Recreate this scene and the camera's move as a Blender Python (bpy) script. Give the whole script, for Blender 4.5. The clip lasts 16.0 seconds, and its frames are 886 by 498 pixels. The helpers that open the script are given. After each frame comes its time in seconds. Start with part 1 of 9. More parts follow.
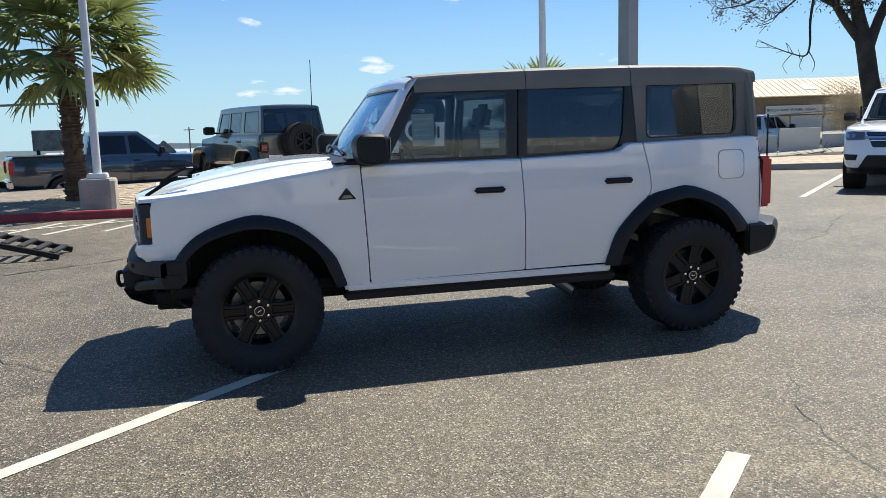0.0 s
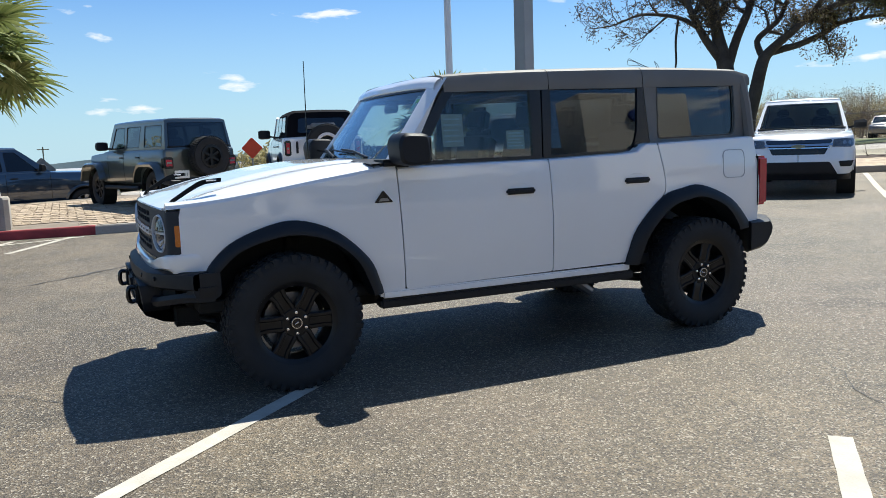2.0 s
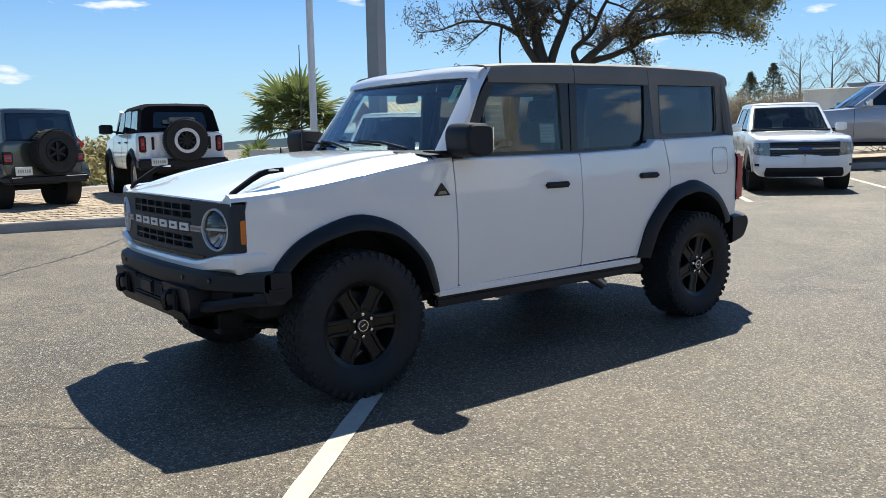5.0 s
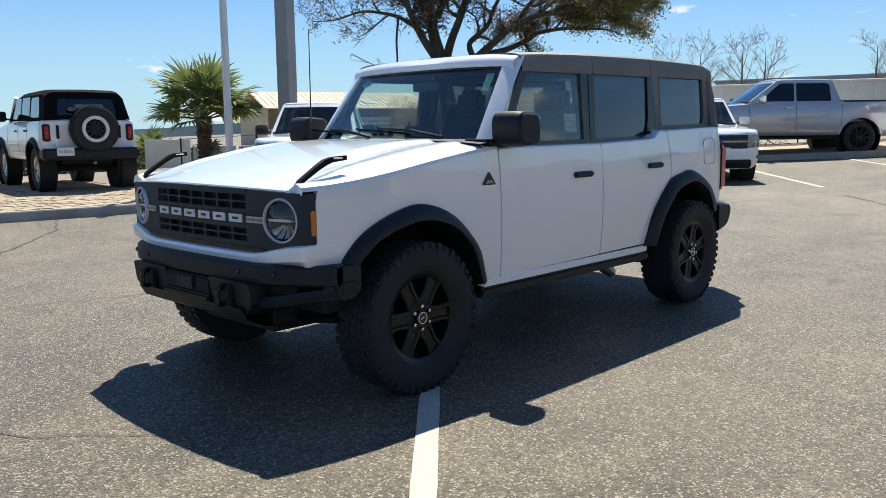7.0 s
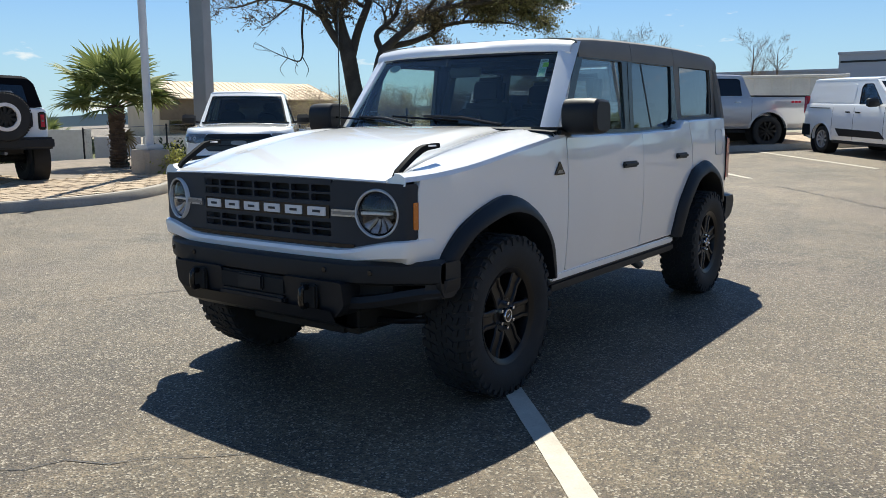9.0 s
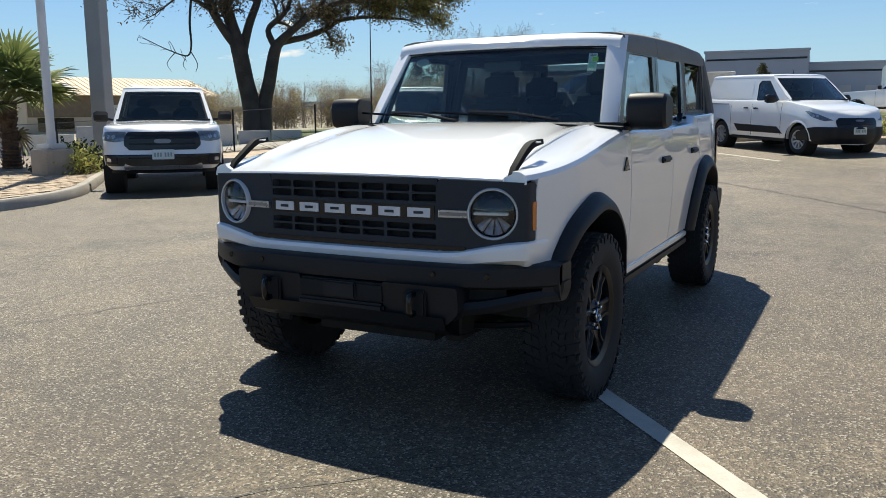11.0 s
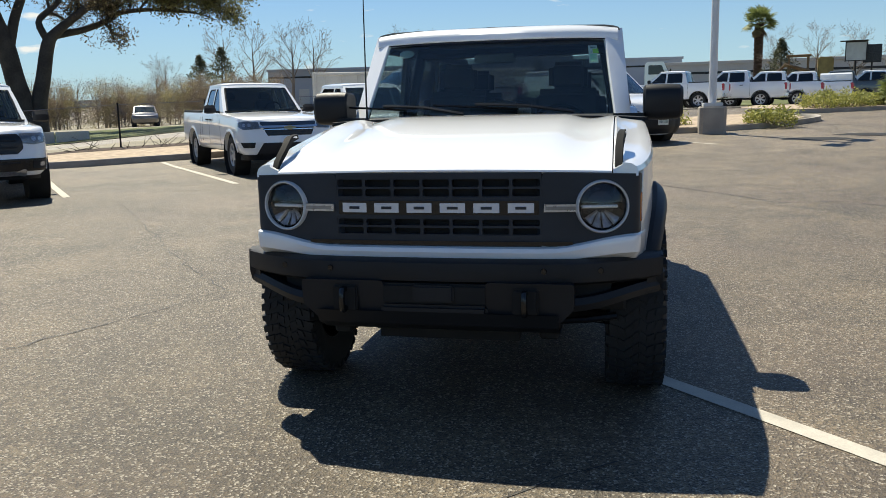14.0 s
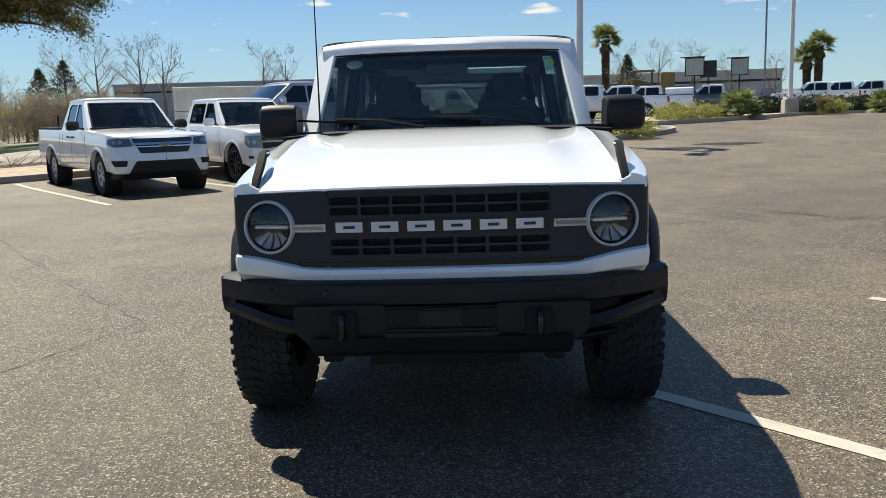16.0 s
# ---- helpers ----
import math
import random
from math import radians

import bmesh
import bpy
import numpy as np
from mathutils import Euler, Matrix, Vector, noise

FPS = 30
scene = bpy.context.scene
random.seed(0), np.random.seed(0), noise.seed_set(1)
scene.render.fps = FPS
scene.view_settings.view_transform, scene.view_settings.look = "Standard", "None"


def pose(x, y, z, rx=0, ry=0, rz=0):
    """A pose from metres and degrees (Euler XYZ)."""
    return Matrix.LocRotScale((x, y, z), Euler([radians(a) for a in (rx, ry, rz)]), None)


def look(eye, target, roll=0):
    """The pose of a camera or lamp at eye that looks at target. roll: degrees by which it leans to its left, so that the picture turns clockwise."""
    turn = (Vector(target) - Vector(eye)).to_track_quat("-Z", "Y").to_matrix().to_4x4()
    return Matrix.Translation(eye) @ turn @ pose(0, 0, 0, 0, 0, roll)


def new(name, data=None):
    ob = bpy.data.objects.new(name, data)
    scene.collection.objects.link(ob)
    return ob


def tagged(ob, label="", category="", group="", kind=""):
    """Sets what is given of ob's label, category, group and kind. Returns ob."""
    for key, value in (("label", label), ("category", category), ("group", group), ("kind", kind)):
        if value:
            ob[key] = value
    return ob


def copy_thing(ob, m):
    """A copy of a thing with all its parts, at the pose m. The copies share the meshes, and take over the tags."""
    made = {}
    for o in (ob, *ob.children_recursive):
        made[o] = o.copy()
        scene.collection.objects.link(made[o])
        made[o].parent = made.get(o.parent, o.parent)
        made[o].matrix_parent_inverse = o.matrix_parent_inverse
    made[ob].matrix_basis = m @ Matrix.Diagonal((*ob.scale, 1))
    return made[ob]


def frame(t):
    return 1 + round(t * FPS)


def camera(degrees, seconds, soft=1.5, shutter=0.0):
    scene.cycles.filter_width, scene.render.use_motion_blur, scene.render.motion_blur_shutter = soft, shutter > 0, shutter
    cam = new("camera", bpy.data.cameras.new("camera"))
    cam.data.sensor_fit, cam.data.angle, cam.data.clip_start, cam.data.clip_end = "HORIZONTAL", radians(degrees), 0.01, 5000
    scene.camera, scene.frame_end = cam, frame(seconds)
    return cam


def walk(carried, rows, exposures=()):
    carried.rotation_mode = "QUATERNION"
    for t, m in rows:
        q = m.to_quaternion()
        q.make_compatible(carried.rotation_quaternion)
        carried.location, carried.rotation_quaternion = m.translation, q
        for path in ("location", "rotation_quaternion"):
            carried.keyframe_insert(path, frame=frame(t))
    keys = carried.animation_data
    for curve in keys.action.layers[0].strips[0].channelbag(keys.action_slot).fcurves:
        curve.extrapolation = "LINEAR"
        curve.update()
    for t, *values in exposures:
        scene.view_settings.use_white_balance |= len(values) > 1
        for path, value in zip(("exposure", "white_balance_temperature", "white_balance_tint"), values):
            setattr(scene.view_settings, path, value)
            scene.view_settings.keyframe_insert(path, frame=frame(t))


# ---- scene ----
cam = camera(56.8, 16.0, soft=0.85)
PATH = [
    (0, (-0.194, -5.857, 1.443), (0.326, -3.948, 1.152), -1.6),
    (0.5, (-0.441, -5.749, 1.419), (0.168, -3.866, 1.133), -1.7),
    (1, (-0.67, -5.578, 1.38), (0.022, -3.72, 1.117), -1.8),
    (1.5, (-0.893, -5.464, 1.376), (-0.141, -3.629, 1.117), -2.0),
    (2, (-1.119, -5.37, 1.366), (-0.295, -3.566, 1.108), -2.0),
    (2.5, (-1.303, -5.221, 1.361), (-0.409, -3.451, 1.103), -2.1),
    (3, (-1.51, -5.094, 1.364), (-0.548, -3.359, 1.107), -2.1),
    (3.5, (-1.75, -4.96, 1.356), (-0.72, -3.265, 1.097), -1.8),
    (4, (-1.92, -4.803, 1.337), (-0.82, -3.153, 1.076), -1.5),
    (6.5, (-2.765, -3.931, 1.342), (-1.372, -2.523, 1.061), -0.7),
    (7, (-2.887, -3.776, 1.331), (-1.447, -2.419, 1.043), -0.6),
    (7.5, (-2.958, -3.556, 1.328), (-1.471, -2.25, 1.04), -0.4),
    (8, (-3.081, -3.333, 1.324), (-1.558, -2.069, 1.031), -0.2),
    (8.5, (-3.223, -3.131, 1.318), (-1.658, -1.923, 1.013), -0.2),
    (9, (-3.301, -2.892, 1.307), (-1.695, -1.74, 1.0), -0.2),
    (11.5, (-3.759, -1.772, 1.306), (-1.971, -0.937, 0.985), -0.5),
    (12, (-3.827, -1.56, 1.29), (-2.006, -0.801, 0.964), -0.6),
    (12.5, (-3.819, -1.322, 1.302), (-1.965, -0.648, 0.973), -0.6),
    (13, (-3.861, -1.13, 1.303), (-1.98, -0.534, 0.977), -0.7),
    (13.5, (-3.948, -0.917, 1.3), (-2.042, -0.409, 0.974), -0.9),
    (14, (-3.931, -0.716, 1.305), (-2.002, -0.303, 0.974), -1.2),
    (14.5, (-3.889, -0.54, 1.31), (-1.94, -0.22, 0.994), -1.6),
    (15, (-3.901, -0.358, 1.312), (-1.941, -0.122, 0.993), -1.9),
    (15.5, (-3.861, -0.226, 1.303), (-1.891, -0.077, 0.991), -2.0),
    (16, (-3.804, -0.13, 1.307), (-1.829, -0.055, 1.002), -1.7),
]
walk(cam, [(t, look(eye, target, roll)) for t, eye, target, roll in PATH],
     exposures=[(0, 0.64, 6350, 5), (4, 0.64, 6400, 5), (8, 0.60, 6600, 5), (12, 0.50, 6900, 5), (16, 0.48, 7000, 5)])


# ---- world, sun and exposure ----
SUN_WAY = Vector((0.49, 0.395, 1.0)).normalized()
world = bpy.data.worlds.new("sky")
scene.world = world
world.use_nodes = True
wn, wl = world.node_tree.nodes, world.node_tree.links
wn.clear()
w_out = wn.new("ShaderNodeOutputWorld")
w_bg = wn.new("ShaderNodeBackground")
w_sky = wn.new("ShaderNodeTexSky")
w_sky.sky_type = "NISHITA"
w_sky.sun_disc = False
w_sky.sun_elevation = math.asin(SUN_WAY.z)
w_sky.sun_rotation = math.atan2(SUN_WAY.x, SUN_WAY.y)
w_sky.air_density, w_sky.dust_density, w_sky.ozone_density = 1.0, 0.0, 3.0
w_sky.altitude = 300.0
w_bg.inputs["Strength"].default_value = 0.14
# small fair-weather clouds low over the horizon
w_tc = wn.new("ShaderNodeTexCoord")
w_sep = wn.new("ShaderNodeSeparateXYZ")
wl.new(w_tc.outputs["Generated"], w_sep.inputs[0])
w_map = wn.new("ShaderNodeMapping")
w_map.inputs["Scale"].default_value = (4.0, 4.0, 15.0)
wl.new(w_tc.outputs["Generated"], w_map.inputs[0])
w_noise = wn.new("ShaderNodeTexNoise")
w_noise.inputs["Scale"].default_value = 2.3
w_noise.inputs["Detail"].default_value = 7.0
w_noise.inputs["Roughness"].default_value = 0.52
wl.new(w_map.outputs[0], w_noise.inputs["Vector"])
w_cut = wn.new("ShaderNodeMapRange")
w_cut.inputs["From Min"].default_value, w_cut.inputs["From Max"].default_value = 0.635, 0.70
wl.new(w_noise.outputs["Fac"], w_cut.inputs["Value"])
w_low = wn.new("ShaderNodeMapRange")
w_low.inputs["From Min"].default_value, w_low.inputs["From Max"].default_value = 0.30, 0.16
wl.new(w_sep.outputs["Z"], w_low.inputs["Value"])
w_mul = wn.new("ShaderNodeMath")
w_mul.operation = "MULTIPLY"
wl.new(w_cut.outputs[0], w_mul.inputs[0])
wl.new(w_low.outputs[0], w_mul.inputs[1])
w_grad = wn.new("ShaderNodeMapRange")
w_grad.inputs["From Min"].default_value, w_grad.inputs["From Max"].default_value = 0.20, 0.70
w_grad.inputs["To Min"].default_value, w_grad.inputs["To Max"].default_value = 0.0, 1.0
wl.new(w_sep.outputs["Z"], w_grad.inputs["Value"])
w_tone = wn.new("ShaderNodeMixRGB")
w_tone.inputs["Color1"].default_value, w_tone.inputs["Color2"].default_value = (0.30, 0.425, 0.585, 1), (0.44, 0.50, 0.58, 1)
wl.new(w_grad.outputs[0], w_tone.inputs["Fac"])
w_clear = wn.new("ShaderNodeMixRGB")
w_clear.blend_type = "MULTIPLY"
w_clear.inputs["Fac"].default_value = 1.0
wl.new(w_sky.outputs[0], w_clear.inputs["Color1"])
wl.new(w_tone.outputs[0], w_clear.inputs["Color2"])
w_mix = wn.new("ShaderNodeMixRGB")
w_mix.inputs["Color2"].default_value = (4.6, 4.7, 4.85, 1)
w_near = wn.new("ShaderNodeMapRange")
w_near.inputs["From Min"].default_value, w_near.inputs["From Max"].default_value = 0.20, 0.0
w_near.inputs["To Min"].default_value, w_near.inputs["To Max"].default_value = 0.0, 0.85
wl.new(w_sep.outputs["Z"], w_near.inputs["Value"])
w_haze = wn.new("ShaderNodeMixRGB")
w_haze.inputs["Color2"].default_value = (2.5, 3.45, 4.0, 1)
wl.new(w_near.outputs[0], w_haze.inputs["Fac"])
wl.new(w_clear.outputs[0], w_haze.inputs["Color1"])
wl.new(w_mul.outputs[0], w_mix.inputs["Fac"])
wl.new(w_haze.outputs[0], w_mix.inputs["Color1"])
wl.new(w_mix.outputs[0], w_bg.inputs["Color"])
wl.new(w_bg.outputs[0], w_out.inputs["Surface"])

sun_data = bpy.data.lights.new("sun", "SUN")
sun_data.energy, sun_data.angle, sun_data.color = 5.0, radians(0.53), (1.0, 0.95, 0.86)
sun = new("sun", sun_data)
sun.matrix_world = look(SUN_WAY * 60, (0, 0, 0))



# ---- materials ----
def nodes_of(name):
    m = bpy.data.materials.new(name)
    m.use_nodes = True
    return m, m.node_tree.nodes, m.node_tree.links, m.node_tree.nodes["Principled BSDF"]


def surface(name, color, rough=0.5, metal=0.0, vary=0.12, scale=3.0, fine=60.0, bump=0.0, coat=0.0, tint=None, spec=0.5,
            local=True, rough_vary=0.1):
    """A procedural surface: base colour with broad and fine variation, roughness variation and fine relief."""
    m, n, l, b = nodes_of(name)
    tc = n.new("ShaderNodeTexCoord")
    src = tc.outputs["Object"]
    if not local:
        src = n.new("ShaderNodeNewGeometry").outputs["Position"]
    big, small = n.new("ShaderNodeTexNoise"), n.new("ShaderNodeTexNoise")
    big.inputs["Scale"].default_value, big.inputs["Detail"].default_value = scale, 5.0
    small.inputs["Scale"].default_value, small.inputs["Detail"].default_value = fine, 4.0
    l.new(src, big.inputs["Vector"])
    l.new(src, small.inputs["Vector"])
    lo = tuple(max(0.0, c * (1 - vary)) for c in color)
    hi = tuple(min(1.0, c * (1 + vary)) for c in (tint or color))
    ramp = n.new("ShaderNodeMixRGB")
    ramp.inputs["Color1"].default_value, ramp.inputs["Color2"].default_value = (*lo, 1), (*hi, 1)
    mr = n.new("ShaderNodeMapRange")
    mr.inputs["From Min"].default_value, mr.inputs["From Max"].default_value = 0.3, 0.7
    l.new(big.outputs["Fac"], mr.inputs["Value"])
    l.new(mr.outputs[0], ramp.inputs["Fac"])
    mul = n.new("ShaderNodeMixRGB")
    mul.blend_type = "OVERLAY"
    mul.inputs["Fac"].default_value = min(1.0, vary * 1.5)
    l.new(ramp.outputs[0], mul.inputs["Color1"])
    l.new(small.outputs["Fac"], mul.inputs["Color2"])
    l.new(mul.outputs[0], b.inputs["Base Color"])
    rr = n.new("ShaderNodeMapRange")
    rr.inputs["To Min"].default_value, rr.inputs["To Max"].default_value = max(0.0, rough - rough_vary), min(1.0, rough + rough_vary)
    l.new(small.outputs["Fac"], rr.inputs["Value"])
    l.new(rr.outputs[0], b.inputs["Roughness"])
    b.inputs["Metallic"].default_value = metal
    b.inputs["Specular IOR Level"].default_value = spec
    if coat:
        b.inputs["Coat Weight"].default_value, b.inputs["Coat Roughness"].default_value = coat, 0.04
        b.inputs["Coat IOR"].default_value = 1.85 if "paint" in name else 1.5
    if bump:
        bp = n.new("ShaderNodeBump")
        bp.inputs["Strength"].default_value, bp.inputs["Distance"].default_value = bump, 0.004
        l.new(small.outputs["Fac"], bp.inputs["Height"])
        l.new(bp.outputs[0], b.inputs["Normal"])
    return m


def paint(name, color, rough=0.32, metal=0.0):
    return surface(name, color, rough, metal, vary=0.025, scale=1.2, fine=300.0, coat=1.0, rough_vary=0.03)


def glass(name, tint, rough=0.0, gain=1.0):
    """Tinted glass: clear tint, and a mirror layer by Fresnel."""
    m = bpy.data.materials.new(name)
    m.use_nodes = True
    n, l = m.node_tree.nodes, m.node_tree.links
    n.clear()
    o, mix = n.new("ShaderNodeOutputMaterial"), n.new("ShaderNodeMixShader")
    tr, gl, fr = n.new("ShaderNodeBsdfTransparent"), n.new("ShaderNodeBsdfGlossy"), n.new("ShaderNodeLayerWeight")
    tr.inputs["Color"].default_value = (*tint, 1)
    gl.inputs["Roughness"].default_value = rough
    gl.inputs["Color"].default_value = (0.95, 0.97, 1.0, 1)
    fr.inputs["Blend"].default_value = 0.5
    up, lift = n.new("ShaderNodeMath"), n.new("ShaderNodeMapRange")
    up.operation = "POWER"
    up.inputs[1].default_value = 4.0
    l.new(fr.outputs["Facing"], up.inputs[0])
    lift.inputs["To Min"].default_value, lift.inputs["To Max"].default_value = 0.045 * gain, 1.0
    l.new(up.outputs[0], lift.inputs["Value"])
    l.new(lift.outputs[0], mix.inputs["Fac"])
    l.new(tr.outputs[0], mix.inputs[1])
    l.new(gl.outputs[0], mix.inputs[2])
    l.new(mix.outputs[0], o.inputs["Surface"])
    return m


def asphalt_material(name):
    m, n, l, b = nodes_of(name)
    pos = n.new("ShaderNodeNewGeometry").outputs["Position"]

    def noise_node(scale, detail, rough=0.5):
        t = n.new("ShaderNodeTexNoise")
        t.inputs["Scale"].default_value, t.inputs["Detail"].default_value, t.inputs["Roughness"].default_value = scale, detail, rough
        l.new(pos, t.inputs["Vector"])
        return t

    def remap(src, a, z, lo, hi):
        r = n.new("ShaderNodeMapRange")
        r.inputs["From Min"].default_value, r.inputs["From Max"].default_value = a, z
        r.inputs["To Min"].default_value, r.inputs["To Max"].default_value = lo, hi
        l.new(src, r.inputs["Value"])
        return r.outputs[0]

    def mixed(kind, fac, a, c):
        x = n.new("ShaderNodeMixRGB")
        x.blend_type = kind
        for key, v in (("Fac", fac), ("Color1", a), ("Color2", c)):
            if isinstance(v, (tuple, float, int)):
                x.inputs[key].default_value = v
            else:
                l.new(v, x.inputs[key])
        return x.outputs[0]

    broad, mid, streak = noise_node(0.16, 5), noise_node(0.75, 7, 0.62), noise_node(5.0, 5)
    broad.inputs["Distortion"].default_value, mid.inputs["Distortion"].default_value = 0.8, 1.6
    grain = n.new("ShaderNodeTexVoronoi")
    grain.inputs["Scale"].default_value = 116.0
    l.new(pos, grain.inputs["Vector"])
    fine = noise_node(170.0, 2)
    base = mixed("MIX", remap(broad.outputs["Fac"], 0.35, 0.65, 0, 1), (0.076, 0.0605, 0.0415, 1), (0.131, 0.105, 0.0735, 1))
    base = mixed("MULTIPLY", 1.0, base, mixed("MIX", remap(mid.outputs["Fac"], 0.3, 0.7, 0, 1), (0.56, 0.57, 0.58, 1), (1.42, 1.40, 1.35, 1)))
    base = mixed("MULTIPLY", 0.6, base, mixed("MIX", remap(streak.outputs["Fac"], 0.3, 0.7, 0, 1), (0.75, 0.75, 0.75, 1), (1.15, 1.15, 1.15, 1)))
    sep = n.new("ShaderNodeSeparateColor")
    l.new(grain.outputs["Color"], sep.inputs[0])
    base = mixed("MULTIPLY", 1.0, base, mixed("MIX", remap(sep.outputs[0], 0.0, 1.0, 0, 1), (0.36, 0.36, 0.37, 1), (1.72, 1.69, 1.62, 1)))
    warm = noise_node(0.33, 4, 0.55)
    base = mixed("MIX", remap(warm.outputs["Fac"], 0.50, 0.66, 0, 0.55), base, (0.116, 0.087, 0.064, 1))
    stain = noise_node(0.62, 8, 0.7)
    base = mixed("MULTIPLY", remap(stain.outputs["Fac"], 0.53, 0.64, 0, 0.85), base, (0.55, 0.54, 0.52, 1))
    base = mixed("MULTIPLY", 1.0, base, mixed("MIX", remap(fine.outputs["Fac"], 0.3, 0.7, 0, 1), (0.72, 0.72, 0.73, 1), (1.26, 1.25, 1.22, 1)))
    coarse = noise_node(26.0, 3, 0.6)
    base = mixed("MULTIPLY", 1.0, base, mixed("MIX", remap(coarse.outputs["Fac"], 0.32, 0.68, 0, 1), (0.62, 0.62, 0.63, 1), (1.36, 1.35, 1.32, 1)))
    # paler asphalt past x = 9, with the brightness of its grazing view painted in
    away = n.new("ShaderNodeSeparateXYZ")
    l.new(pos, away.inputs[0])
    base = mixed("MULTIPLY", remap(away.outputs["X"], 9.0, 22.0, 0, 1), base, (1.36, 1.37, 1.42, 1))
    speck = remap(sep.outputs[1], 0.84, 0.94, 0, 1)
    base = mixed("MIX", speck, base, (0.34, 0.30, 0.235, 1))
    l.new(base, b.inputs["Base Color"])
    l.new(remap(fine.outputs["Fac"], 0.3, 0.7, 0.46, 0.78), b.inputs["Roughness"])
    bp = n.new("ShaderNodeBump")
    bp.inputs["Strength"].default_value, bp.inputs["Distance"].default_value = 0.8, 0.006
    l.new(grain.outputs["Distance"], bp.inputs["Height"])
    l.new(bp.outputs[0], b.inputs["Normal"])
    return m


WHITE = paint("white car paint", (0.885, 0.90, 0.915))
GREY_PAINT = paint("grey car paint", (0.042, 0.052, 0.046), 0.35, 0.15)
SILVER = paint("silver car paint", (0.46, 0.46, 0.47), 0.30, 0.35)
NAVY = paint("dark blue car paint", (0.012, 0.03, 0.06), 0.3, 0.3)
BLACK_PAINT = paint("black car paint", (0.012, 0.013, 0.015), 0.25)
SEAM_GREY = surface("shaded panel gap", (0.42, 0.44, 0.47), 0.6, vary=0.05)
ROOF_GREY = surface("grained grey roof plastic", (0.19, 0.178, 0.160), 0.62, vary=0.12, scale=2, fine=420, bump=0.15, spec=0.4)
GRILLE_GREY = surface("dark grey grille plastic", (0.024, 0.030, 0.040), 0.5, vary=0.15, fine=300, bump=0.05, spec=0.35)
BLACK_PLASTIC = surface("black grained plastic", (0.0092, 0.0115, 0.0155), 0.5, vary=0.2, scale=4, fine=350, bump=0.1, spec=0.35)
MATTE_BLACK = surface("matte black plastic", (0.008, 0.009, 0.010), 0.75, vary=0.15, fine=300, spec=0.15)
TRIM = surface("gloss black trim", (0.008, 0.008, 0.009), 0.22, vary=0.1)
DARK = surface("dark underbody", (0.008, 0.008, 0.008), 0.8, vary=0.3, scale=8)
RUBBER = surface("tyre rubber", (0.0155, 0.0165, 0.018), 0.78, vary=0.3, scale=6, fine=120, bump=0.2)
RIM_BLACK = surface("satin black steel wheel", (0.010, 0.010, 0.011), 0.32, 0.35, vary=0.15)
RIM_SILVER = surface("silver wheel", (0.5, 0.5, 0.52), 0.3, 0.85, vary=0.1)
CHROME = surface("chrome", (0.75, 0.76, 0.78), 0.12, 1.0, vary=0.03, rough_vary=0.04)
STEEL = surface("grey metal", (0.25, 0.25, 0.26), 0.4, 0.9, vary=0.2)
LETTER = surface("white badge enamel", (0.72, 0.72, 0.74), 0.35, vary=0.03)
AMBER = surface("amber reflector", (0.62, 0.17, 0.015), 0.25, vary=0.1, fine=200, coat=1.0)
RED_LENS = surface("red tail lamp plastic", (0.45, 0.010, 0.03), 0.2, vary=0.15, fine=120, coat=1.0)
LAMP_DIM = surface("smoky lamp bowl", (0.19, 0.195, 0.20), 0.30, 0.45, vary=0.3, scale=25, fine=90)
LAMP_IN = surface("lamp reflector", (0.62, 0.63, 0.64), 0.2, 0.7, vary=0.3, scale=25, fine=90)
LAMP_MID = surface("lamp facets", (0.42, 0.43, 0.45), 0.22, 0.7, vary=0.3, scale=25, fine=90)
LAMP_RING = surface("frosted white lamp ring", (0.60, 0.62, 0.64), 0.35, vary=0.06, coat=0.6)
LAMP_DARK = surface("lamp housing", (0.02, 0.021, 0.024), 0.25, 0.3, vary=0.3, scale=20)
LED = surface("daytime light bar", (0.85, 0.85, 0.82), 0.3, vary=0.03)
SEAT = surface("grey cloth seat", (0.05, 0.05, 0.055), 0.9, vary=0.15, scale=10, fine=300, bump=0.2)
PAPER = surface("printed paper", (0.75, 0.78, 0.74), 0.7, vary=0.05, scale=20)
WINDOW_PAPER = surface("sun-faded window sheet", (0.26, 0.29, 0.25), 0.7, vary=0.08, scale=20)
PAPER_INK = surface("printed ink", (0.30, 0.38, 0.36), 0.7, vary=0.15, scale=40)
GREEN_STICKER = surface("pale green sticker", (0.42, 0.72, 0.55), 0.5, vary=0.08, scale=30)
LIME = surface("lime sticker disc", (0.45, 0.78, 0.10), 0.5, vary=0.05)
SOFT_TOP = surface("black canvas", (0.007, 0.007, 0.0095), 0.95, vary=0.2, scale=3, fine=500, bump=0.2, spec=0.1)
GLASS_FRONT = glass("windscreen glass", (0.84, 0.90, 0.87))
GLASS_SIDE = glass("door glass", (0.88, 0.92, 0.91), gain=0.85)
GLASS_DARK = glass("privacy glass", (0.34, 0.37, 0.39), gain=1.5)
GLASS_CAB = glass("cab glass", (0.62, 0.68, 0.64), gain=0.7)
GLASS_BLACK = glass("dark privacy glass", (0.10, 0.11, 0.12), gain=1.3)
GLASS_LAMP = glass("clear lamp cover", (0.92, 0.93, 0.94), gain=1.2)
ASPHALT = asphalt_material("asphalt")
LINE_PAINT = surface("worn white road paint", (0.50, 0.46, 0.39), 0.75, vary=0.14, scale=6, fine=110, bump=0.4, local=False)
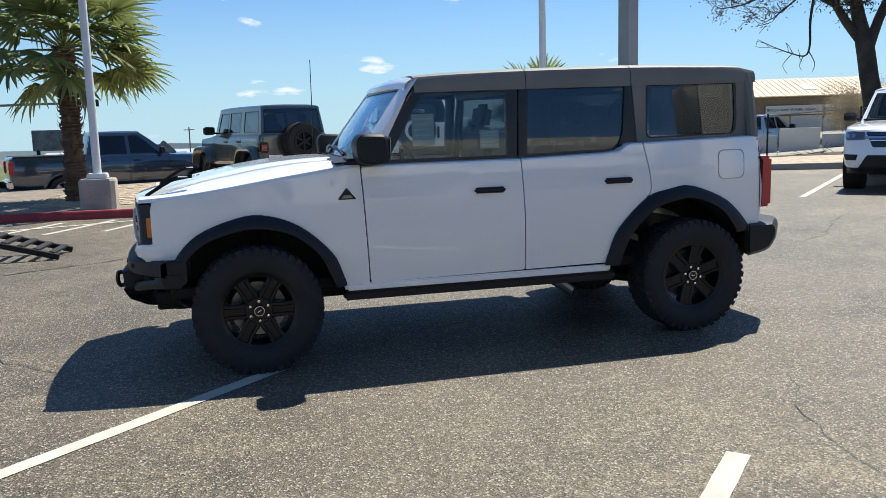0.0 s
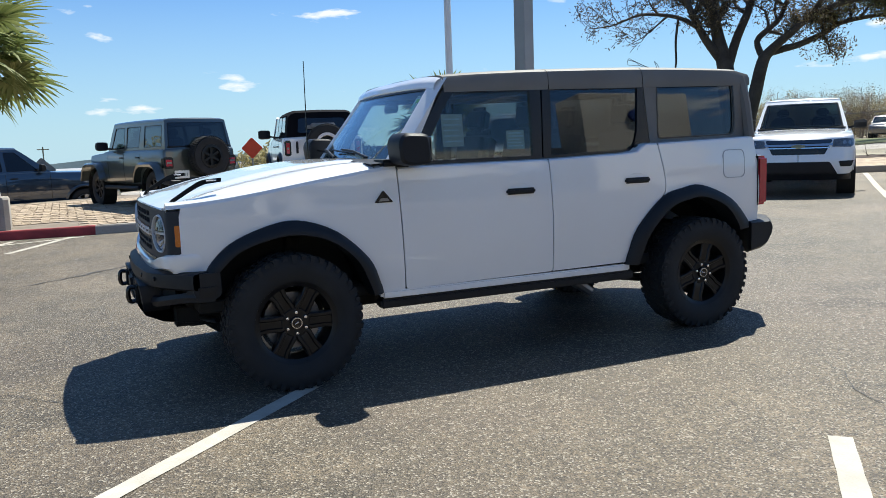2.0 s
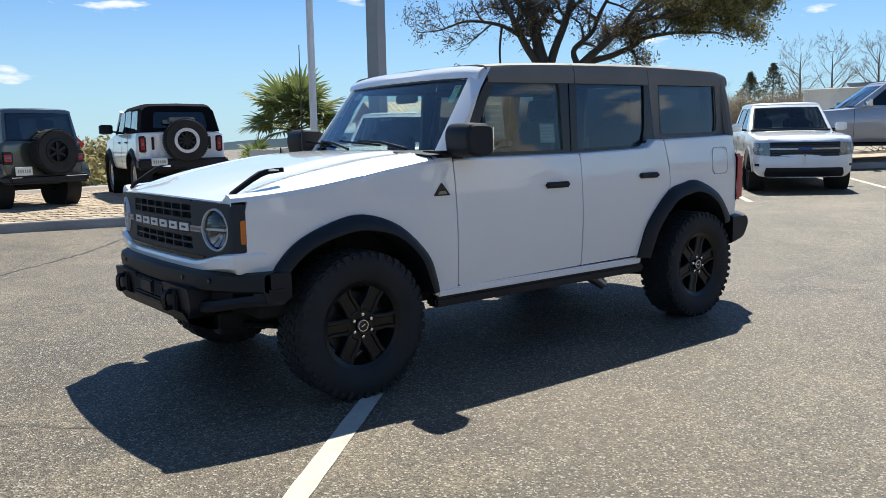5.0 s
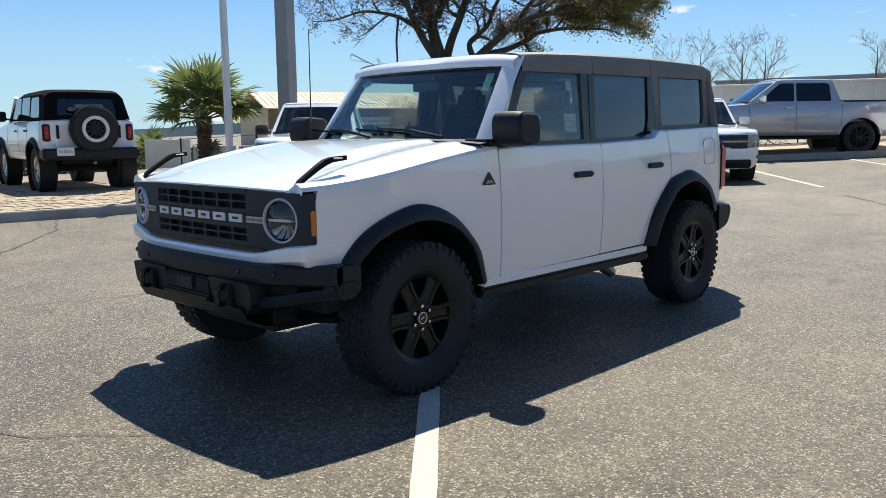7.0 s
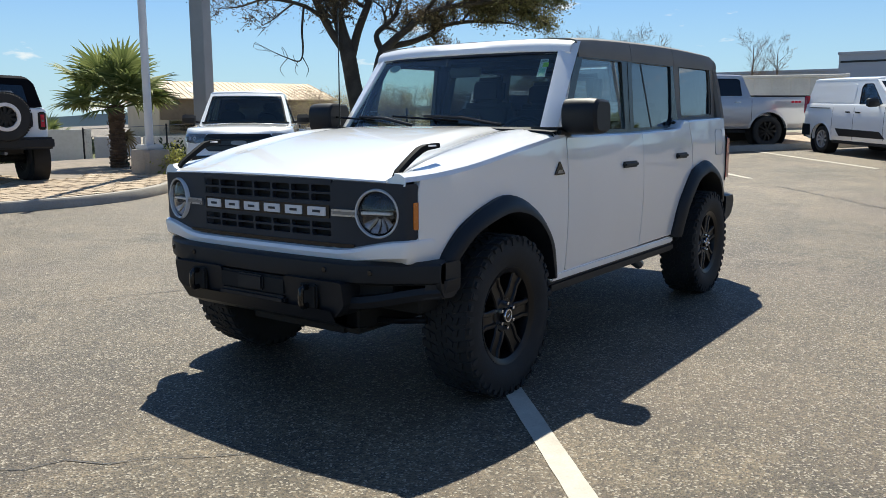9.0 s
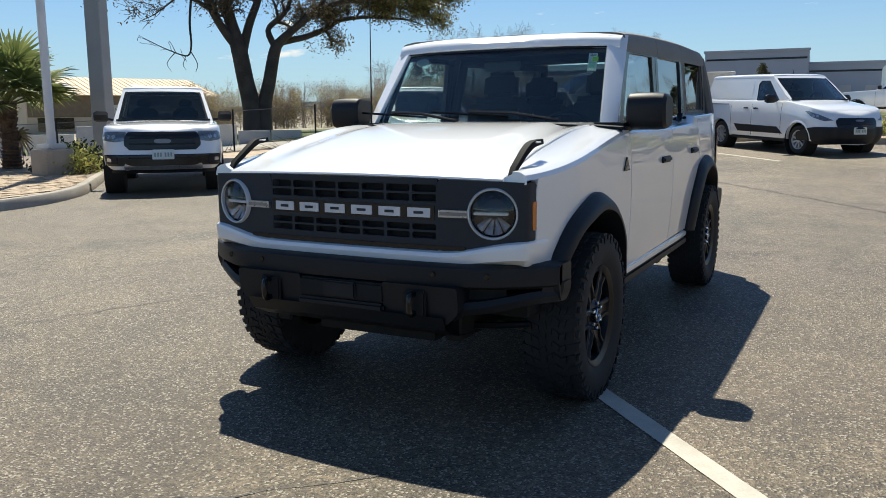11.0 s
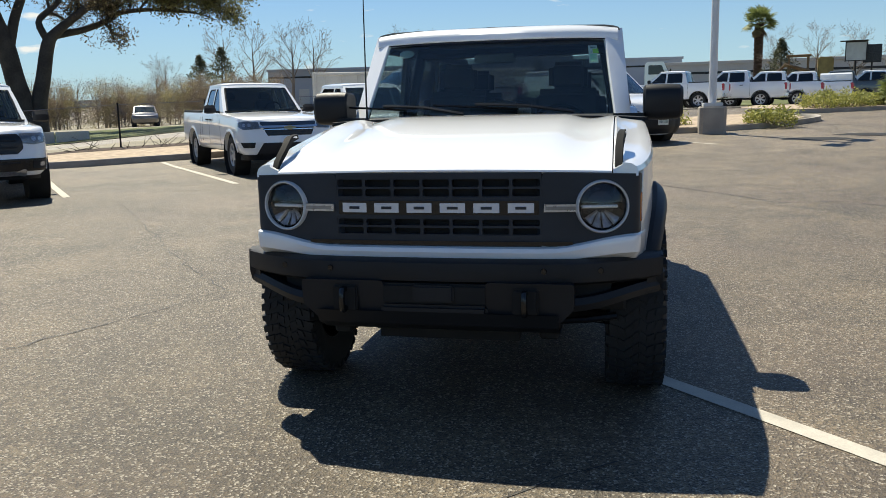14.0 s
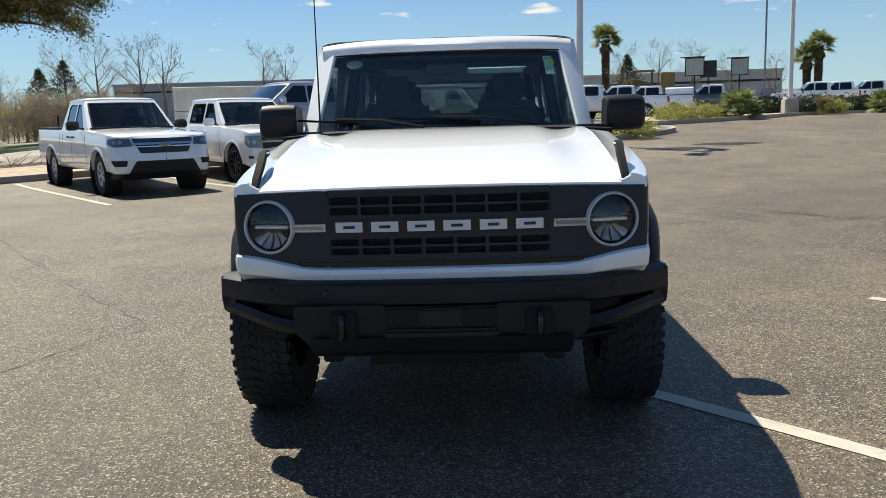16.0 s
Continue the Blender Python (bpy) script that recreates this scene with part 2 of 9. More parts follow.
RED_CURB = surface("red kerb paint", (0.30, 0.035, 0.035), 0.7, vary=0.25, scale=4, fine=60, bump=0.3, local=False)
CONCRETE = surface("concrete", (0.34, 0.31, 0.27), 0.85, vary=0.2, scale=1.6, fine=50, bump=0.4, local=False)
PAVER = surface("tan paver", (0.40, 0.31, 0.22), 0.85, vary=0.3, scale=5, fine=80, bump=0.4, local=False)
SAND = surface("sandy joint", (0.22, 0.18, 0.14), 0.95, vary=0.25, scale=3, local=False)
CRACK = surface("tar sealed crack", (0.025, 0.025, 0.027), 0.6, vary=0.3, scale=8, local=False)
POLE_WHITE = surface("white painted pole", (0.66, 0.67, 0.68), 0.45, vary=0.06, scale=2)
POLE_GREY = surface("grey painted column", (0.28, 0.29, 0.30), 0.5, vary=0.1, scale=1.5)
BARK = surface("dark bark", (0.055, 0.045, 0.038), 0.95, vary=0.4, scale=3, fine=30, bump=1.0)
PALM_BARK = surface("palm bark", (0.11, 0.07, 0.045), 0.95, vary=0.45, scale=6, fine=40, bump=1.0)
TWIG = surface("grey brown twig", (0.24, 0.195, 0.15), 0.95, vary=0.3, scale=2)


def leaf_material(name, dark, light):
    m, n, l, b = nodes_of(name)
    g = n.new("ShaderNodeNewGeometry")
    mix = n.new("ShaderNodeMixRGB")
    mix.inputs["Color1"].default_value, mix.inputs["Color2"].default_value = (*dark, 1), (*light, 1)
    l.new(g.outputs["Random Per Island"], mix.inputs["Fac"])
    l.new(mix.outputs[0], b.inputs["Base Color"])
    b.inputs["Roughness"].default_value = 0.6
    t = n.new("ShaderNodeBsdfTranslucent")
    l.new(mix.outputs[0], t.inputs["Color"])
    add, o = n.new("ShaderNodeMixShader"), n["Material Output"]
    add.inputs["Fac"].default_value = 0.35
    l.new(b.outputs[0], add.inputs[1])
    l.new(t.outputs[0], add.inputs[2])
    l.new(add.outputs[0], o.inputs["Surface"])
    return m


OAK_LEAF = leaf_material("dry oak leaves", (0.05, 0.038, 0.022), (0.20, 0.15, 0.08))
OAK_GREEN = leaf_material("young oak leaves", (0.08, 0.08, 0.034), (0.28, 0.26, 0.11))
PALM_LEAF = leaf_material("palm fronds", (0.09, 0.13, 0.035), (0.30, 0.33, 0.12))
PALM_DRY = leaf_material("dry palm fronds", (0.16, 0.12, 0.06), (0.30, 0.24, 0.13))
BUSH = leaf_material("shrub leaves", (0.18, 0.20, 0.05), (0.50, 0.48, 0.14))
HEDGE = leaf_material("dark hedge leaves", (0.012, 0.022, 0.010), (0.04, 0.06, 0.025))
WOODS = leaf_material("spring woods leaves", (0.27, 0.23, 0.10), (0.52, 0.45, 0.23))
WOODS_BROWN = leaf_material("brown woods twigs", (0.17, 0.13, 0.10), (0.34, 0.27, 0.20))
PINE = leaf_material("pine needles", (0.05, 0.06, 0.03), (0.13, 0.13, 0.07))
GRASS = surface("mown grass", (0.10, 0.115, 0.035), 0.95, vary=0.35, scale=0.5, fine=30, bump=0.5, local=False)
DRY_GRASS = surface("dry pale ground", (0.30, 0.27, 0.20), 0.95, vary=0.25, scale=0.6, fine=20, bump=0.4, local=False)
MULCH = surface("dark mulch", (0.075, 0.05, 0.038), 0.95, vary=0.45, scale=6, fine=40, bump=1.0, local=False)


# ---- mesh helpers ----
def spline(pts, per=6):
    """A smooth polyline through the points."""
    out = []
    p = [Vector(q) for q in pts]
    for i in range(len(p) - 1):
        a, b, c, d = p[max(i - 1, 0)], p[i], p[i + 1], p[min(i + 2, len(p) - 1)]
        for k in range(per):
            t = k / per
            out.append(0.5 * ((2 * b) + (c - a) * t + (2 * a - 5 * b + 4 * c - d) * t * t + (3 * b - a - 3 * c + d) * t ** 3))
    return [tuple(q) for q in out] + [tuple(p[-1])]


def rounded(pts, r, n=4):
    """A closed outline with its corners rounded by r."""
    out, p = [], [Vector(q) for q in pts]
    for i in range(len(p)):
        a, b, c = p[i - 1], p[i], p[(i + 1) % len(p)]
        ra, rc = min(r, (a - b).length * 0.45), min(r, (c - b).length * 0.45)
        s, e = b + (a - b).normalized() * ra, b + (c - b).normalized() * rc
        for k in range(n + 1):
            t = k / n
            out.append(tuple((1 - t) ** 2 * s + 2 * t * (1 - t) * b + t * t * e))
    return out


def sharp(bm, degrees=32):
    bmesh.ops.recalc_face_normals(bm, faces=bm.faces[:])
    for f in bm.faces:
        f.smooth = True
    lim = radians(degrees)
    for e in bm.edges:
        e.smooth = len(e.link_faces) == 2 and e.calc_face_angle(0) < lim
    return bm


def meshed(name, bm, material, degrees=32):
    sharp(bm, degrees)
    me = bpy.data.meshes.new(name)
    bm.to_mesh(me)
    bm.free()
    me.materials.append(material)
    return me


def part(name, bm, material=None, parent=None, label="", at=None, degrees=32):
    """One mesh object (bm: a bmesh or a finished mesh) under a thing or a part, or on its own."""
    me = bm if isinstance(bm, bpy.types.Mesh) else meshed(name, bm, material, degrees)
    ob = new(name, me)
    if parent is not None:
        ob.parent = parent
    if at is not None:
        ob.matrix_basis = at
    return tagged(ob, label)


def thing(name, label, category, at=None, group="", kind=""):
    ob = new(name)
    if at is not None:
        ob.matrix_basis = at
    return tagged(ob, label, category, group, kind)


def flipped(bm):
    """The mesh mirrored from the car's one side to its other."""
    c = bm.copy()
    for v in c.verts:
        v.co.y = -v.co.y
    bmesh.ops.reverse_faces(c, faces=c.faces[:])
    return c


def merge(*bms):
    out = bmesh.new()
    for b in bms:
        me = bpy.data.meshes.new("tmp")
        b.to_mesh(me)
        out.from_mesh(me)
        bpy.data.meshes.remove(me)
        b.free()
    return out


def panel(outline, place, depth, step=0.12, steps_b=None):
    """A sheet of some thickness: a closed outline in (a, b), cut into a grid, laid by place(a, b); depth: the way to its back."""
    bm = bmesh.new()
    vs = [bm.verts.new((q[0], q[1], 0)) for q in outline]
    f = bm.faces.new(vs)
    bm.normal_update()
    bmesh.ops.triangulate(bm, faces=[f], ngon_method="EAR_CLIP")
    a0, a1 = min(q[0] for q in outline), max(q[0] for q in outline)
    b0, b1 = min(q[1] for q in outline), max(q[1] for q in outline)
    for lo, hi, no, st in ((a0, a1, (1, 0, 0), step), (b0, b1, (0, 1, 0), steps_b or step)):
        for k in range(1, int((hi - lo) / st) + 1):
            c = lo + (hi - lo) * k / (int((hi - lo) / st) + 1)
            co = (c, 0, 0) if no[0] else (0, c, 0)
            bmesh.ops.bisect_plane(bm, geom=bm.verts[:] + bm.edges[:] + bm.faces[:], plane_co=co, plane_no=no)
    for v in bm.verts:
        v.co = Vector(place(v.co.x, v.co.y))
    if depth:
        r = bmesh.ops.extrude_face_region(bm, geom=bm.faces[:])
        bmesh.ops.translate(bm, verts=[g for g in r["geom"] if isinstance(g, bmesh.types.BMVert)], vec=depth)
    return bm


def ring(outer, inner, place, depth, place_in=None):
    """A frame between two closed outlines with as many points each."""
    bm = bmesh.new()
    a = [bm.verts.new(place(*q)) for q in outer]
    b = [bm.verts.new((place_in or place)(*q)) for q in inner]
    n = len(a)
    for i in range(n):
        bm.faces.new((a[i], a[(i + 1) % n], b[(i + 1) % n], b[i]))
    r = bmesh.ops.extrude_face_region(bm, geom=bm.faces[:])
    bmesh.ops.translate(bm, verts=[g for g in r["geom"] if isinstance(g, bmesh.types.BMVert)], vec=depth)
    return bm


def grid(rows, closed=False, caps=False):
    """A surface through rows of points, all rows of one length."""
    bm = bmesh.new()
    vs = [[bm.verts.new(p) for p in r] for r in rows]
    m = len(rows[0])
    for i in range(len(rows) - 1):
        for j in range(m if closed else m - 1):
            k = (j + 1) % m
            bm.faces.new((vs[i][j], vs[i][k], vs[i + 1][k], vs[i + 1][j]))
    if caps and closed:
        bm.faces.new(vs[0])
        bm.faces.new(vs[-1])
    return bm


def sheet(rows, depth):
    """A grid surface given a thickness."""
    bm = grid(rows)
    r = bmesh.ops.extrude_face_region(bm, geom=bm.faces[:])
    bmesh.ops.translate(bm, verts=[g for g in r["geom"] if isinstance(g, bmesh.types.BMVert)], vec=depth)
    return bm


def box(x0, x1, y0, y1, z0, z1, bevel=0.0, seg=2):
    bm = bmesh.new()
    bmesh.ops.create_cube(bm, size=1)
    for v in bm.verts:
        v.co = Vector(((x0 + x1) / 2 + v.co.x * (x1 - x0), (y0 + y1) / 2 + v.co.y * (y1 - y0), (z0 + z1) / 2 + v.co.z * (z1 - z0)))
    if bevel:
        bmesh.ops.bevel(bm, geom=bm.edges[:], offset=bevel, segments=seg, affect="EDGES", clamp_overlap=True)
    return bm


def moved(bm, m):
    bmesh.ops.transform(bm, matrix=m, verts=bm.verts[:])
    return bm


def tube(path, radii, sides=8, caps=True):
    """A round bar along a path; radii: one number or one for each point."""
    p = [Vector(q) for q in path]
    rr = radii if isinstance(radii, (list, tuple)) else [radii] * len(p)
    rows, side = [], None
    for i, q in enumerate(p):
        d = (p[min(i + 1, len(p) - 1)] - p[max(i - 1, 0)]).normalized()
        if side is None:
            side = d.cross(Vector((0, 0, 1)) if abs(d.z) < 0.9 else Vector((1, 0, 0))).normalized()
        side = (side - d * side.dot(d)).normalized()
        up = d.cross(side)
        rows.append([q + rr[i] * (math.cos(2 * math.pi * k / sides) * side + math.sin(2 * math.pi * k / sides) * up) for k in range(sides)])
    return grid(rows, True, caps)


def lathe(profile, sides=32, axis="y"):
    """A turned body: profile of (radius, along) round the y or z axis."""
    rows = []
    for r, h in profile:
        row = []
        for k in range(sides):
            a = 2 * math.pi * k / sides
            row.append((r * math.cos(a), h, r * math.sin(a)) if axis == "y" else (r * math.cos(a), r * math.sin(a), h))
        rows.append(row)
    return grid(rows, True, False)


def smooth01(a, b, x):
    t = min(1.0, max(0.0, (x - a) / (b - a)))
    return t * t * (3 - 2 * t)


# the lot: level round the parked car, rising past it along x, falling away along y
RISE_X = [3.6, 5, 8.7, 13, 18, 22, 28, 33, 40, 50, 60, 90, 200, 3000]
RISE_Z = [0, 0.02, 0.06, 0.14, 0.36, 0.55, 0.88, 1.08, 1.10, 1.16, 1.45, 2.6, 5.7, 84]


def ground_z(x, y=0.0):
    ramp = 0.07 * smooth01(3.0, 9.0, 0.745 * x + 0.667 * y)
    return ramp + float(np.interp(x, RISE_X, RISE_Z)) - 0.055 * min(6.0, max(0.0, y - 13.5)) - 0.02 * max(0.0, y - 19.5)


STALL = radians(41.8)
U, V = Vector((math.cos(STALL), math.sin(STALL))), Vector((math.sin(STALL), -math.cos(STALL)))


def stall(u, v, lift=0.0):
    p = U * u + V * v
    return Vector((p.x, p.y, ground_z(p.x, p.y) + lift))

# ---- the white off-road car ----
def hero_side(x, z):
    """Half width of the body side at a place along it."""
    w = 0.876
    w -= 0.030 * (max(0.0, 0.95 - z) / 0.45) ** 2 + 0.014 * (max(0.0, z - 0.95) / 0.3) ** 2
    w -= 0.055 * (max(0.0, -0.1 - x) / 0.47) ** 2 + 0.030 * (max(0.0, x - 3.1) / 0.45) ** 2
    # a light crease under the shoulder
    w += 0.004 * math.exp(-((z - 1.17) / 0.03) ** 2)
    return w


def hero_top(x, z):
    """Half width of the cabin over the belt line."""
    t = (z - 1.25) / 0.53
    return 0.776 - 0.054 * t


def left(fn):
    return lambda a, b: (a, -fn(a, b), b)


def hero_wheel_meshes(R=0.392, width=0.264, rim=0.232):
    """Tyre, tread, rim, cap and nut meshes for a wheel whose outer face looks to -y, centred on its hub."""
    h = width / 2
    prof = [(rim - 0.015, h * 0.75), (rim + 0.004, h * 0.80), (rim + 0.03, h * 0.93), ((R + rim) / 2, h), (R - 0.032, h * 0.95), (R - 0.010, h * 0.84),
            (R - 0.007, 0), (R - 0.010, -h * 0.84), (R - 0.032, -h * 0.95), ((R + rim) / 2, -h), (rim + 0.03, -h * 0.93), (rim + 0.004, -h * 0.80), (rim - 0.015, -h * 0.75)]
    tyre = lathe(prof, 56)
    rings = bmesh.new()
    tyre = merge(tyre, rings)
    # tread: staggered lugs, with shoulder lugs that run down the side wall
    lugs = bmesh.new()
    n = 44

    def lug(corners, r0, r1):
        """corners: (turn, across) of a block, wider at its foot."""
        ca, cy = sum(c[0] for c in corners) / 4, sum(c[1] for c in corners) / 4
        vs = []
        for r, k in ((r0, 1.10), (r1, 1.0)):
            for a, y in corners:
                a, y = ca + (a - ca) * k, cy + (y - cy) * k
                vs.append(lugs.verts.new((r * math.cos(a), y, r * math.sin(a))))
        for f in ((4, 5, 6, 7), (0, 1, 5, 4), (1, 2, 6, 5), (2, 3, 7, 6), (3, 0, 4, 7)):
            lugs.faces.new([vs[i] for i in f])
    for k in range(n):
        a, w = 2 * math.pi * k / n, 2 * math.pi / n
        for s in (-1, 1):
            o = a + (0.5 * w if s > 0 else 0)
            out = h * (0.95 if k % 2 else 0.87)
            lug([(o, s * out), (o + 0.60 * w, s * out), (o + 0.80 * w, s * h * 0.60), (o + 0.15 * w, s * h * 0.66)], R - 0.020, R - 0.003)
            lug([(o + 0.08 * w, s * h * 0.99), (o + 0.55 * w, s * h * 0.99), (o + 0.55 * w, s * h * 0.90), (o + 0.08 * w, s * h * 0.90)], R - (0.05 if k % 2 else 0.032), R - 0.012)
            # an S of two blocks between shoulder and middle
            lug([(o + 0.20 * w, s * h * 0.58), (o + 0.82 * w, s * h * 0.52), (o + 0.98 * w, s * h * 0.33), (o + 0.42 * w, s * h * 0.37)], R - 0.018, R)
            lug([(o + 0.36 * w, s * h * 0.35), (o + 0.80 * w, s * h * 0.32), (o + 0.55 * w, s * h * 0.10), (o - 0.02 * w, s * h * 0.13)], R - 0.018, R)
        lug([(a + 0.05 * w, -h * 0.07), (a + 0.50 * w, -h * 0.09), (a + 0.75 * w, h * 0.06), (a + 0.30 * w, h * 0.08)], R - 0.018, R)
    # wheel: barrel and outer lip, one wide spoke with a sunk middle, hub disc
    bm = lathe([(rim, h * 0.78), (rim - 0.012, h * 0.76), (rim - 0.03, h * 0.4), (rim - 0.04, -h * 0.2), (rim - 0.022, -h * 0.72), (rim - 0.004, -h * 0.80), (rim + 0.006, -h * 0.83), (rim + 0.004, -h * 0.76)], 48)
    f0 = -h * 0.72
    rows = []
    for r, half, y in ((0.050, 0.032, f0 + 0.020), (0.085, 0.048, f0 + 0.010), (0.12, 0.045, f0 + 0.006), (0.165, 0.043, f0 + 0.008), (0.205, 0.052, f0 + 0.002), (0.228, 0.066, f0 + 0.004)):
        rows.append([(-half, y + 0.06, r), (-half, y + 0.006, r), (-half * 0.86, y, r), (-half * 0.55, y, r), (-half * 0.42, y + 0.009, r), (half * 0.42, y + 0.009, r), (half * 0.55, y, r), (half * 0.86, y, r), (half, y + 0.006, r), (half, y + 0.06, r)])
    spoke = grid(rows)
    disc = lathe([(0.0, f0 + 0.016), (0.078, f0 + 0.014), (0.086, f0 + 0.022), (0.088, f0 + 0.06)], 24)
    brake = lathe([(0.03, 0.01), (0.165, 0.0), (0.168, 0.012), (0.168, 0.03)], 32)
    cap = lathe([(0.0, f0 - 0.008), (0.030, f0 - 0.008), (0.036, f0 - 0.002), (0.036, f0 + 0.03)], 20)
    cap_ring = lathe([(0.026, f0 - 0.0075), (0.027, f0 - 0.0105), (0.031, f0 - 0.0105), (0.033, f0 - 0.006)], 20)
    nut = moved(lathe([(0.0, f0 - 0.010), (0.009, f0 - 0.008), (0.0115, f0 + 0.0), (0.0115, f0 + 0.02)], 8), pose(0.060, 0, 0))
    logo = box(-0.013, 0.013, f0 - 0.0105, f0 - 0.007, -0.004, 0.004, 0.002, 1)
    return {"wheel": meshed("wheel", bm, RIM_BLACK), "tyre": meshed("tyre", tyre, RUBBER), "tread": meshed("tread", lugs, RUBBER, 20), "hub": meshed("hub", disc, RIM_BLACK),
            "hub_cap": meshed("hub_cap", cap, TRIM), "cap_ring": meshed("cap_ring", cap_ring, CHROME), "lug_nut": meshed("lug_nut", nut, CHROME), "cap_badge": meshed("cap_badge", logo, CHROME),
            "brake_disc": meshed("brake_disc", brake, STEEL), "spoke": meshed("spoke", spoke, RIM_BLACK)}


def put_wheel(meshes, car, at, name="wheel", label="black six-spoke wheel with all-terrain tyre"):
    w = part(name, meshes["wheel"], None, car, label, at)
    for key in ("tyre", "tread", "hub", "hub_cap", "cap_ring", "cap_badge", "brake_disc"):
        ob = part(key, meshes[key], None, w)
        if key == "tread":
            tagged(ob, kind="stuff")
    for k in range(6):
        part("spoke", meshes["spoke"], None, w, at=pose(0, 0, 0, 0, 60 * k, 0))
        part("lug_nut", meshes["lug_nut"], None, w, at=pose(0, 0, 0, 0, 60 * k, 0))
    return w


def pane(name, bm, material, parent, label=""):
    ob = part(name, bm, material, parent, label)
    ob.visible_shadow = False
    return ob


def white_offroader():
    car = thing("off_road_car", "white four-door off-road car with grey hard top and black trim", "car")
    wheels = hero_wheel_meshes()
    for x in (0.0, 2.949):
        put_wheel(wheels, car, pose(x, -0.806, 0.386, 0, 13 if x else -30, 0))
        put_wheel(wheels, car, pose(x, 0.806, 0.386, 0, 25, 180))

    # arches: outer and inner line of the flares
    fo = spline([(-0.462, 0.70), (-0.448, 0.765), (-0.335, 0.880), (-0.147, 0.960), (0.043, 0.985), (0.264, 0.908), (0.456, 0.735), (0.525, 0.585), (0.545, 0.520)], 4)
    fi = spline([(-0.410, 0.69), (-0.395, 0.74), (-0.290, 0.835), (-0.140, 0.890), (0.030, 0.908), (0.220, 0.858), (0.370, 0.735), (0.440, 0.600), (0.475, 0.515)], 4)
    ro = spline([(2.318, 0.520), (2.340, 0.600), (2.412, 0.768), (2.622, 0.965), (2.80, 1.017), (2.970, 1.030), (3.243, 0.922), (3.425, 0.755), (3.445, 0.700)], 4)
    ri = spline([(2.400, 0.515), (2.424, 0.590), (2.492, 0.735), (2.660, 0.890), (2.82, 0.938), (2.970, 0.948), (3.170, 0.868), (3.300, 0.735), (3.320, 0.690)], 4)

    def inset(line, c, k):
        return [(c[0] + (x - c[0]) * k, c[1] + (z - c[1]) * k) for x, z in line]
    fa, ra = inset(fo, (0.03, 0.45), 0.965), inset(ro, (2.92, 0.45), 0.965)

    # shoulder line along the wing
    def crease(x):
        return 1.082 + 0.155 * smooth01(-0.75, 0.75, x) + 0.012 * smooth01(0.3, 0.7, x)

    # bonnet surface
    def nose(y):
        return -0.698 + 0.050 * (abs(y) / 0.70) ** 2.2

    def bonnet(x, y):
        f = min(1.0, max(0.0, (x - nose(y)) / (0.54 - nose(y))))
        z = 1.098 + 0.205 * (1 - (1 - f) ** 1.9)
        valley = smooth01(0.44, 0.57, abs(y)) * (0.024 * min(1.0, f * 2.2))
        z -= valley
        z += 0.012 * smooth01(0.60, 0.69, abs(y)) * min(1.0, f * 3)
        z -= 0.012 * (abs(y) / 0.7) ** 2 * (1 - f)
        return z
    sides = []
    wing = [(x, crease(x)) for x in np.linspace(0.652, -0.565, 14)] + [(-0.577, 1.04), (-0.577, 0.83), (-0.545, 0.765), (-0.46, 0.735)] + fa[2:] + [(0.535, 0.487), (0.690, 0.487), (0.686, 0.60), (0.668, 0.95)]
    front_door = rounded([(0.660, 1.243), (0.676, 0.95), (0.697, 0.522), (1.728, 0.530), (1.722, 0.90), (1.703, 1.249)], 0.02, 3)
    rear_door = [(1.710, 1.249), (1.730, 0.90), (1.736, 0.531), (2.318, 0.536)] + [q for q in ra if 2.33 < q[0] < 2.60 and q[1] < 0.96] + spline([(2.630, 0.975), (2.652, 1.02), (2.645, 1.12), (2.600, 1.322)], 3) + [(2.498, 1.328), (2.425, 1.276), (2.33, 1.266)]
    quarter = spline([(2.608, 1.324), (2.653, 1.12), (2.660, 1.02), (2.640, 0.98)], 3) + [q for q in ra if q[0] > 2.65] + [(3.47, 0.69), (3.545, 0.70), (3.572, 0.96), (3.545, 1.20), (3.512, 1.350)]
    for name, line, label in (("front_wing", wing, ""), ("front_door", front_door, ""), ("rear_door", rear_door, ""), ("quarter_panel", quarter, "")):
        bm = panel(line, left(hero_side), (0, 0.03, 0), 0.11)
        if name == "front_wing":
            def edge(x):
                return max(crease(x) + 0.012, bonnet(x, 0.69) - 0.004) if x > -0.645 else crease(x) + 0.02
            rows = []
            for x in np.linspace(-0.637, 0.652, 26):
                w, z = hero_side(x, crease(x)), crease(x)
                if x < -0.612:
                    w = min(w, 0.772 + math.sqrt(max(0.0, 0.035 ** 2 - (0.035 - (x + 0.645)) ** 2)) + 0.004)
                if not rows:
                    rows.append([(x - 0.003, -w + o, 1.066) for o in (0.0, 0.003, 0.008, 0.02)] + [(x - 0.003, -q, 1.066) for q in (0.735, 0.712, 0.7015, 0.700)])
                rows.append([(x, -w, z - 0.002), (x, -w + 0.008, z + 0.018), (x, -w + 0.028, z + 0.030), (x, -w + 0.06, z + 0.034), (x, -0.735, (z + 0.034 + edge(x)) / 2), (x, -0.712, edge(x)), (x, -0.7015, edge(x) - 0.004), (x, -0.700, z - 0.05)])
            bm = merge(bm, grid(rows))
        else:
            xa, xb = {"front_door": (0.664, 1.702), "rear_door": (1.712, 2.600), "quarter_panel": (2.610, 3.510)}[name]
            rows = []
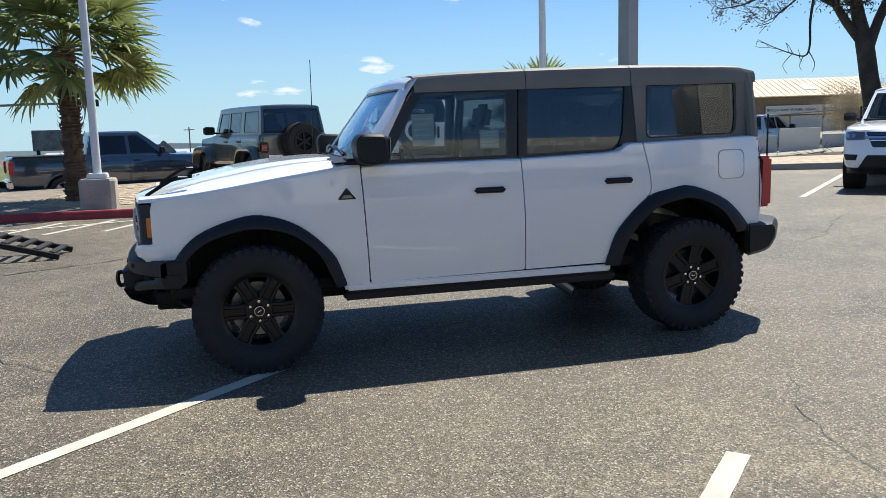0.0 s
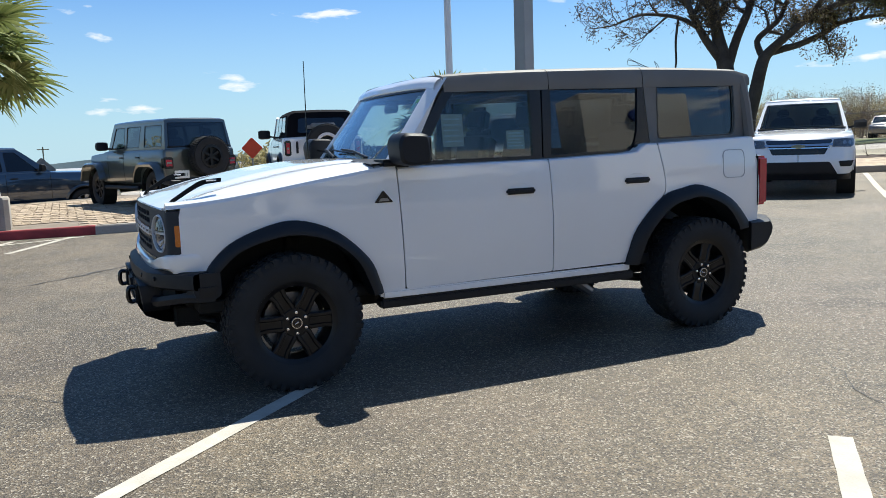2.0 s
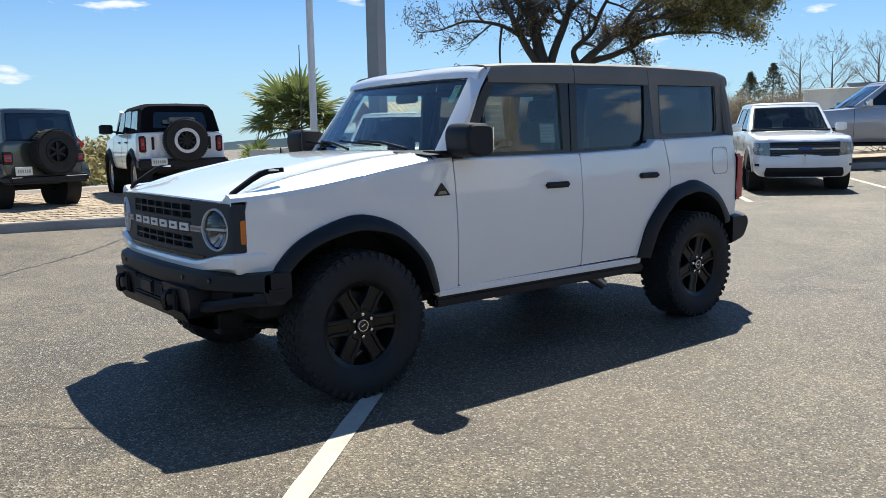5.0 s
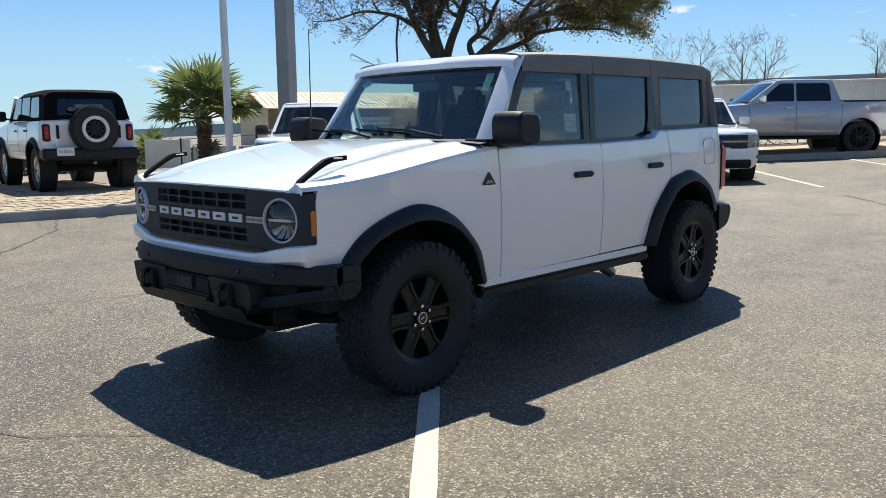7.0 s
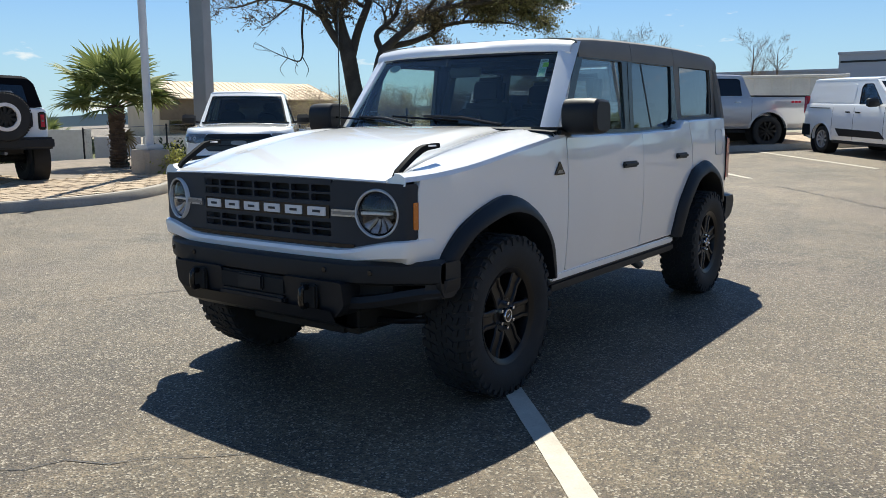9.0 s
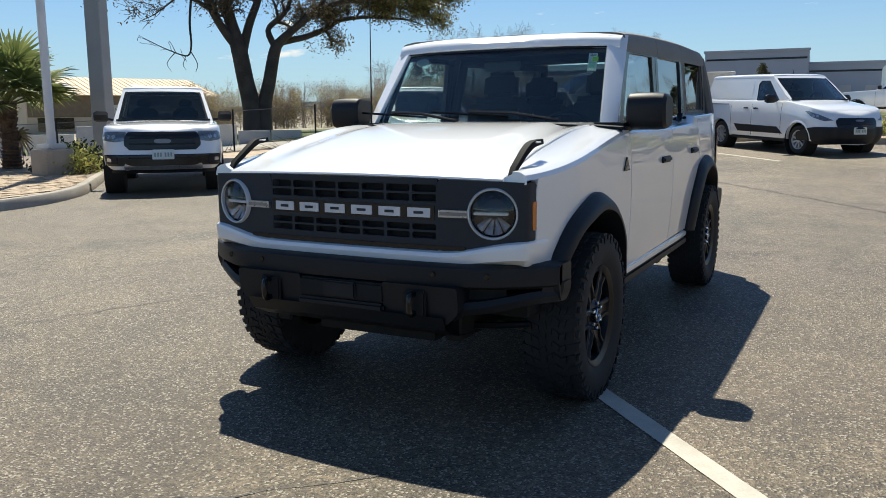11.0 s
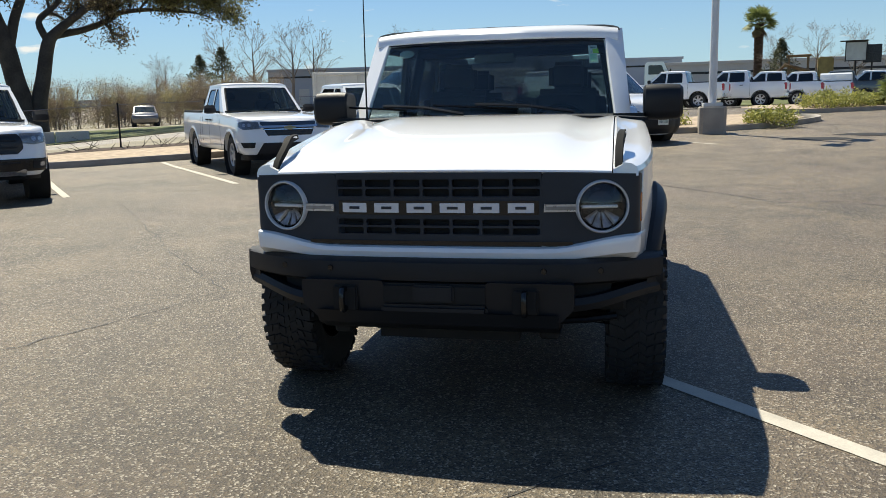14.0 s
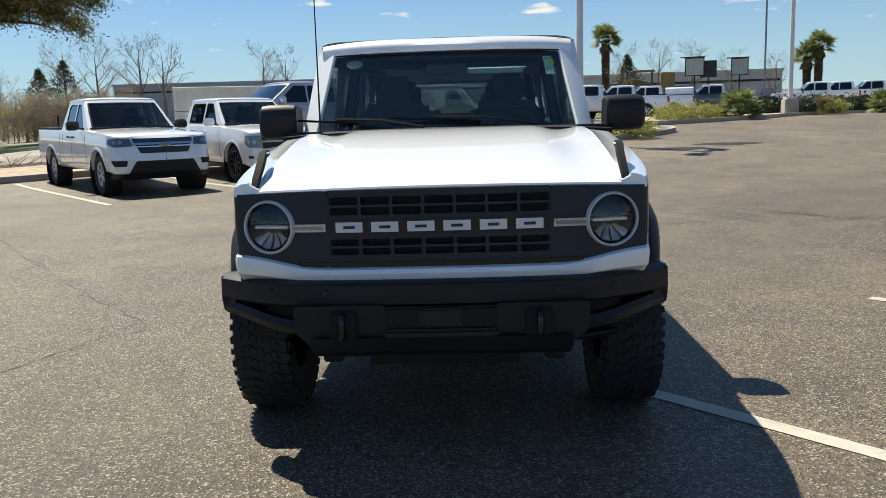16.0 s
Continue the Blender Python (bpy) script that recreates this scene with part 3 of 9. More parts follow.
            for x in np.linspace(xa, xb, 16):
                z = float(np.interp(x, [0.66, 1.7, 2.33, 2.425, 2.498, 2.6, 3.51], [1.243, 1.249, 1.266, 1.276, 1.328, 1.325, 1.350]))
                w = hero_side(x, z)
                rows.append([(x, -w, z - 0.003), (x, -w + 0.010, z + 0.008), (x, -w + 0.035, z + 0.013), (x, -0.768, z + 0.014), (x, -0.768, z - 0.03)])
            bm = merge(bm, grid(rows))
        other = flipped(bm)
        a = part(name, bm, WHITE, car)
        b = part(name, other, WHITE, car)
        sides.append((name, a, b))

    # handles, badge, fuel flap and other small things on the sides
    handle = None
    for x0, z0 in ((1.383, 1.068), (2.306, 1.090)):
        for s in (-1, 1):
            y = s * (hero_side(x0 + 0.1, z0) + 0.002)
            door = [d for d in sides if d[0] == ("front_door" if x0 < 2 else "rear_door")][0][1 if s < 0 else 2]
            grip = box(x0, x0 + 0.205, y - 0.022, y + 0.022, z0 - 0.019, z0 + 0.019, 0.011, 3)
            part("door_handle", grip, BLACK_PLASTIC, door, "black grained door handle")
            cup = lathe([(0.0, 0.004), (0.04, 0.0025), (0.048, 0.0)], 20)
            moved(cup, pose(x0 + 0.10, y + s * -0.002, z0 + 0.012) @ Matrix.Diagonal((1.5, -s, 0.8, 1)))
            part("handle_recess", cup, WHITE, door)
    for s in (-1, 1):
        y = s * hero_side(0.56, 1.07)
        tri = panel(rounded([(0.505, 1.052), (0.562, 1.125), (0.622, 1.052)], 0.008, 2), lambda a, b, y=y, s=s: (a, y + s * 0.006, b), (0, -s * 0.008, 0), 0.2)
        badge = part("wing_badge", tri, TRIM, sides[0][1 if s < 0 else 2], "dark triangular badge plate")
        line = panel([(0.53, 1.060), (0.600, 1.060), (0.585, 1.078), (0.545, 1.078)], lambda a, b, y=y, s=s: (a, y + s * 0.008, b), (0, -s * 0.003, 0), 0.2)
        part("badge_stripe", line, STEEL, badge)
    flap = ring(rounded([(3.185, 1.268), (3.185, 1.065), (3.405, 1.065), (3.405, 1.268)], 0.05, 4), rounded([(3.190, 1.263), (3.190, 1.070), (3.400, 1.070), (3.400, 1.263)], 0.047, 4), lambda a, b: (a, -hero_side(a, b) - 0.0042, b), (0, 0.006, 0))
    part("fuel_flap_seam", flap, SEAM_GREY, sides[3][1])
    pad = panel(rounded([(3.192, 1.261), (3.192, 1.072), (3.398, 1.072), (3.398, 1.261)], 0.046, 4), lambda a, b: (a, -hero_side(a, b) - 0.003, b), (0, 0.004, 0), 0.08)
    part("fuel_flap", pad, WHITE, sides[3][1])

    # flares
    for name, o, i in (("front_flare", fo, fi), ("rear_flare", ro, ri)):
        rows = []
        n = len(o)
        for k in range(n):
            (xo, zo), (xi, zi) = o[k], i[k]
            base = hero_side(xo, zo)
            prot = 0.062 if name == "front_flare" else 0.058
            xm, zm = xo * 0.7 + xi * 0.3, zo * 0.7 + zi * 0.3
            rows.append([(xo, -base + 0.01, zo), (xo, -base - 0.018, zo), (xm, -base - prot * 0.75, zm), (xi * 0.75 + xo * 0.25, -base - prot, zi * 0.75 + zo * 0.25), (xi, -base - prot, zi), (xi, -base - prot + 0.035, zi - 0.006), (xi, -base + 0.10, zi - 0.004)])
        bm = grid(rows)
        part(name, flipped(bm), BLACK_PLASTIC, car)
        part(name, bm, BLACK_PLASTIC, car, "black moulded wheel-arch flare")
    # dark inner arches
    for c, line in ((0.03, fi), (2.90, ri)):
        for s in (-1, 1):
            rows = [[(x, s * 0.80, z + 0.02), (x, s * 0.45, z + 0.05), (x, s * 0.42, z - 0.1)] for x, z in line]
            part("arch_liner", grid(rows), DARK, car)

    ys = list(np.linspace(-0.697, 0.697, 45))
    rows = []
    for k in range(19):
        f = k / 18
        f = f ** 1.25
        rows.append([(nose(y) + f * (0.545 - 0.06 * (abs(y) / 0.7) ** 2 - nose(y)), y, bonnet(nose(y) + f * (0.54 - nose(y)), y)) for y in ys])
    rows.insert(0, [(nose(y) - 0.004, y, 1.098 - 0.012 * (abs(y) / 0.7) ** 2 - 0.007) for y in ys])
    hood = part("bonnet", sheet(rows, (0.045, 0, -0.03)), WHITE, car, "white bonnet with raised centre")
    for s in (-1, 1):
        # trail sight at the bonnet's corner
        path = [(-0.628, s * 0.722, 1.090), (-0.60, s * 0.722, 1.130), (-0.50, s * 0.724, 1.195), (-0.455, s * 0.728, 1.222), (-0.42, s * 0.732, 1.232), (-0.335, s * 0.738, 1.238)]
        bm = bmesh.new()
        rws = []
        for (x, y, z), wd, th in zip(path, (0.014, 0.016, 0.017, 0.018, 0.017, 0.015), (0.018, 0.022, 0.026, 0.028, 0.025, 0.021)):
            rws.append([(x, y - wd, z - th), (x, y - wd * 0.8, z), (x, y + wd * 0.8, z), (x, y + wd, z - th)])
        sight = part("trail_sight", grid(rws, True, True), MATTE_BLACK, car, "black bonnet corner sight")
        slot = box(-0.415, -0.36, s * 0.735 - 0.0175, s * 0.735 + 0.0175, 1.222, 1.230, 0.003, 1)
        part("slot", slot, LETTER, sight)

    # grille panel: frame, bars, backing
    def gx(y):
        return -0.700 + 0.064 * (abs(y) / 0.815) ** 2.6

    def gplace(y, z):
        return (gx(y) + 0.03 * (z - 0.95) ** 2, y, z - 0.012 * (y / 0.8) ** 2 * (z - 0.787) / 0.3)
    outer = rounded([(-0.815, 1.083), (-0.790, 0.835), (-0.50, 0.785), (0.50, 0.785), (0.790, 0.835), (0.815, 1.083)], 0.05, 5)

    def bar(y0, y1, z0, z1, off=0.0, depth=0.035):
        return panel([(y0, z0), (y1, z0), (y1, z1), (y0, z1)], lambda y, z: (gplace(y, z)[0] - off, y, z), (depth, 0, 0), 0.12)
    top_edge = [(y, 1.083) for y in np.linspace(-0.78, 0.78, 20)]
    pieces = []
    # solid cheeks with a round hole for the lamp, and bars round the two slotted fields
    lamp_y, lamp_z, lamp_r = 0.663, 0.947, 0.099

    def wrap(q, z, out=0.0):
        """The panel's face, bent round the front corner and back along the side."""
        q0, r = 0.772, 0.035
        z -= 0.012 * (min(q, 0.8) / 0.8) ** 2 * (z - 0.787) / 0.3
        if q <= q0:
            return (gx(q) + 0.03 * (z - 0.95) ** 2 - out, q, z)
        a = min((q - q0) / r, radians(80))
        rest = max(0.0, q - q0 - r * radians(80))
        x, y = gx(q0) + r * (1 - math.cos(a)) + rest * math.sin(a), q0 + r * math.sin(a) + rest * math.cos(a)
        return (x - out * math.cos(a), y + out * math.sin(a), z)
    for s in (-1, 1):
        edge_line = rounded([(0.425, 0.787), (0.50, 0.789), (0.765, 0.828), (0.868, 0.842), (0.868, 1.086), (0.425, 1.086)], 0.03, 4)
        dense = []
        for q, r in zip(edge_line, edge_line[1:] + edge_line[:1]):
            k = max(1, int(math.dist(q, r) / 0.015))
            dense += [(q[0] + (r[0] - q[0]) * j / k, q[1] + (r[1] - q[1]) * j / k) for j in range(k)]
        rows = []
        for t in (0.0, 0.12, 0.25, 0.4, 0.55, 0.7, 0.85, 1.0):
            row = []
            for a, c in dense:
                d = Vector((a - lamp_y, c - lamp_z))
                q = Vector((lamp_y, lamp_z)) + d.normalized() * lamp_r * (1 - t) + d * t
                p = wrap(q.x, q.y)
                row.append((p[0], s * p[1], p[2]))
            rows.append(row)
        # turned edges: the lamp's hole and the outer rim run back into the car
        rows.insert(0, [(p[0] + 0.05, p[1], p[2]) for p in rows[0]])
        rows.append([(p[0] + 0.03, p[1] - s * 0.02, p[2]) for p in rows[-1]])
        pieces.append(grid(rows, True))
    pieces += [bar(-0.425, 0.425, 1.062, 1.084), bar(-0.425, 0.425, 0.900, 0.986), bar(-0.425, 0.425, 0.787, 0.832)]
    grille = part("grille", merge(*pieces), GRILLE_GREY, car, "dark grey grille panel")
    back = panel([(-0.44, 0.80), (0.44, 0.80), (0.44, 1.075), (-0.44, 1.075)], lambda y, z: (gx(y) + 0.034, y, z), (0.01, 0, 0), 0.12)
    part("grille_backing", back, DARK, grille)
    for z0, z1 in ((0.985, 1.063), (0.831, 0.901)):
        cells = []
        w, hz = 0.852 / 7, (z1 - z0) / 2
        for k in range(7):
            for j in range(2):
                y0, b0 = -0.426 + k * w, z0 + j * hz
                cell = [(y0, b0), (y0 + w, b0), (y0 + w, b0 + hz), (y0, b0 + hz)]
                hole = [(y0 + 0.006, b0 + 0.0045), (y0 + w - 0.006, b0 + 0.0045), (y0 + w - 0.006, b0 + hz - 0.0045), (y0 + 0.006, b0 + hz - 0.0045)]
                cells.append(ring(rounded(cell, 1e-5, 3), rounded(hole, 0.009, 3), lambda y, z: (gplace(y, z)[0] + 0.002, y, z), (0.025, 0, 0)))
        field = merge(*cells)
        bmesh.ops.remove_doubles(field, verts=field.verts[:], dist=0.0003)
        part("grille_slats", field, GRILLE_GREY, grille)
    lip = bar(-0.55, 0.55, 0.792, 0.808, 0.006, 0.02)
    part("grille_lip", lip, TRIM, grille)
    part("badge_strip", bar(-0.415, 0.415, 0.915, 0.972, 0.003, 0.006), TRIM, grille)
    # six plain enamel blocks stand where the maker's letters are
    for k in range(6):
        y = 0.345 - k * 0.138
        blk = bar(y - 0.052, y + 0.052, 0.924, 0.963, 0.007, 0.012)
        part("badge_block", blk, LETTER, grille, "plain white enamel badge block")
        cutz = bar(y - 0.022, y + 0.022, 0.938, 0.949, 0.0085, 0.003)
        part("badge_block_inset", cutz, GRILLE_GREY, grille)
    for s in (-1, 1):
        cx = gx(0.663) + 0.004
        hous = moved(lathe([(0.0, 0.050), (0.055, 0.046), (0.082, 0.026), (0.096, -0.002), (0.099, 0.0), (0.099, 0.03)], 36), pose(cx + 0.0, s * 0.663, 0.947, 0, 0, -90 - s * 13))
        lamp = part("headlight", hous, LAMP_DARK, car, "round headlight with a pale ring")
        face = pose(cx, s * 0.663, 0.947, 0, 0, -90 - s * 13)
        part("rim", moved(lathe([(0.094, -0.006), (0.096, 0.013), (0.101, 0.015), (0.106, 0.006), (0.107, -0.012)], 40), face @ Matrix.Diagonal((1, -1, 1, 1))), LAMP_RING, lamp)
        part("light_bar", moved(box(-0.060, 0.080, -0.004, 0.03, -0.006, 0.006, 0.003, 1), face @ Matrix.Diagonal((s, 1, 1, 1))), LED, lamp)
        for k, (a0, a1) in enumerate(((-152, -124), (-120, -93), (-87, -60), (-56, -28))):
            # bright facets fan out below the light bar
            rws = []
            for r, dep in ((0.018, 0.034), (0.045, 0.030), (0.078, 0.008)):
                rws.append([(r * math.cos(radians(a)), dep - 0.008 * math.sin((a - a0) / (a1 - a0) * math.pi), r * math.sin(radians(a)) - 0.008) for a in np.linspace(a0, a1, 5)])
            part("reflector", moved(grid(rws), face), LAMP_MID, lamp)
        part("upper_cowl", moved(box(-0.082, 0.082, 0.004, 0.03, 0.010, 0.022, 0.004, 1), face), LAMP_DARK, lamp)
        lens = part("lens", moved(lathe([(0.0, -0.018), (0.05, -0.014), (0.09, 0.0)], 32), face), GLASS_LAMP, lamp)
        lens.visible_shadow = False
        y0, y1 = sorted((s * 0.436, s * 0.572))
        arm = part("turn_signal", bar(y0, y1, 0.928, 0.958, 0.012, 0.02), RIM_SILVER, car, "slim metal-framed turn signal bar")
        part("turn_lens", bar(y0 + 0.012, y1 - 0.006, 0.936, 0.950, 0.0135, 0.004), STEEL, arm)
        mk = panel(rounded([(0.834, 0.885), (0.864, 0.885), (0.864, 1.005), (0.834, 1.005)], 0.008, 2), lambda a, b, s=s: (wrap(a, b, 0.004)[0], s * wrap(a, b, 0.004)[1], wrap(a, b)[2]), (0, -s * 0.012, 0), 0.02)
        part("side_marker", mk, AMBER, car, "amber side marker light")
    # white lip below the grille, and the white front corners
    rows = []
    half_way = [(gx(y), y, 1.0) for y in np.linspace(0.0, 0.765, 17)] + [(*wrap(q, 0.80)[:2], k) for q, k in ((0.782, 0.85), (0.795, 0.65), (0.808, 0.45), (0.825, 0.32), (0.850, 0.26))] + [(-0.53, 0.8275, 0.2), (-0.475, 0.835, 0.1)]
    way = [(x, -y, k) for x, y, k in half_way[:0:-1]] + half_way
    for i, (x, y, k) in enumerate(way):
        a, c = way[max(i - 1, 0)], way[min(i + 1, len(way) - 1)]
        n = Vector((c[1] - a[1], -(c[0] - a[0]))).normalized() * -1
        rise = 0.052 * smooth01(0.45, 0.80, abs(y))
        rows.append([(x + n.x * o * k, y + n.y * o * k, z) for o, z in ((-0.012, 0.790 + rise), (0.020, 0.781 + rise), (0.026, 0.765 + rise), (0.018, 0.735 + rise * 0.6), (-0.03, 0.715 + rise * 0.4))])
    part("front_lip", grid(rows), WHITE, car)
    # front bumper: bent bar, outer loops, centre beam, hooks
    def bx(y):
        return -0.790 + 0.03 * (abs(y) / 0.55) ** 2 if abs(y) < 0.55 else -0.760 + 0.21 * ((abs(y) - 0.55) / 0.36) ** 1.5
    rows = []
    for y in np.linspace(-0.905, 0.905, 41):
        x, drop = bx(y), 0.0
        t = smooth01(0.55, 0.9, abs(y))
        rows.append([(x + 0.16, y * (1 - 0.12 * t), 0.742), (x + 0.03, y, 0.742), (x, y, 0.728), (x - 0.004, y, 0.690), (x, y, 0.655), (x + 0.03, y, 0.640), (x + 0.16, y * (1 - 0.12 * t), 0.640)])
    hooks = []
    bumper = part("front_bumper", grid(rows, True, True), BLACK_PLASTIC, car, "black heavy-duty modular front bumper")
    for s in (-1, 1):
        rows = []
        for y in np.linspace(0.52, 0.895, 10):
            x = bx(y) + 0.025
            z = 0.560 + 0.05 * smooth01(0.55, 0.9, y)
            rows.append([(x + 0.09, s * y, z + 0.026), (x, s * y, z + 0.026), (x - 0.012, s * y, z), (x, s * y, z - 0.028), (x + 0.09, s * y, z - 0.028)])
        part("bumper_wing", grid(rows, True, True), BLACK_PLASTIC, bumper)
        # dark sheet added behind the wing's opening so that it reads as dim depth
        shade = panel([(0.54, 0.57), (0.70, 0.58), (0.70, 0.66), (0.54, 0.66)], lambda a, b, s=s: (bx(a) + 0.075, s * a, b), (0.01, 0, 0), 0.06)
        part("wing_recess", shade, DARK, bumper)
        cap = panel(rounded([(-0.555, 0.738), (-0.415, 0.735), (-0.415, 0.615), (-0.47, 0.580), (-0.535, 0.585), (-0.56, 0.64)], 0.012, 2), lambda a, b, s=s: (a, s * 0.905, b), (0, -s * 0.035, 0), 0.2)
        part("end_cap", cap, BLACK_PLASTIC, bumper)
        end = [(0.845, 0.662), (0.914, 0.662), (0.912, 0.635), (0.902, 0.592), (0.835, 0.580), (0.838, 0.60)]
        bumper_end = panel(end, lambda a, b, s=s: (bx(a) + 0.02, s * a, b), (0.09, 0, 0), 0.04)
        part("bumper_end", bumper_end, BLACK_PLASTIC, bumper)
        cheek = panel(rounded([(-0.56, 0.655), (-0.21, 0.655), (-0.21, 0.520), (-0.25, 0.50), (-0.50, 0.49), (-0.56, 0.55)], 0.015, 2), lambda a, b, s=s: (-0.80 + 0.12 * (0.65 - b), s * -a, b), (0.14, 0, 0), 0.2)
        part("bumper_block", cheek, BLACK_PLASTIC, bumper)
        rec = box(-0.812, -0.79, s * 0.37 - 0.052, s * 0.37 + 0.052, 0.525, 0.635, 0.008, 2)
        part("hook_recess", rec, DARK, bumper)
        loop = spline([(-0.79, s * 0.37, 0.615), (-0.835, s * 0.37, 0.622), (-0.848, s * 0.37, 0.600), (-0.848, s * 0.37, 0.560), (-0.835, s * 0.37, 0.538), (-0.79, s * 0.37, 0.545)], 4)
        hk = merge(tube(loop, 0.013, 8), box(-0.80, -0.775, s * 0.37 - 0.03, s * 0.37 + 0.03, 0.528, 0.632, 0.008, 2))
        hooks.append(part("tow_hook", hk, TRIM, car, "black steel tow hook in the bumper"))
        for y in (0.66, 0.44):
            part("parking_sensor", moved(lathe([(0.0, -0.006), (0.011, -0.006), (0.013, 0.0)], 12), pose(bx(y) - 0.003, s * y, 0.70, 0, 0, -90)), TRIM, bumper)
    part("bumper_centre", box(-0.80, -0.70, -0.22, 0.22, 0.56, 0.645, 0.01, 2), DARK, bumper)
    part("radar_plate", box(-0.815, -0.79, -0.085, 0.085, 0.572, 0.642, 0.008, 2), BLACK_PLASTIC, bumper)
    part("plate_bar", box(-0.812, -0.78, -0.22, 0.22, 0.520, 0.560, 0.012, 2), BLACK_PLASTIC, bumper)
    for o in [bumper] + list(bumper.children) + hooks:
        o.data.transform(Matrix.Translation((0.018, 0, 0)))
    skid = grid([[(-0.79, y, 0.53), (-0.755, y, 0.47), (-0.66, y, 0.425), (-0.45, y, 0.39)] for y in np.linspace(-0.50, 0.50, 5)])
    part("skid_plate", skid, BLACK_PLASTIC, car)
    part("steering_bar", tube([(-0.46, -0.48, 0.425), (-0.44, -0.60, 0.43), (-0.40, -0.72, 0.44)], 0.016, 8), RIM_BLACK, car, "bare steel bar end behind the bumper")

    # windscreen frame and glass
    def ws(y, t):
        """Across the glass, and up it from 0 to 1."""
        hw = 0.705 - 0.065 * t
        return (0.610 + 0.330 * t + 0.055 * (y * hw / 0.7) ** 2 * 1.0, y * hw, 1.300 + 0.432 * t)
    rows = [[ws(y, t) for y in np.linspace(-1, 1, 13)] for t in np.linspace(0, 1, 5)]
    pane("windscreen", sheet(rows, (0.004, 0, -0.003)), GLASS_FRONT, car, "clear sloping windscreen with two stickers")
    shade = [[tuple(Vector(ws(y, t)) + Vector((-0.003, 0, 0.003))) for y in np.linspace(-1, 1, 13)] for t in (0.955, 1.0)]
    part("windscreen_band", grid(shade), TRIM, car)
    for s in (-1, 1):
        rows = []
        for t in np.linspace(-0.12, 1.12, 10):
            a = Vector(ws(s, t))
            x1 = 0.790 + 0.232 * t if t > 0 else 0.80
            z = a.z
            y1 = -hero_top(x1, z)
            rows.append([tuple(a + Vector((0.01, -s * 0.012, 0))), (a.x - 0.012, s * abs(a.y), z + 0.002), (a.x - 0.004, s * (abs(a.y) + 0.026), z), (a.x + 0.04, s * (abs(y1) + 0.012), z), (x1, s * abs(y1), z), (x1, s * (abs(y1) - 0.04), z)])
        part("windscreen_pillar", grid(rows), WHITE, car)
    rows = []
    for y in np.linspace(-0.71, 0.71, 21):
        t = abs(y) / 0.71
        x0 = 0.925 + 0.055 * t * t
        dz = -0.020 * t ** 4
        rows.append([(x0 + 0.016, y, 1.724 + dz), (x0 + 0.002, y, 1.738 + dz), (x0 + 0.010, y, 1.766 + dz), (x0 + 0.045 - 0.02 * t, y, 1.792 + dz * 1.3), (1.035, y, 1.812 + dz * 1.5), (1.04, y, 1.77 + dz)])
    part("windscreen_header", grid(rows), WHITE, car)
    rows = [[(0.50 + 0.03 * (1 - t), y * 0.86, 1.262 + 0.035 * t - 0.02 * abs(y) ** 3) for y in np.linspace(-1, 1, 15)] for t in (0, 0.5, 1.0)]
    rows += [[(0.60 + 0.04 * y * y, y * 0.85, 1.306 - 0.022 * abs(y) ** 3) for y in np.linspace(-1, 1, 15)], [(0.69 + 0.04 * y * y, y * 0.80, 1.300) for y in np.linspace(-1, 1, 15)]]
    part("cowl", grid(rows), BLACK_PLASTIC, car)
    for y0, y1, z in ((-0.48, 0.06, 0.08), (0.12, 0.60, 0.08)):
        a, b = Vector(ws(y0 / 0.7, -0.02)), Vector(ws(y1 / 0.7, 0.10))
        wiper = part("wiper", tube([tuple(a + Vector((-0.02, 0, 0.02))), tuple((a + b) / 2 + Vector((-0.025, 0, 0.035))), tuple(b + Vector((-0.015, 0, 0.02)))], 0.009, 6), BLACK_PLASTIC, car)
        part("blade", tube([tuple(b + Vector((-0.012, -0.24, -0.01))), tuple(b + Vector((-0.012, 0.24, 0.02)))], 0.007, 6), TRIM, wiper)
    # stickers behind the glass: a green and white one with a lime disc, an oval one, plain print bars
    def on_glass(name, y0, y1, t0, t1, m, parent, off=0.006, label=""):
        rows = [[tuple(Vector(ws(y, t)) + Vector((off, 0, -off * 0.7))) for y in (y0, (y0 + y1) / 2, y1)] for t in (t0, t1)]
        return part(name, sheet(rows, (0.0015, 0, 0)), m, parent, label)
    sticker = on_glass("windscreen_sticker", -0.915, -0.84, 0.66, 0.90, PAPER, car, 0.008, "pale green and white windscreen sticker")
    on_glass("sticker_print", -0.905, -0.85, 0.68, 0.78, GREEN_STICKER, sticker, 0.006)
    on_glass("sticker_disc", -0.925, -0.875, 0.79, 0.85, LIME, sticker, 0.006)
    on_glass("sticker_print", -0.905, -0.855, 0.86, 0.88, PAPER_INK, sticker, 0.006)
    oval = bmesh.new()
    c = Vector(ws(0.80, 0.86)) + Vector((0.008, 0, -0.004))
    vs = [oval.verts.new(c + Vector((0.018 * math.sin(a), 0.045 * math.cos(a), 0.024 * math.sin(a)))) for a in np.linspace(0, 2 * math.pi, 20, endpoint=False)]
    oval.faces.new(vs)
    part("oval_sticker", oval, PAPER_INK, car)

    # cabin sides: black door frames, glass, grey hard-top sides
    side = left(hero_top)

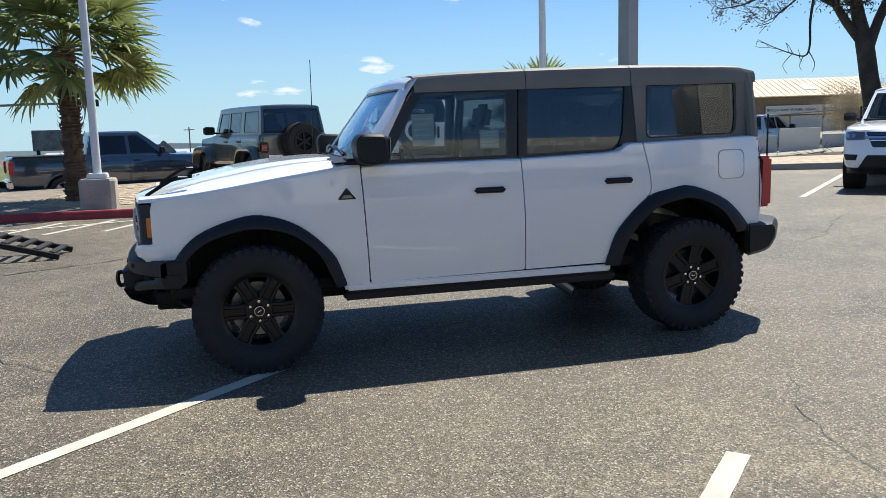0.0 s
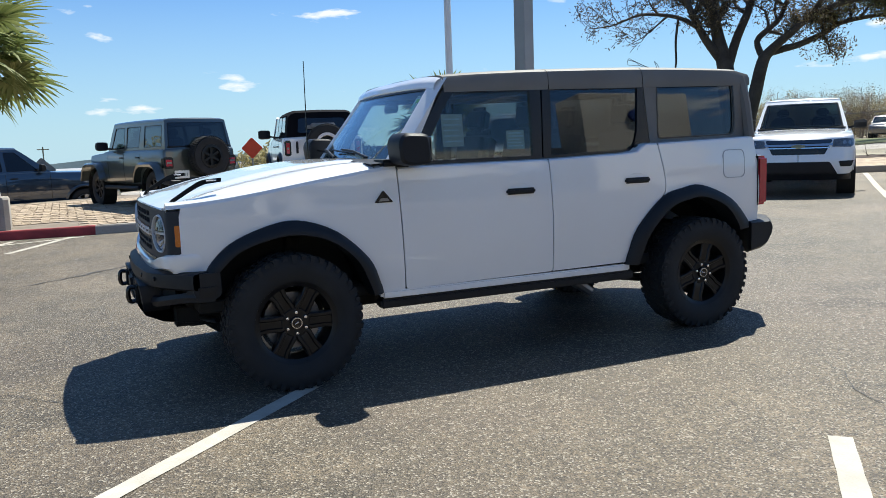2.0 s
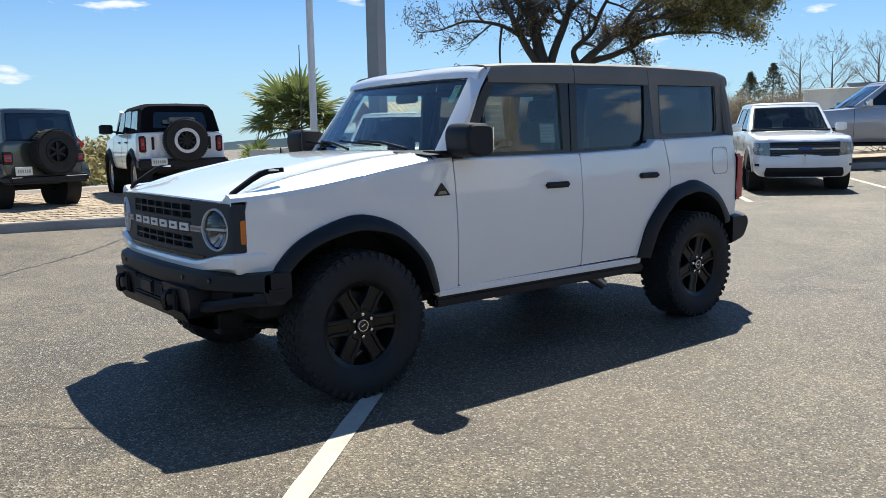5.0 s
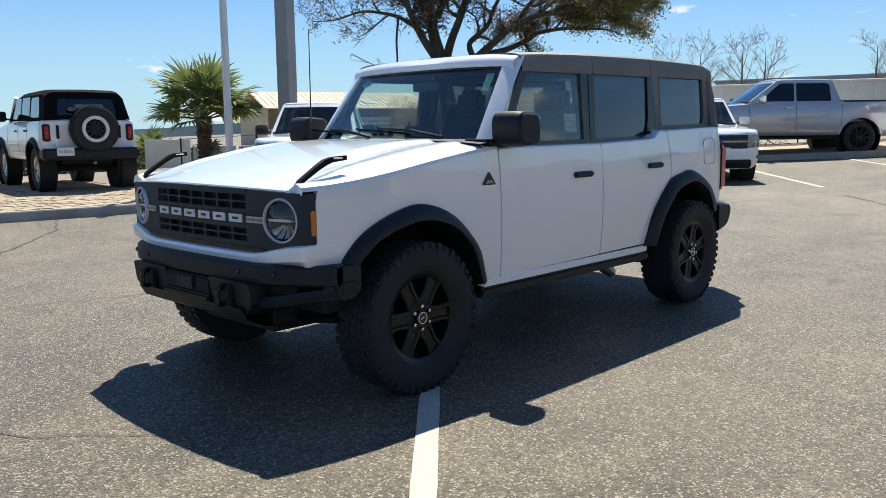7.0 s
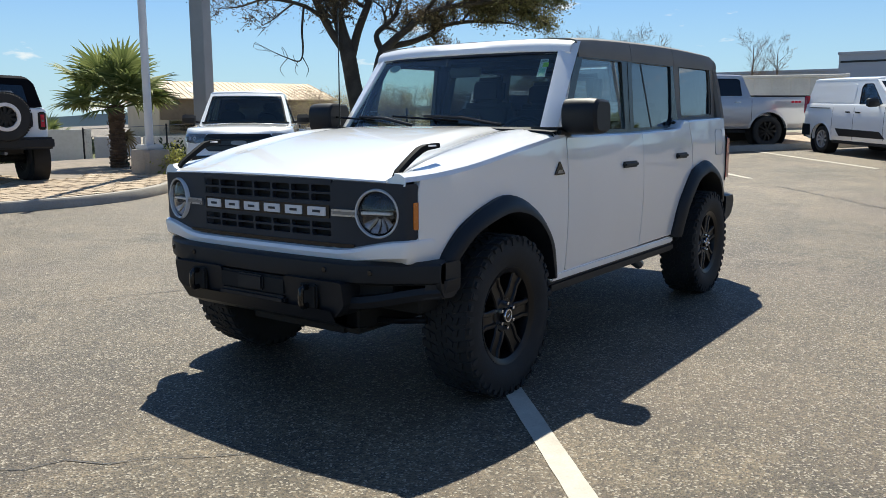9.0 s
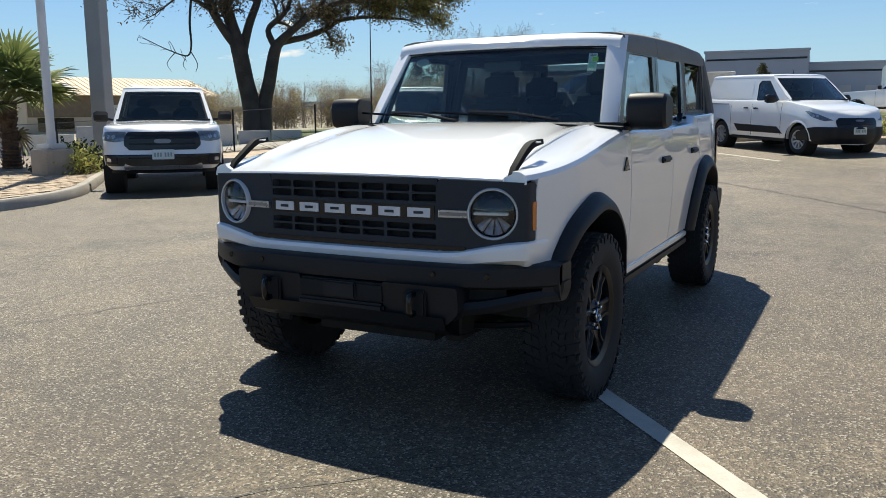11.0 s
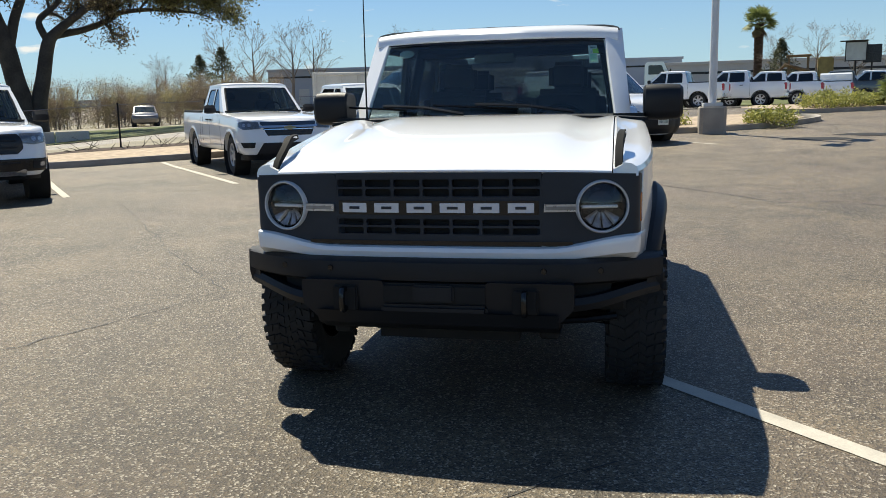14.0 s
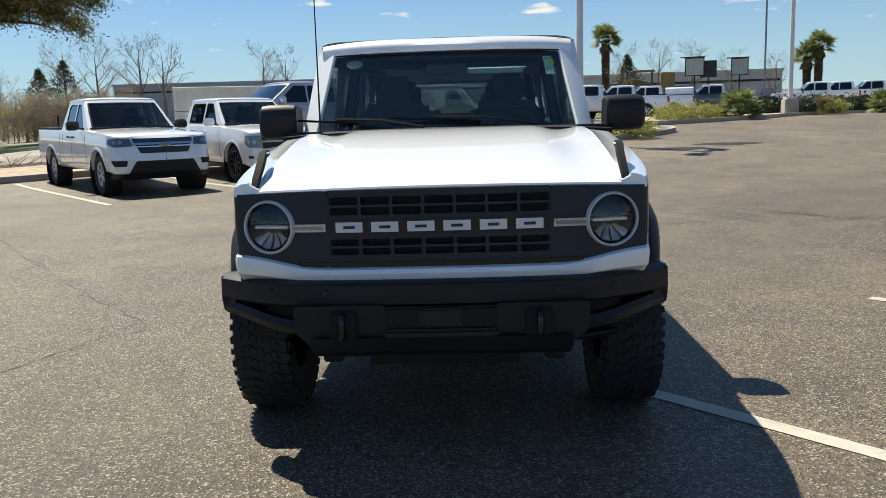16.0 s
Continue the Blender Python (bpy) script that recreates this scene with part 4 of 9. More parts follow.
    def frame_and_glass(outer_line, inner_line, glass_mat, frame_mat, name, label):
        for s in (-1, 1):
            fr = ring(outer_line, inner_line, side, (0, 0.03, 0))
            gl = panel(inner_line, lambda a, b: (a, -hero_top(a, b) + 0.012, b), (0, 0.004, 0), 0.3)
            if s > 0:
                fr, gl = flipped(fr), flipped(gl)
            f = part(name, fr, frame_mat, car, label)
            pane("glass", gl, glass_mat, f)
    fo_l = rounded([(0.720, 1.250), (1.712, 1.252), (1.735, 1.735), (1.045, 1.722), (0.960, 1.60)], 0.012, 3)
    fi_l = rounded([(0.850, 1.280), (1.645, 1.283), (1.650, 1.700), (1.100, 1.690), (1.035, 1.600)], 0.012, 3)
    frame_and_glass(fo_l, fi_l, GLASS_SIDE, TRIM, "front_window", "black-framed front door window")
    ro_l = rounded([(1.722, 1.252), (2.365, 1.270), (2.430, 1.282), (2.510, 1.332), (2.600, 1.337), (2.575, 1.752), (1.747, 1.736)], 0.012, 3)
    ri_l = rounded([(1.785, 1.284), (2.360, 1.298), (2.430, 1.305), (2.472, 1.340), (2.500, 1.420), (2.528, 1.720), (1.812, 1.708)], 0.012, 3)
    frame_and_glass(ro_l, ri_l, GLASS_DARK, TRIM, "rear_window", "black-framed tinted rear door window")
    qo_l = rounded([(2.606, 1.340), (3.508, 1.356), (3.545, 1.50), (3.560, 1.775), (2.582, 1.752)], 0.012, 3)
    qi_l = rounded([(2.685, 1.372), (3.380, 1.386), (3.398, 1.50), (3.402, 1.752), (2.702, 1.738)], 0.04, 3)
    frame_and_glass(qo_l, qi_l, GLASS_DARK, ROOF_GREY, "hard_top_side", "grey hard-top side with tinted window")
    for s in (-1, 1):
        seal = ring(rounded([(2.675, 1.362), (3.390, 1.376), (3.409, 1.50), (3.412, 1.762), (2.692, 1.748)], 0.04, 3), qi_l, lambda a, b: (a, -hero_top(a, b) - 0.002, b), (0, 0.006, 0))
        part("window_seal", seal if s < 0 else flipped(seal), TRIM, car)
        belt = panel([(0.56, 1.240), (0.70, 1.238), (1.70, 1.240), (2.34, 1.258), (2.44, 1.270), (2.52, 1.322), (2.60, 1.327), (2.60, 1.342), (2.50, 1.342), (2.42, 1.288), (2.33, 1.276), (1.70, 1.262), (0.56, 1.262)], lambda a, b: (a, -hero_top(a, b) - 0.006, b + 0.013), (0, 0.03, 0), 0.2)
        part("belt_trim", belt if s < 0 else flipped(belt), TRIM, car)

    # roof: three grained panels with joints
    zt = spline([(1.042, 1.806), (1.30, 1.826), (1.80, 1.850), (2.58, 1.874), (3.20, 1.874), (3.48, 1.866), (3.575, 1.835)], 6)

    def roof_z(x):
        return float(np.interp(x, [p[0] for p in zt], [p[1] for p in zt]))
    for x0, x1 in ((1.042, 1.795), (1.801, 2.572), (2.578, 3.572)):
        rows = []
        for x in np.linspace(x0, x1, 9):
            z = roof_z(x)
            lo = float(np.interp(x, [1.04, 1.7, 2.58, 3.57], [1.724, 1.738, 1.756, 1.772]))
            e = hero_top(x, lo) + 0.006
            half = [(e, lo), (e - 0.006, lo + (z - lo) * 0.45), (e - 0.022, lo + (z - lo) * 0.80), (e - 0.05, z - 0.008), (e - 0.10, z - 0.001), (e - 0.25, z + 0.004), (0.0, z + 0.010)]
            rows.append([(x, -a, b) for a, b in half] + [(x, a, b) for a, b in half[-2::-1]])
        part("roof_panel", sheet(rows, (0, 0, -0.03)), ROOF_GREY, car, "grained grey removable roof panel")
    # rear: tailgate, glass, lamps, bumper, spare wheel
    part("tailgate", box(3.52, 3.575, -0.80, 0.80, 0.68, 1.345, 0.02, 2), WHITE, car)
    part("rear_glass", box(3.535, 3.55, -0.70, 0.70, 1.36, 1.80, 0.01, 1), GLASS_DARK, car)
    for s in (-1, 1):
        part("rear_pillar", tube([(3.515, s * 0.79, 1.35), (3.52, s * 0.74, 1.60), (3.51, s * 0.69, 1.80)], 0.04, 8), ROOF_GREY, car)
        lamp = part("tail_lamp", box(3.545, 3.655, s * 0.79 - 0.06, s * 0.79 + 0.06, 0.850, 1.210, 0.022, 3), RED_LENS, car, "upright red tail lamp")
        part("lamp_base", box(3.53, 3.56, s * 0.79 - 0.065, s * 0.79 + 0.065, 0.835, 1.225, 0.02, 2), TRIM, lamp)
    rows = []
    for y in np.linspace(-0.90, 0.90, 25):
        t = smooth01(0.55, 0.92, abs(y))
        x1 = 3.905 - 0.22 * t
        x0 = 3.55 - 0.11 * smooth01(0.7, 0.9, abs(y))
        e = 0.035 * smooth01(0.80, 0.90, abs(y))
        rows.append([(x0, y, 0.745 - e * 0.5), (x1 - 0.03 - e, y, 0.745 - e * 0.5), (x1 - 0.008 - e, y, 0.728 - e * 0.6), (x1 - e, y, 0.69 - e * 0.4), (x1 - 0.012 - e, y, 0.60 + e), (x1 - 0.05 - e, y, 0.545 + e), (x1 - 0.10 - e, y, 0.52 + e), (x0, y, 0.495 + e)])
    part("rear_bumper", grid(rows, True, True), BLACK_PLASTIC, car, "black moulded rear bumper")
    put_wheel(wheels, car, pose(3.76, 0, 1.08, 0, 0, 90), "spare_wheel", "spare wheel on the tailgate")

    # mirrors
    for s in (-1, 1):
        rows = []
        for k, (y, sc) in enumerate(((0.805, 0.86), (0.815, 0.97), (0.86, 1.0), (0.95, 1.0), (0.992, 0.95), (1.008, 0.80))):
            out = rounded([(0.615, 1.275), (0.60, 1.40), (0.635, 1.452), (0.80, 1.445), (0.815, 1.27), (0.70, 1.258)], 0.035, 3)
            cx, cz = 0.71, 1.355
            rows.append([(cx + (a - cx) * sc, s * (y if s > 0 else y + 0.045), cz + (b - cz) * sc) for a, b in out])
        mir = part("door_mirror", grid(rows, True, True), BLACK_PLASTIC, car, "black square door mirror on a bonnet-side arm")
        arm = box(0.56, 0.76, s * 0.77 - 0.10, s * 0.77 + 0.10, 1.240, 1.300, 0.02, 2)
        part("mirror_arm", arm, BLACK_PLASTIC, mir)
        part("mirror_glass", box(0.811, 0.818, s * (0.905 if s > 0 else 0.95) - 0.08, s * (0.905 if s > 0 else 0.95) + 0.08, 1.29, 1.425, 0.002, 1), CHROME, mir)
    # mast on the far wing
    mast = part("aerial", tube([(0.55, 0.665, 1.24), (0.553, 0.665, 1.60), (0.556, 0.665, 2.02)], [0.006, 0.004, 0.003], 6), TRIM, car, "thin black whip aerial")
    part("aerial_base", tube([(0.55, 0.665, 1.225), (0.55, 0.665, 1.30)], [0.022, 0.012], 10), BLACK_PLASTIC, mast)

    # sills, rails and what shows underneath
    for s in (-1, 1):
        y = -0.848 * -s
        part("sill", box(0.545, 2.36, s * 0.835 - 0.02, s * 0.835 + 0.02, 0.478, 0.522, 0.008, 2), WHITE, car)
        part("rock_rail", box(0.53, 2.40, s * 0.80 - 0.05, s * 0.80 + 0.05, 0.415, 0.474, 0.014, 2), BLACK_PLASTIC, car)
        part("frame_rail", box(-0.6, 3.5, s * 0.45 - 0.04, s * 0.45 + 0.04, 0.38, 0.50, 0.01, 1), DARK, car)
        part("lower_arm", tube([(0.05, s * 0.35, 0.36), (0.0, s * 0.68, 0.33)], 0.035, 8), DARK, car)
        part("damper", tube([(0.02, s * 0.62, 0.38), (0.08, s * 0.55, 0.85)], 0.045, 8), DARK, car)
        part("trailing_arm", tube([(2.1, s * 0.50, 0.44), (2.9, s * 0.62, 0.33)], 0.03, 8), DARK, car)
        part("rear_damper", tube([(2.82, s * 0.62, 0.33), (2.75, s * 0.55, 0.80)], 0.04, 8), DARK, car)
    part("rear_axle", tube([(2.949, -0.70, 0.405), (2.949, 0.70, 0.405)], 0.05, 10), DARK, car)
    part("differential", moved(lathe([(0.0, -0.14), (0.10, -0.10), (0.14, 0.0), (0.10, 0.10), (0.0, 0.14)], 14), pose(2.97, 0.05, 0.40)), DARK, car)
    part("silencer", tube([(2.15, -0.36, 0.44), (2.20, -0.36, 0.44), (2.55, -0.36, 0.44), (2.60, -0.36, 0.44)], [0.05, 0.11, 0.11, 0.05], 14), STEEL, car, "dull steel exhaust silencer")
    part("shock_mount", tube([(2.02, -0.66, 0.42), (2.14, -0.70, 0.33)], [0.05, 0.035], 10), STEEL, car)
    part("gearbox", box(0.5, 1.6, -0.24, 0.24, 0.33, 0.52, 0.06, 3), DARK, car)
    part("sump_guard", box(-0.55, 0.35, -0.36, 0.36, 0.34, 0.48, 0.05, 2), DARK, car)
    part("floor_pan", box(-0.50, 3.50, -0.76, 0.76, 0.49, 0.56, 0.01, 1), DARK, car)
    part("body_core", merge(box(-0.55, 0.62, -0.55, 0.55, 0.50, 1.03, 0.02, 1), box(-0.58, -0.46, -0.78, 0.78, 0.74, 1.05, 0.02, 1), box(0.50, 0.66, -0.80, 0.80, 0.5, 1.22, 0.02, 1)), DARK, car)
    for s in (-1, 1):
        part("inner_door", box(0.66, 2.45, s * 0.80 - 0.02, s * 0.80 + 0.02, 0.50, 1.235, 0.01, 1), DARK, car)
        part("inner_quarter", box(2.45, 3.53, s * 0.79 - 0.015, s * 0.79 + 0.015, 1.0, 1.33, 0.01, 1), DARK, car)
    # cabin
    part("dashboard", merge(box(0.70, 0.98, -0.72, 0.72, 0.95, 1.24, 0.05, 3), box(0.66, 0.86, -0.70, 0.70, 1.14, 1.29, 0.03, 2), box(0.90, 0.94, -0.14, 0.14, 1.20, 1.38, 0.01, 2)), BLACK_PLASTIC, car)
    wheel_ring = tube([(0.0, 0.185 * math.cos(a), 0.185 * math.sin(a)) for a in np.linspace(0, 2 * math.pi, 29)], 0.015, 8)
    sw = part("steering_wheel", moved(wheel_ring, pose(1.10, -0.38, 1.18, 0, -22, 0)), BLACK_PLASTIC, car)
    part("steering_boss", moved(merge(box(-0.02, 0.02, -0.07, 0.07, -0.05, 0.05, 0.02, 2), box(-0.01, 0.01, -0.18, 0.18, -0.02, 0.015, 0.006, 1)), pose(1.09, -0.38, 1.18, 0, -22, 0)), BLACK_PLASTIC, sw)
    for x in (1.42, 2.25):
        for y in (-0.38, 0.38):
            back = moved(box(-0.07, 0.07, -0.25, 0.25, 0.0, 0.62, 0.06, 3), pose(x + 0.30, y, 0.86, 0, 12, 0))
            seat = part("seat", merge(box(x - 0.22, x + 0.30, y - 0.25, y + 0.25, 0.74, 0.90, 0.05, 3), back), SEAT, car, "dark grey cloth seat")
            part("head_rest", moved(box(-0.05, 0.05, -0.13, 0.13, 0.60, 0.80, 0.04, 3), pose(x + 0.31, y, 0.86, 0, 10, 0)), SEAT, seat)
    part("roll_bar", merge(*[tube([(1.72, s * 0.72, 0.6), (1.72, s * 0.71, 1.25), (1.74, s * 0.62, 1.72), (3.4, s * 0.62, 1.76), (3.45, s * 0.70, 1.0)], 0.035, 8) for s in (-1, 1)], tube([(1.74, -0.62, 1.72), (1.74, 0.62, 1.72)], 0.035, 8)), BLACK_PLASTIC, car)
    mir = part("inside_mirror", box(0.965, 0.985, -0.12, 0.12, 1.60, 1.66, 0.01, 2), TRIM, car)
    # printed sheets inside the door glass: plain bars for the print
    for x0, x1, z0, z1, m in ((1.02, 1.165, 1.36, 1.56, WINDOW_PAPER), (1.47, 1.60, 1.33, 1.45, WINDOW_PAPER)):
        sh = part("window_sheet", panel([(x0, z0), (x1, z0), (x1, z1), (x0, z1)], lambda a, b: (a, -hero_top(a, b) + 0.022, b), (0, 0.002, 0), 0.5), m, car, "printed sheet taped inside the door glass")
        for k in range(5):
            zz = z0 + (z1 - z0) * (0.14 + 0.17 * k)
            part("print_bar", panel([(x0 + 0.012, zz), (x1 - 0.012 - 0.01 * (k % 3), zz), (x1 - 0.012 - 0.01 * (k % 3), zz + 0.010), (x0 + 0.012, zz + 0.010)], lambda a, b: (a, -hero_top(a, b) + 0.0205, b), (0, 0.001, 0), 0.5), PAPER_INK, sh)
    # settle the body on its springs
    done = set()
    for o in car.children_recursive:
        if o.matrix_basis == Matrix.Identity(4) and o.data.name not in done and not o.parent.name.startswith(("wheel", "spare")):
            done.add(o.data.name)
            for v in o.data.vertices:
                x, z = v.co.x, v.co.z
                v.co.z = z - 0.023 - 0.014 * max(0.0, z - 1.25) / 0.6 * smooth01(1.0, 3.4, x)
                v.co.x = x - 0.019 * max(0.0, x - 1.7) + 0.016 * min(0.0, x + 0.2)
        elif o.name.startswith("spare"):
            o.location.x -= 0.03
    return car


hero = white_offroader()

# ---- ground, kerbs, lines ----
KERB = 17.2         # the stalls' rear kerb, along U


def lot():
    """One sheet of asphalt from the car to the horizon."""
    xs = [-3000, -800, -250, -90, -40, -20] + list(np.arange(-12, 33, 1.0)) + [33, 37, 42, 50, 60, 90, 120, 200, 800, 3000]
    ys = [-3000, -800, -250, -90, -40, -30, -24] + list(np.arange(-20, 24, 1.0)) + [24, 30, 40, 90, 250, 800, 3000]
    rows = [[(x, y, ground_z(x, y)) for y in ys] for x in xs]
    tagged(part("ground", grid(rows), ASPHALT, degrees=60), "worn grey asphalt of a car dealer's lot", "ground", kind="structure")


lot()


def strip(name, a, b, width, material, lift=0.004, label="", steps=8, wob=0.0, mitre=None):
    """A painted strip on the ground between two places."""
    a, b = Vector(a), Vector(b)
    d = (b - a).normalized()
    s = Vector((-d.y, d.x)) * width / 2
    rows = []
    rnd = random.Random(repr(tuple(a)))
    for k in range(steps + 1):
        p = a + (b - a) * k / steps
        w = s * (1 + wob * rnd.uniform(-1, 1))
        rows.append([(p.x - w.x, p.y - w.y, ground_z(p.x - w.x, p.y - w.y) + lift), (p.x + w.x, p.y + w.y, ground_z(p.x + w.x, p.y + w.y) + lift)])
    return tagged(part(name, grid(rows), material), label, "road marking", "painted lines", "structure")


strip("stall_line", (0.10, -0.86), (-2.6, -3.37), 0.102, LINE_PAINT, label="worn white parking line under the car", wob=0.04, steps=30)
strip("stall_line", (1.925, -2.90), (-1.1, -5.89), 0.105, LINE_PAINT, label="short worn white parking line", wob=0.05, steps=30)
for v, u0, u1 in ((-0.86, 10.4, 16.9), (1.87, 10.7, 16.9), (4.64, 10.2, 16.9), (7.5, 10.6, 16.8), (10.6, 11.4, 16.7), (13.6, 10.6, 15.4)):
    p, q = U * u0 + V * v, U * u1 + V * v
    strip("stall_line", p, q, 0.11, LINE_PAINT, 0.006, "worn white parking line", 16, 0.05)
# hatched marking before the red kerb
for k in range(6):
    strip("hatch_line", (-6.2 + 0.85 * k, 7.75), (-5.35 + 0.85 * k, 9.55 - 0.03 * k), 0.11, LINE_PAINT, 0.005, "worn white hatched marking", 8, 0.05)
strip("hatch_line", (-6.8, 7.75), (-0.90, 9.28), 0.10, LINE_PAINT, 0.008, "worn white hatched marking", 12, 0.05)


def crack(pts, width, seed, material=None, name="crack"):
    rnd = random.Random(seed)
    line = []
    for (x0, y0), (x1, y1) in zip(pts, pts[1:]):
        n = max(3, int(math.hypot(x1 - x0, y1 - y0) / 0.12))
        for k in range(n):
            t = k / n
            line.append((x0 + (x1 - x0) * t + rnd.gauss(0, 0.018), y0 + (y1 - y0) * t + rnd.gauss(0, 0.018)))
    rows = []
    for i in range(len(line)):
        p, q = Vector(line[max(0, i - 1)]), Vector(line[min(len(line) - 1, i + 1)])
        d = (q - p).normalized()
        w = 0.5 * width * rnd.uniform(0.35, 1.2)
        c = Vector(line[i])
        rows.append([(c.x - d.y * w, c.y + d.x * w, ground_z(c.x, c.y) + 0.0045), (c.x + d.y * w, c.y - d.x * w, ground_z(c.x, c.y) + 0.0045)])
    return tagged(part(name, grid(rows), material or CRACK), "dark tar-sealed crack in the asphalt", "crack", "asphalt cracks", "structure")


crack([(2.0, 8.75), (1.55, 7.59), (0.45, 6.22), (-1.23, 4.56), (-4.5, 2.6)], 0.034, 1)
crack([(1.75, 8.9), (1.62, 8.3), (1.5, 7.65)], 0.014, 2)
crack([(6.6, 6.3), (4.97, 4.95), (3.5, 3.77), (2.3, 2.75), (1.69, 2.19), (0.97, 2.35), (0.25, 2.66), (-0.9, 3.0)], 0.010, 3)
crack([(2.3, 2.75), (2.15, 2.2), (1.9, 1.7)], 0.006, 4)
crack([(-3.6, 1.3), (-2.6, 0.75), (-1.91, 0.23), (-1.60, -0.04), (-1.33, -0.37), (-0.9, -0.8)], 0.007, 5)
crack([(3.80, 0.7), (3.94, -0.06), (4.02, -0.82), (4.36, -1.15), (5.6, -1.7)], 0.007, 6)
crack([(6.22, 1.98), (6.7, 2.2), (7.46, 2.99), (9.0, 4.2)], 0.012, 7)
crack([(11.6, 0.7), (10.13, -0.58), (8.4, -2.1), (7.3, -2.8), (7.5, -3.6), (6.32, -4.44), (5.3, -5.2), (3.8, -6.4)], 0.030, 8)
crack([(7.62, -2.79), (8.41, -3.98), (9.6, -5.6)], 0.014, 9)
crack([(2.9, -2.0), (2.5, -2.6), (2.2, -3.7), (1.2, -4.6)], 0.006, 10)
# shadows of a light pole's lamp heads, painted on the ground as dark patches
for x, y, w, d in ((18.2, -5.6, 1.7, 0.34), (19.3, -7.2, 1.8, 0.34)):
    patch = bmesh.new()
    n = 22
    rnd = random.Random(x)
    vs = []
    for k in range(n):
        a = 2 * math.pi * k / n
        r = rnd.uniform(0.85, 1.15)
        px, py = x + d * r * math.cos(a) * 1.2, y + w * r * 0.5 * math.sin(a)
        vs.append(patch.verts.new((px, py, ground_z(px, py) + 0.008)))
    patch.faces.new(vs)
    tagged(part("asphalt_patch", patch, DARK), "lamp-head shadow painted as a dark patch on the asphalt", "patch", "asphalt patches", "structure")


def kerb(name, line, width=0.16, height=0.15, material=CONCRETE, label="weathered concrete kerb", parent=None, closed=False):
    """A kerb along a ground line; its fall is to the line's right-hand side."""
    rows = []
    p = [Vector(q) for q in line]
    for i, c in enumerate(p):
        d = (p[min(i + 1, len(p) - 1)] - p[max(i - 1, 0)]).normalized()
        s = Vector((-d.y, d.x))
        z = ground_z(c.x, c.y)
        o = c + s * width
        f = c + s * 0.02
        g = c + s * 0.045
        rows.append([(c.x, c.y, z - 0.1), (c.x, c.y, z), (f.x, f.y, z + height - 0.03), (g.x, g.y, z + height), (o.x, o.y, z + height), (o.x, o.y, z - 0.1)])
    return tagged(part(name, grid(rows, True, True), material), label, "kerb", kind="structure")


# display island: red kerb first, then plain
edge = spline([(-14.0, 12.6), (-8.0, 11.0), (-3.5, 10.02), (-1.5, 9.64), (-0.72, 9.50)], 6)
edge2 = spline([(-0.72, 9.50), (0.3, 9.36), (1.3, 9.05), (2.5, 8.74), (3.5, 8.62), (4.4, 8.74), (5.2, 9.12), (6.0, 9.75), (7.2, 10.9), (9.0, 12.6), (11.0, 14.6)], 6)
kerb("kerb_red", edge, 0.17, 0.15, RED_CURB, "red painted kerb")
kerb("kerb_display", edge2, 0.17, 0.15, CONCRETE, "weathered concrete kerb round the display island")
full_edge = edge + edge2[1:]


def pad_z(x, y, y0):
    """Top of the paved display island: it rises away from the lot."""
    return ground_z(x, min(y, 13.0)) + 0.135 + 0.015 * smooth01(0.3, 3.0, y - y0)


def edge_y(x):
    return float(np.interp(x, [q[0] for q in full_edge], [q[1] for q in full_edge]))


rows = []
for k, (x, y) in enumerate(full_edge):
    far = Vector((x * 0.9 - 1.0, 19.0)) if x < 3 else Vector((x * 0.9 + 1.7, 19.0))
    row = []
    for t in (0.012, 0.03, 0.06, 0.1, 0.15, 0.22, 0.3, 0.45, 0.7, 1.0):
        px, py = x + (far.x - x) * t, y + 0.1 + (far.y - y) * t
        row.append((px, py, pad_z(px, py, y) - 0.012))
    rows.append(row)
tagged(part("display_island", grid(rows), SAND, degrees=60), "sandy bed of the paved display island", "island", kind="structure")


def paver(w, d, h):
    bm = bmesh.new()
    a = [bm.verts.new((sx * w / 2, sy * d / 2, -h)) for sx, sy in ((-1, -1), (1, -1), (1, 1), (-1, 1))]
    b = [bm.verts.new((sx * (w / 2 - 0.006), sy * (d / 2 - 0.006), 0)) for sx, sy in ((-1, -1), (1, -1), (1, 1), (-1, 1))]
    bm.faces.new(b)
    for i in range(4):
        bm.faces.new((a[i], a[(i + 1) % 4], b[(i + 1) % 4], b[i]))
    return bm


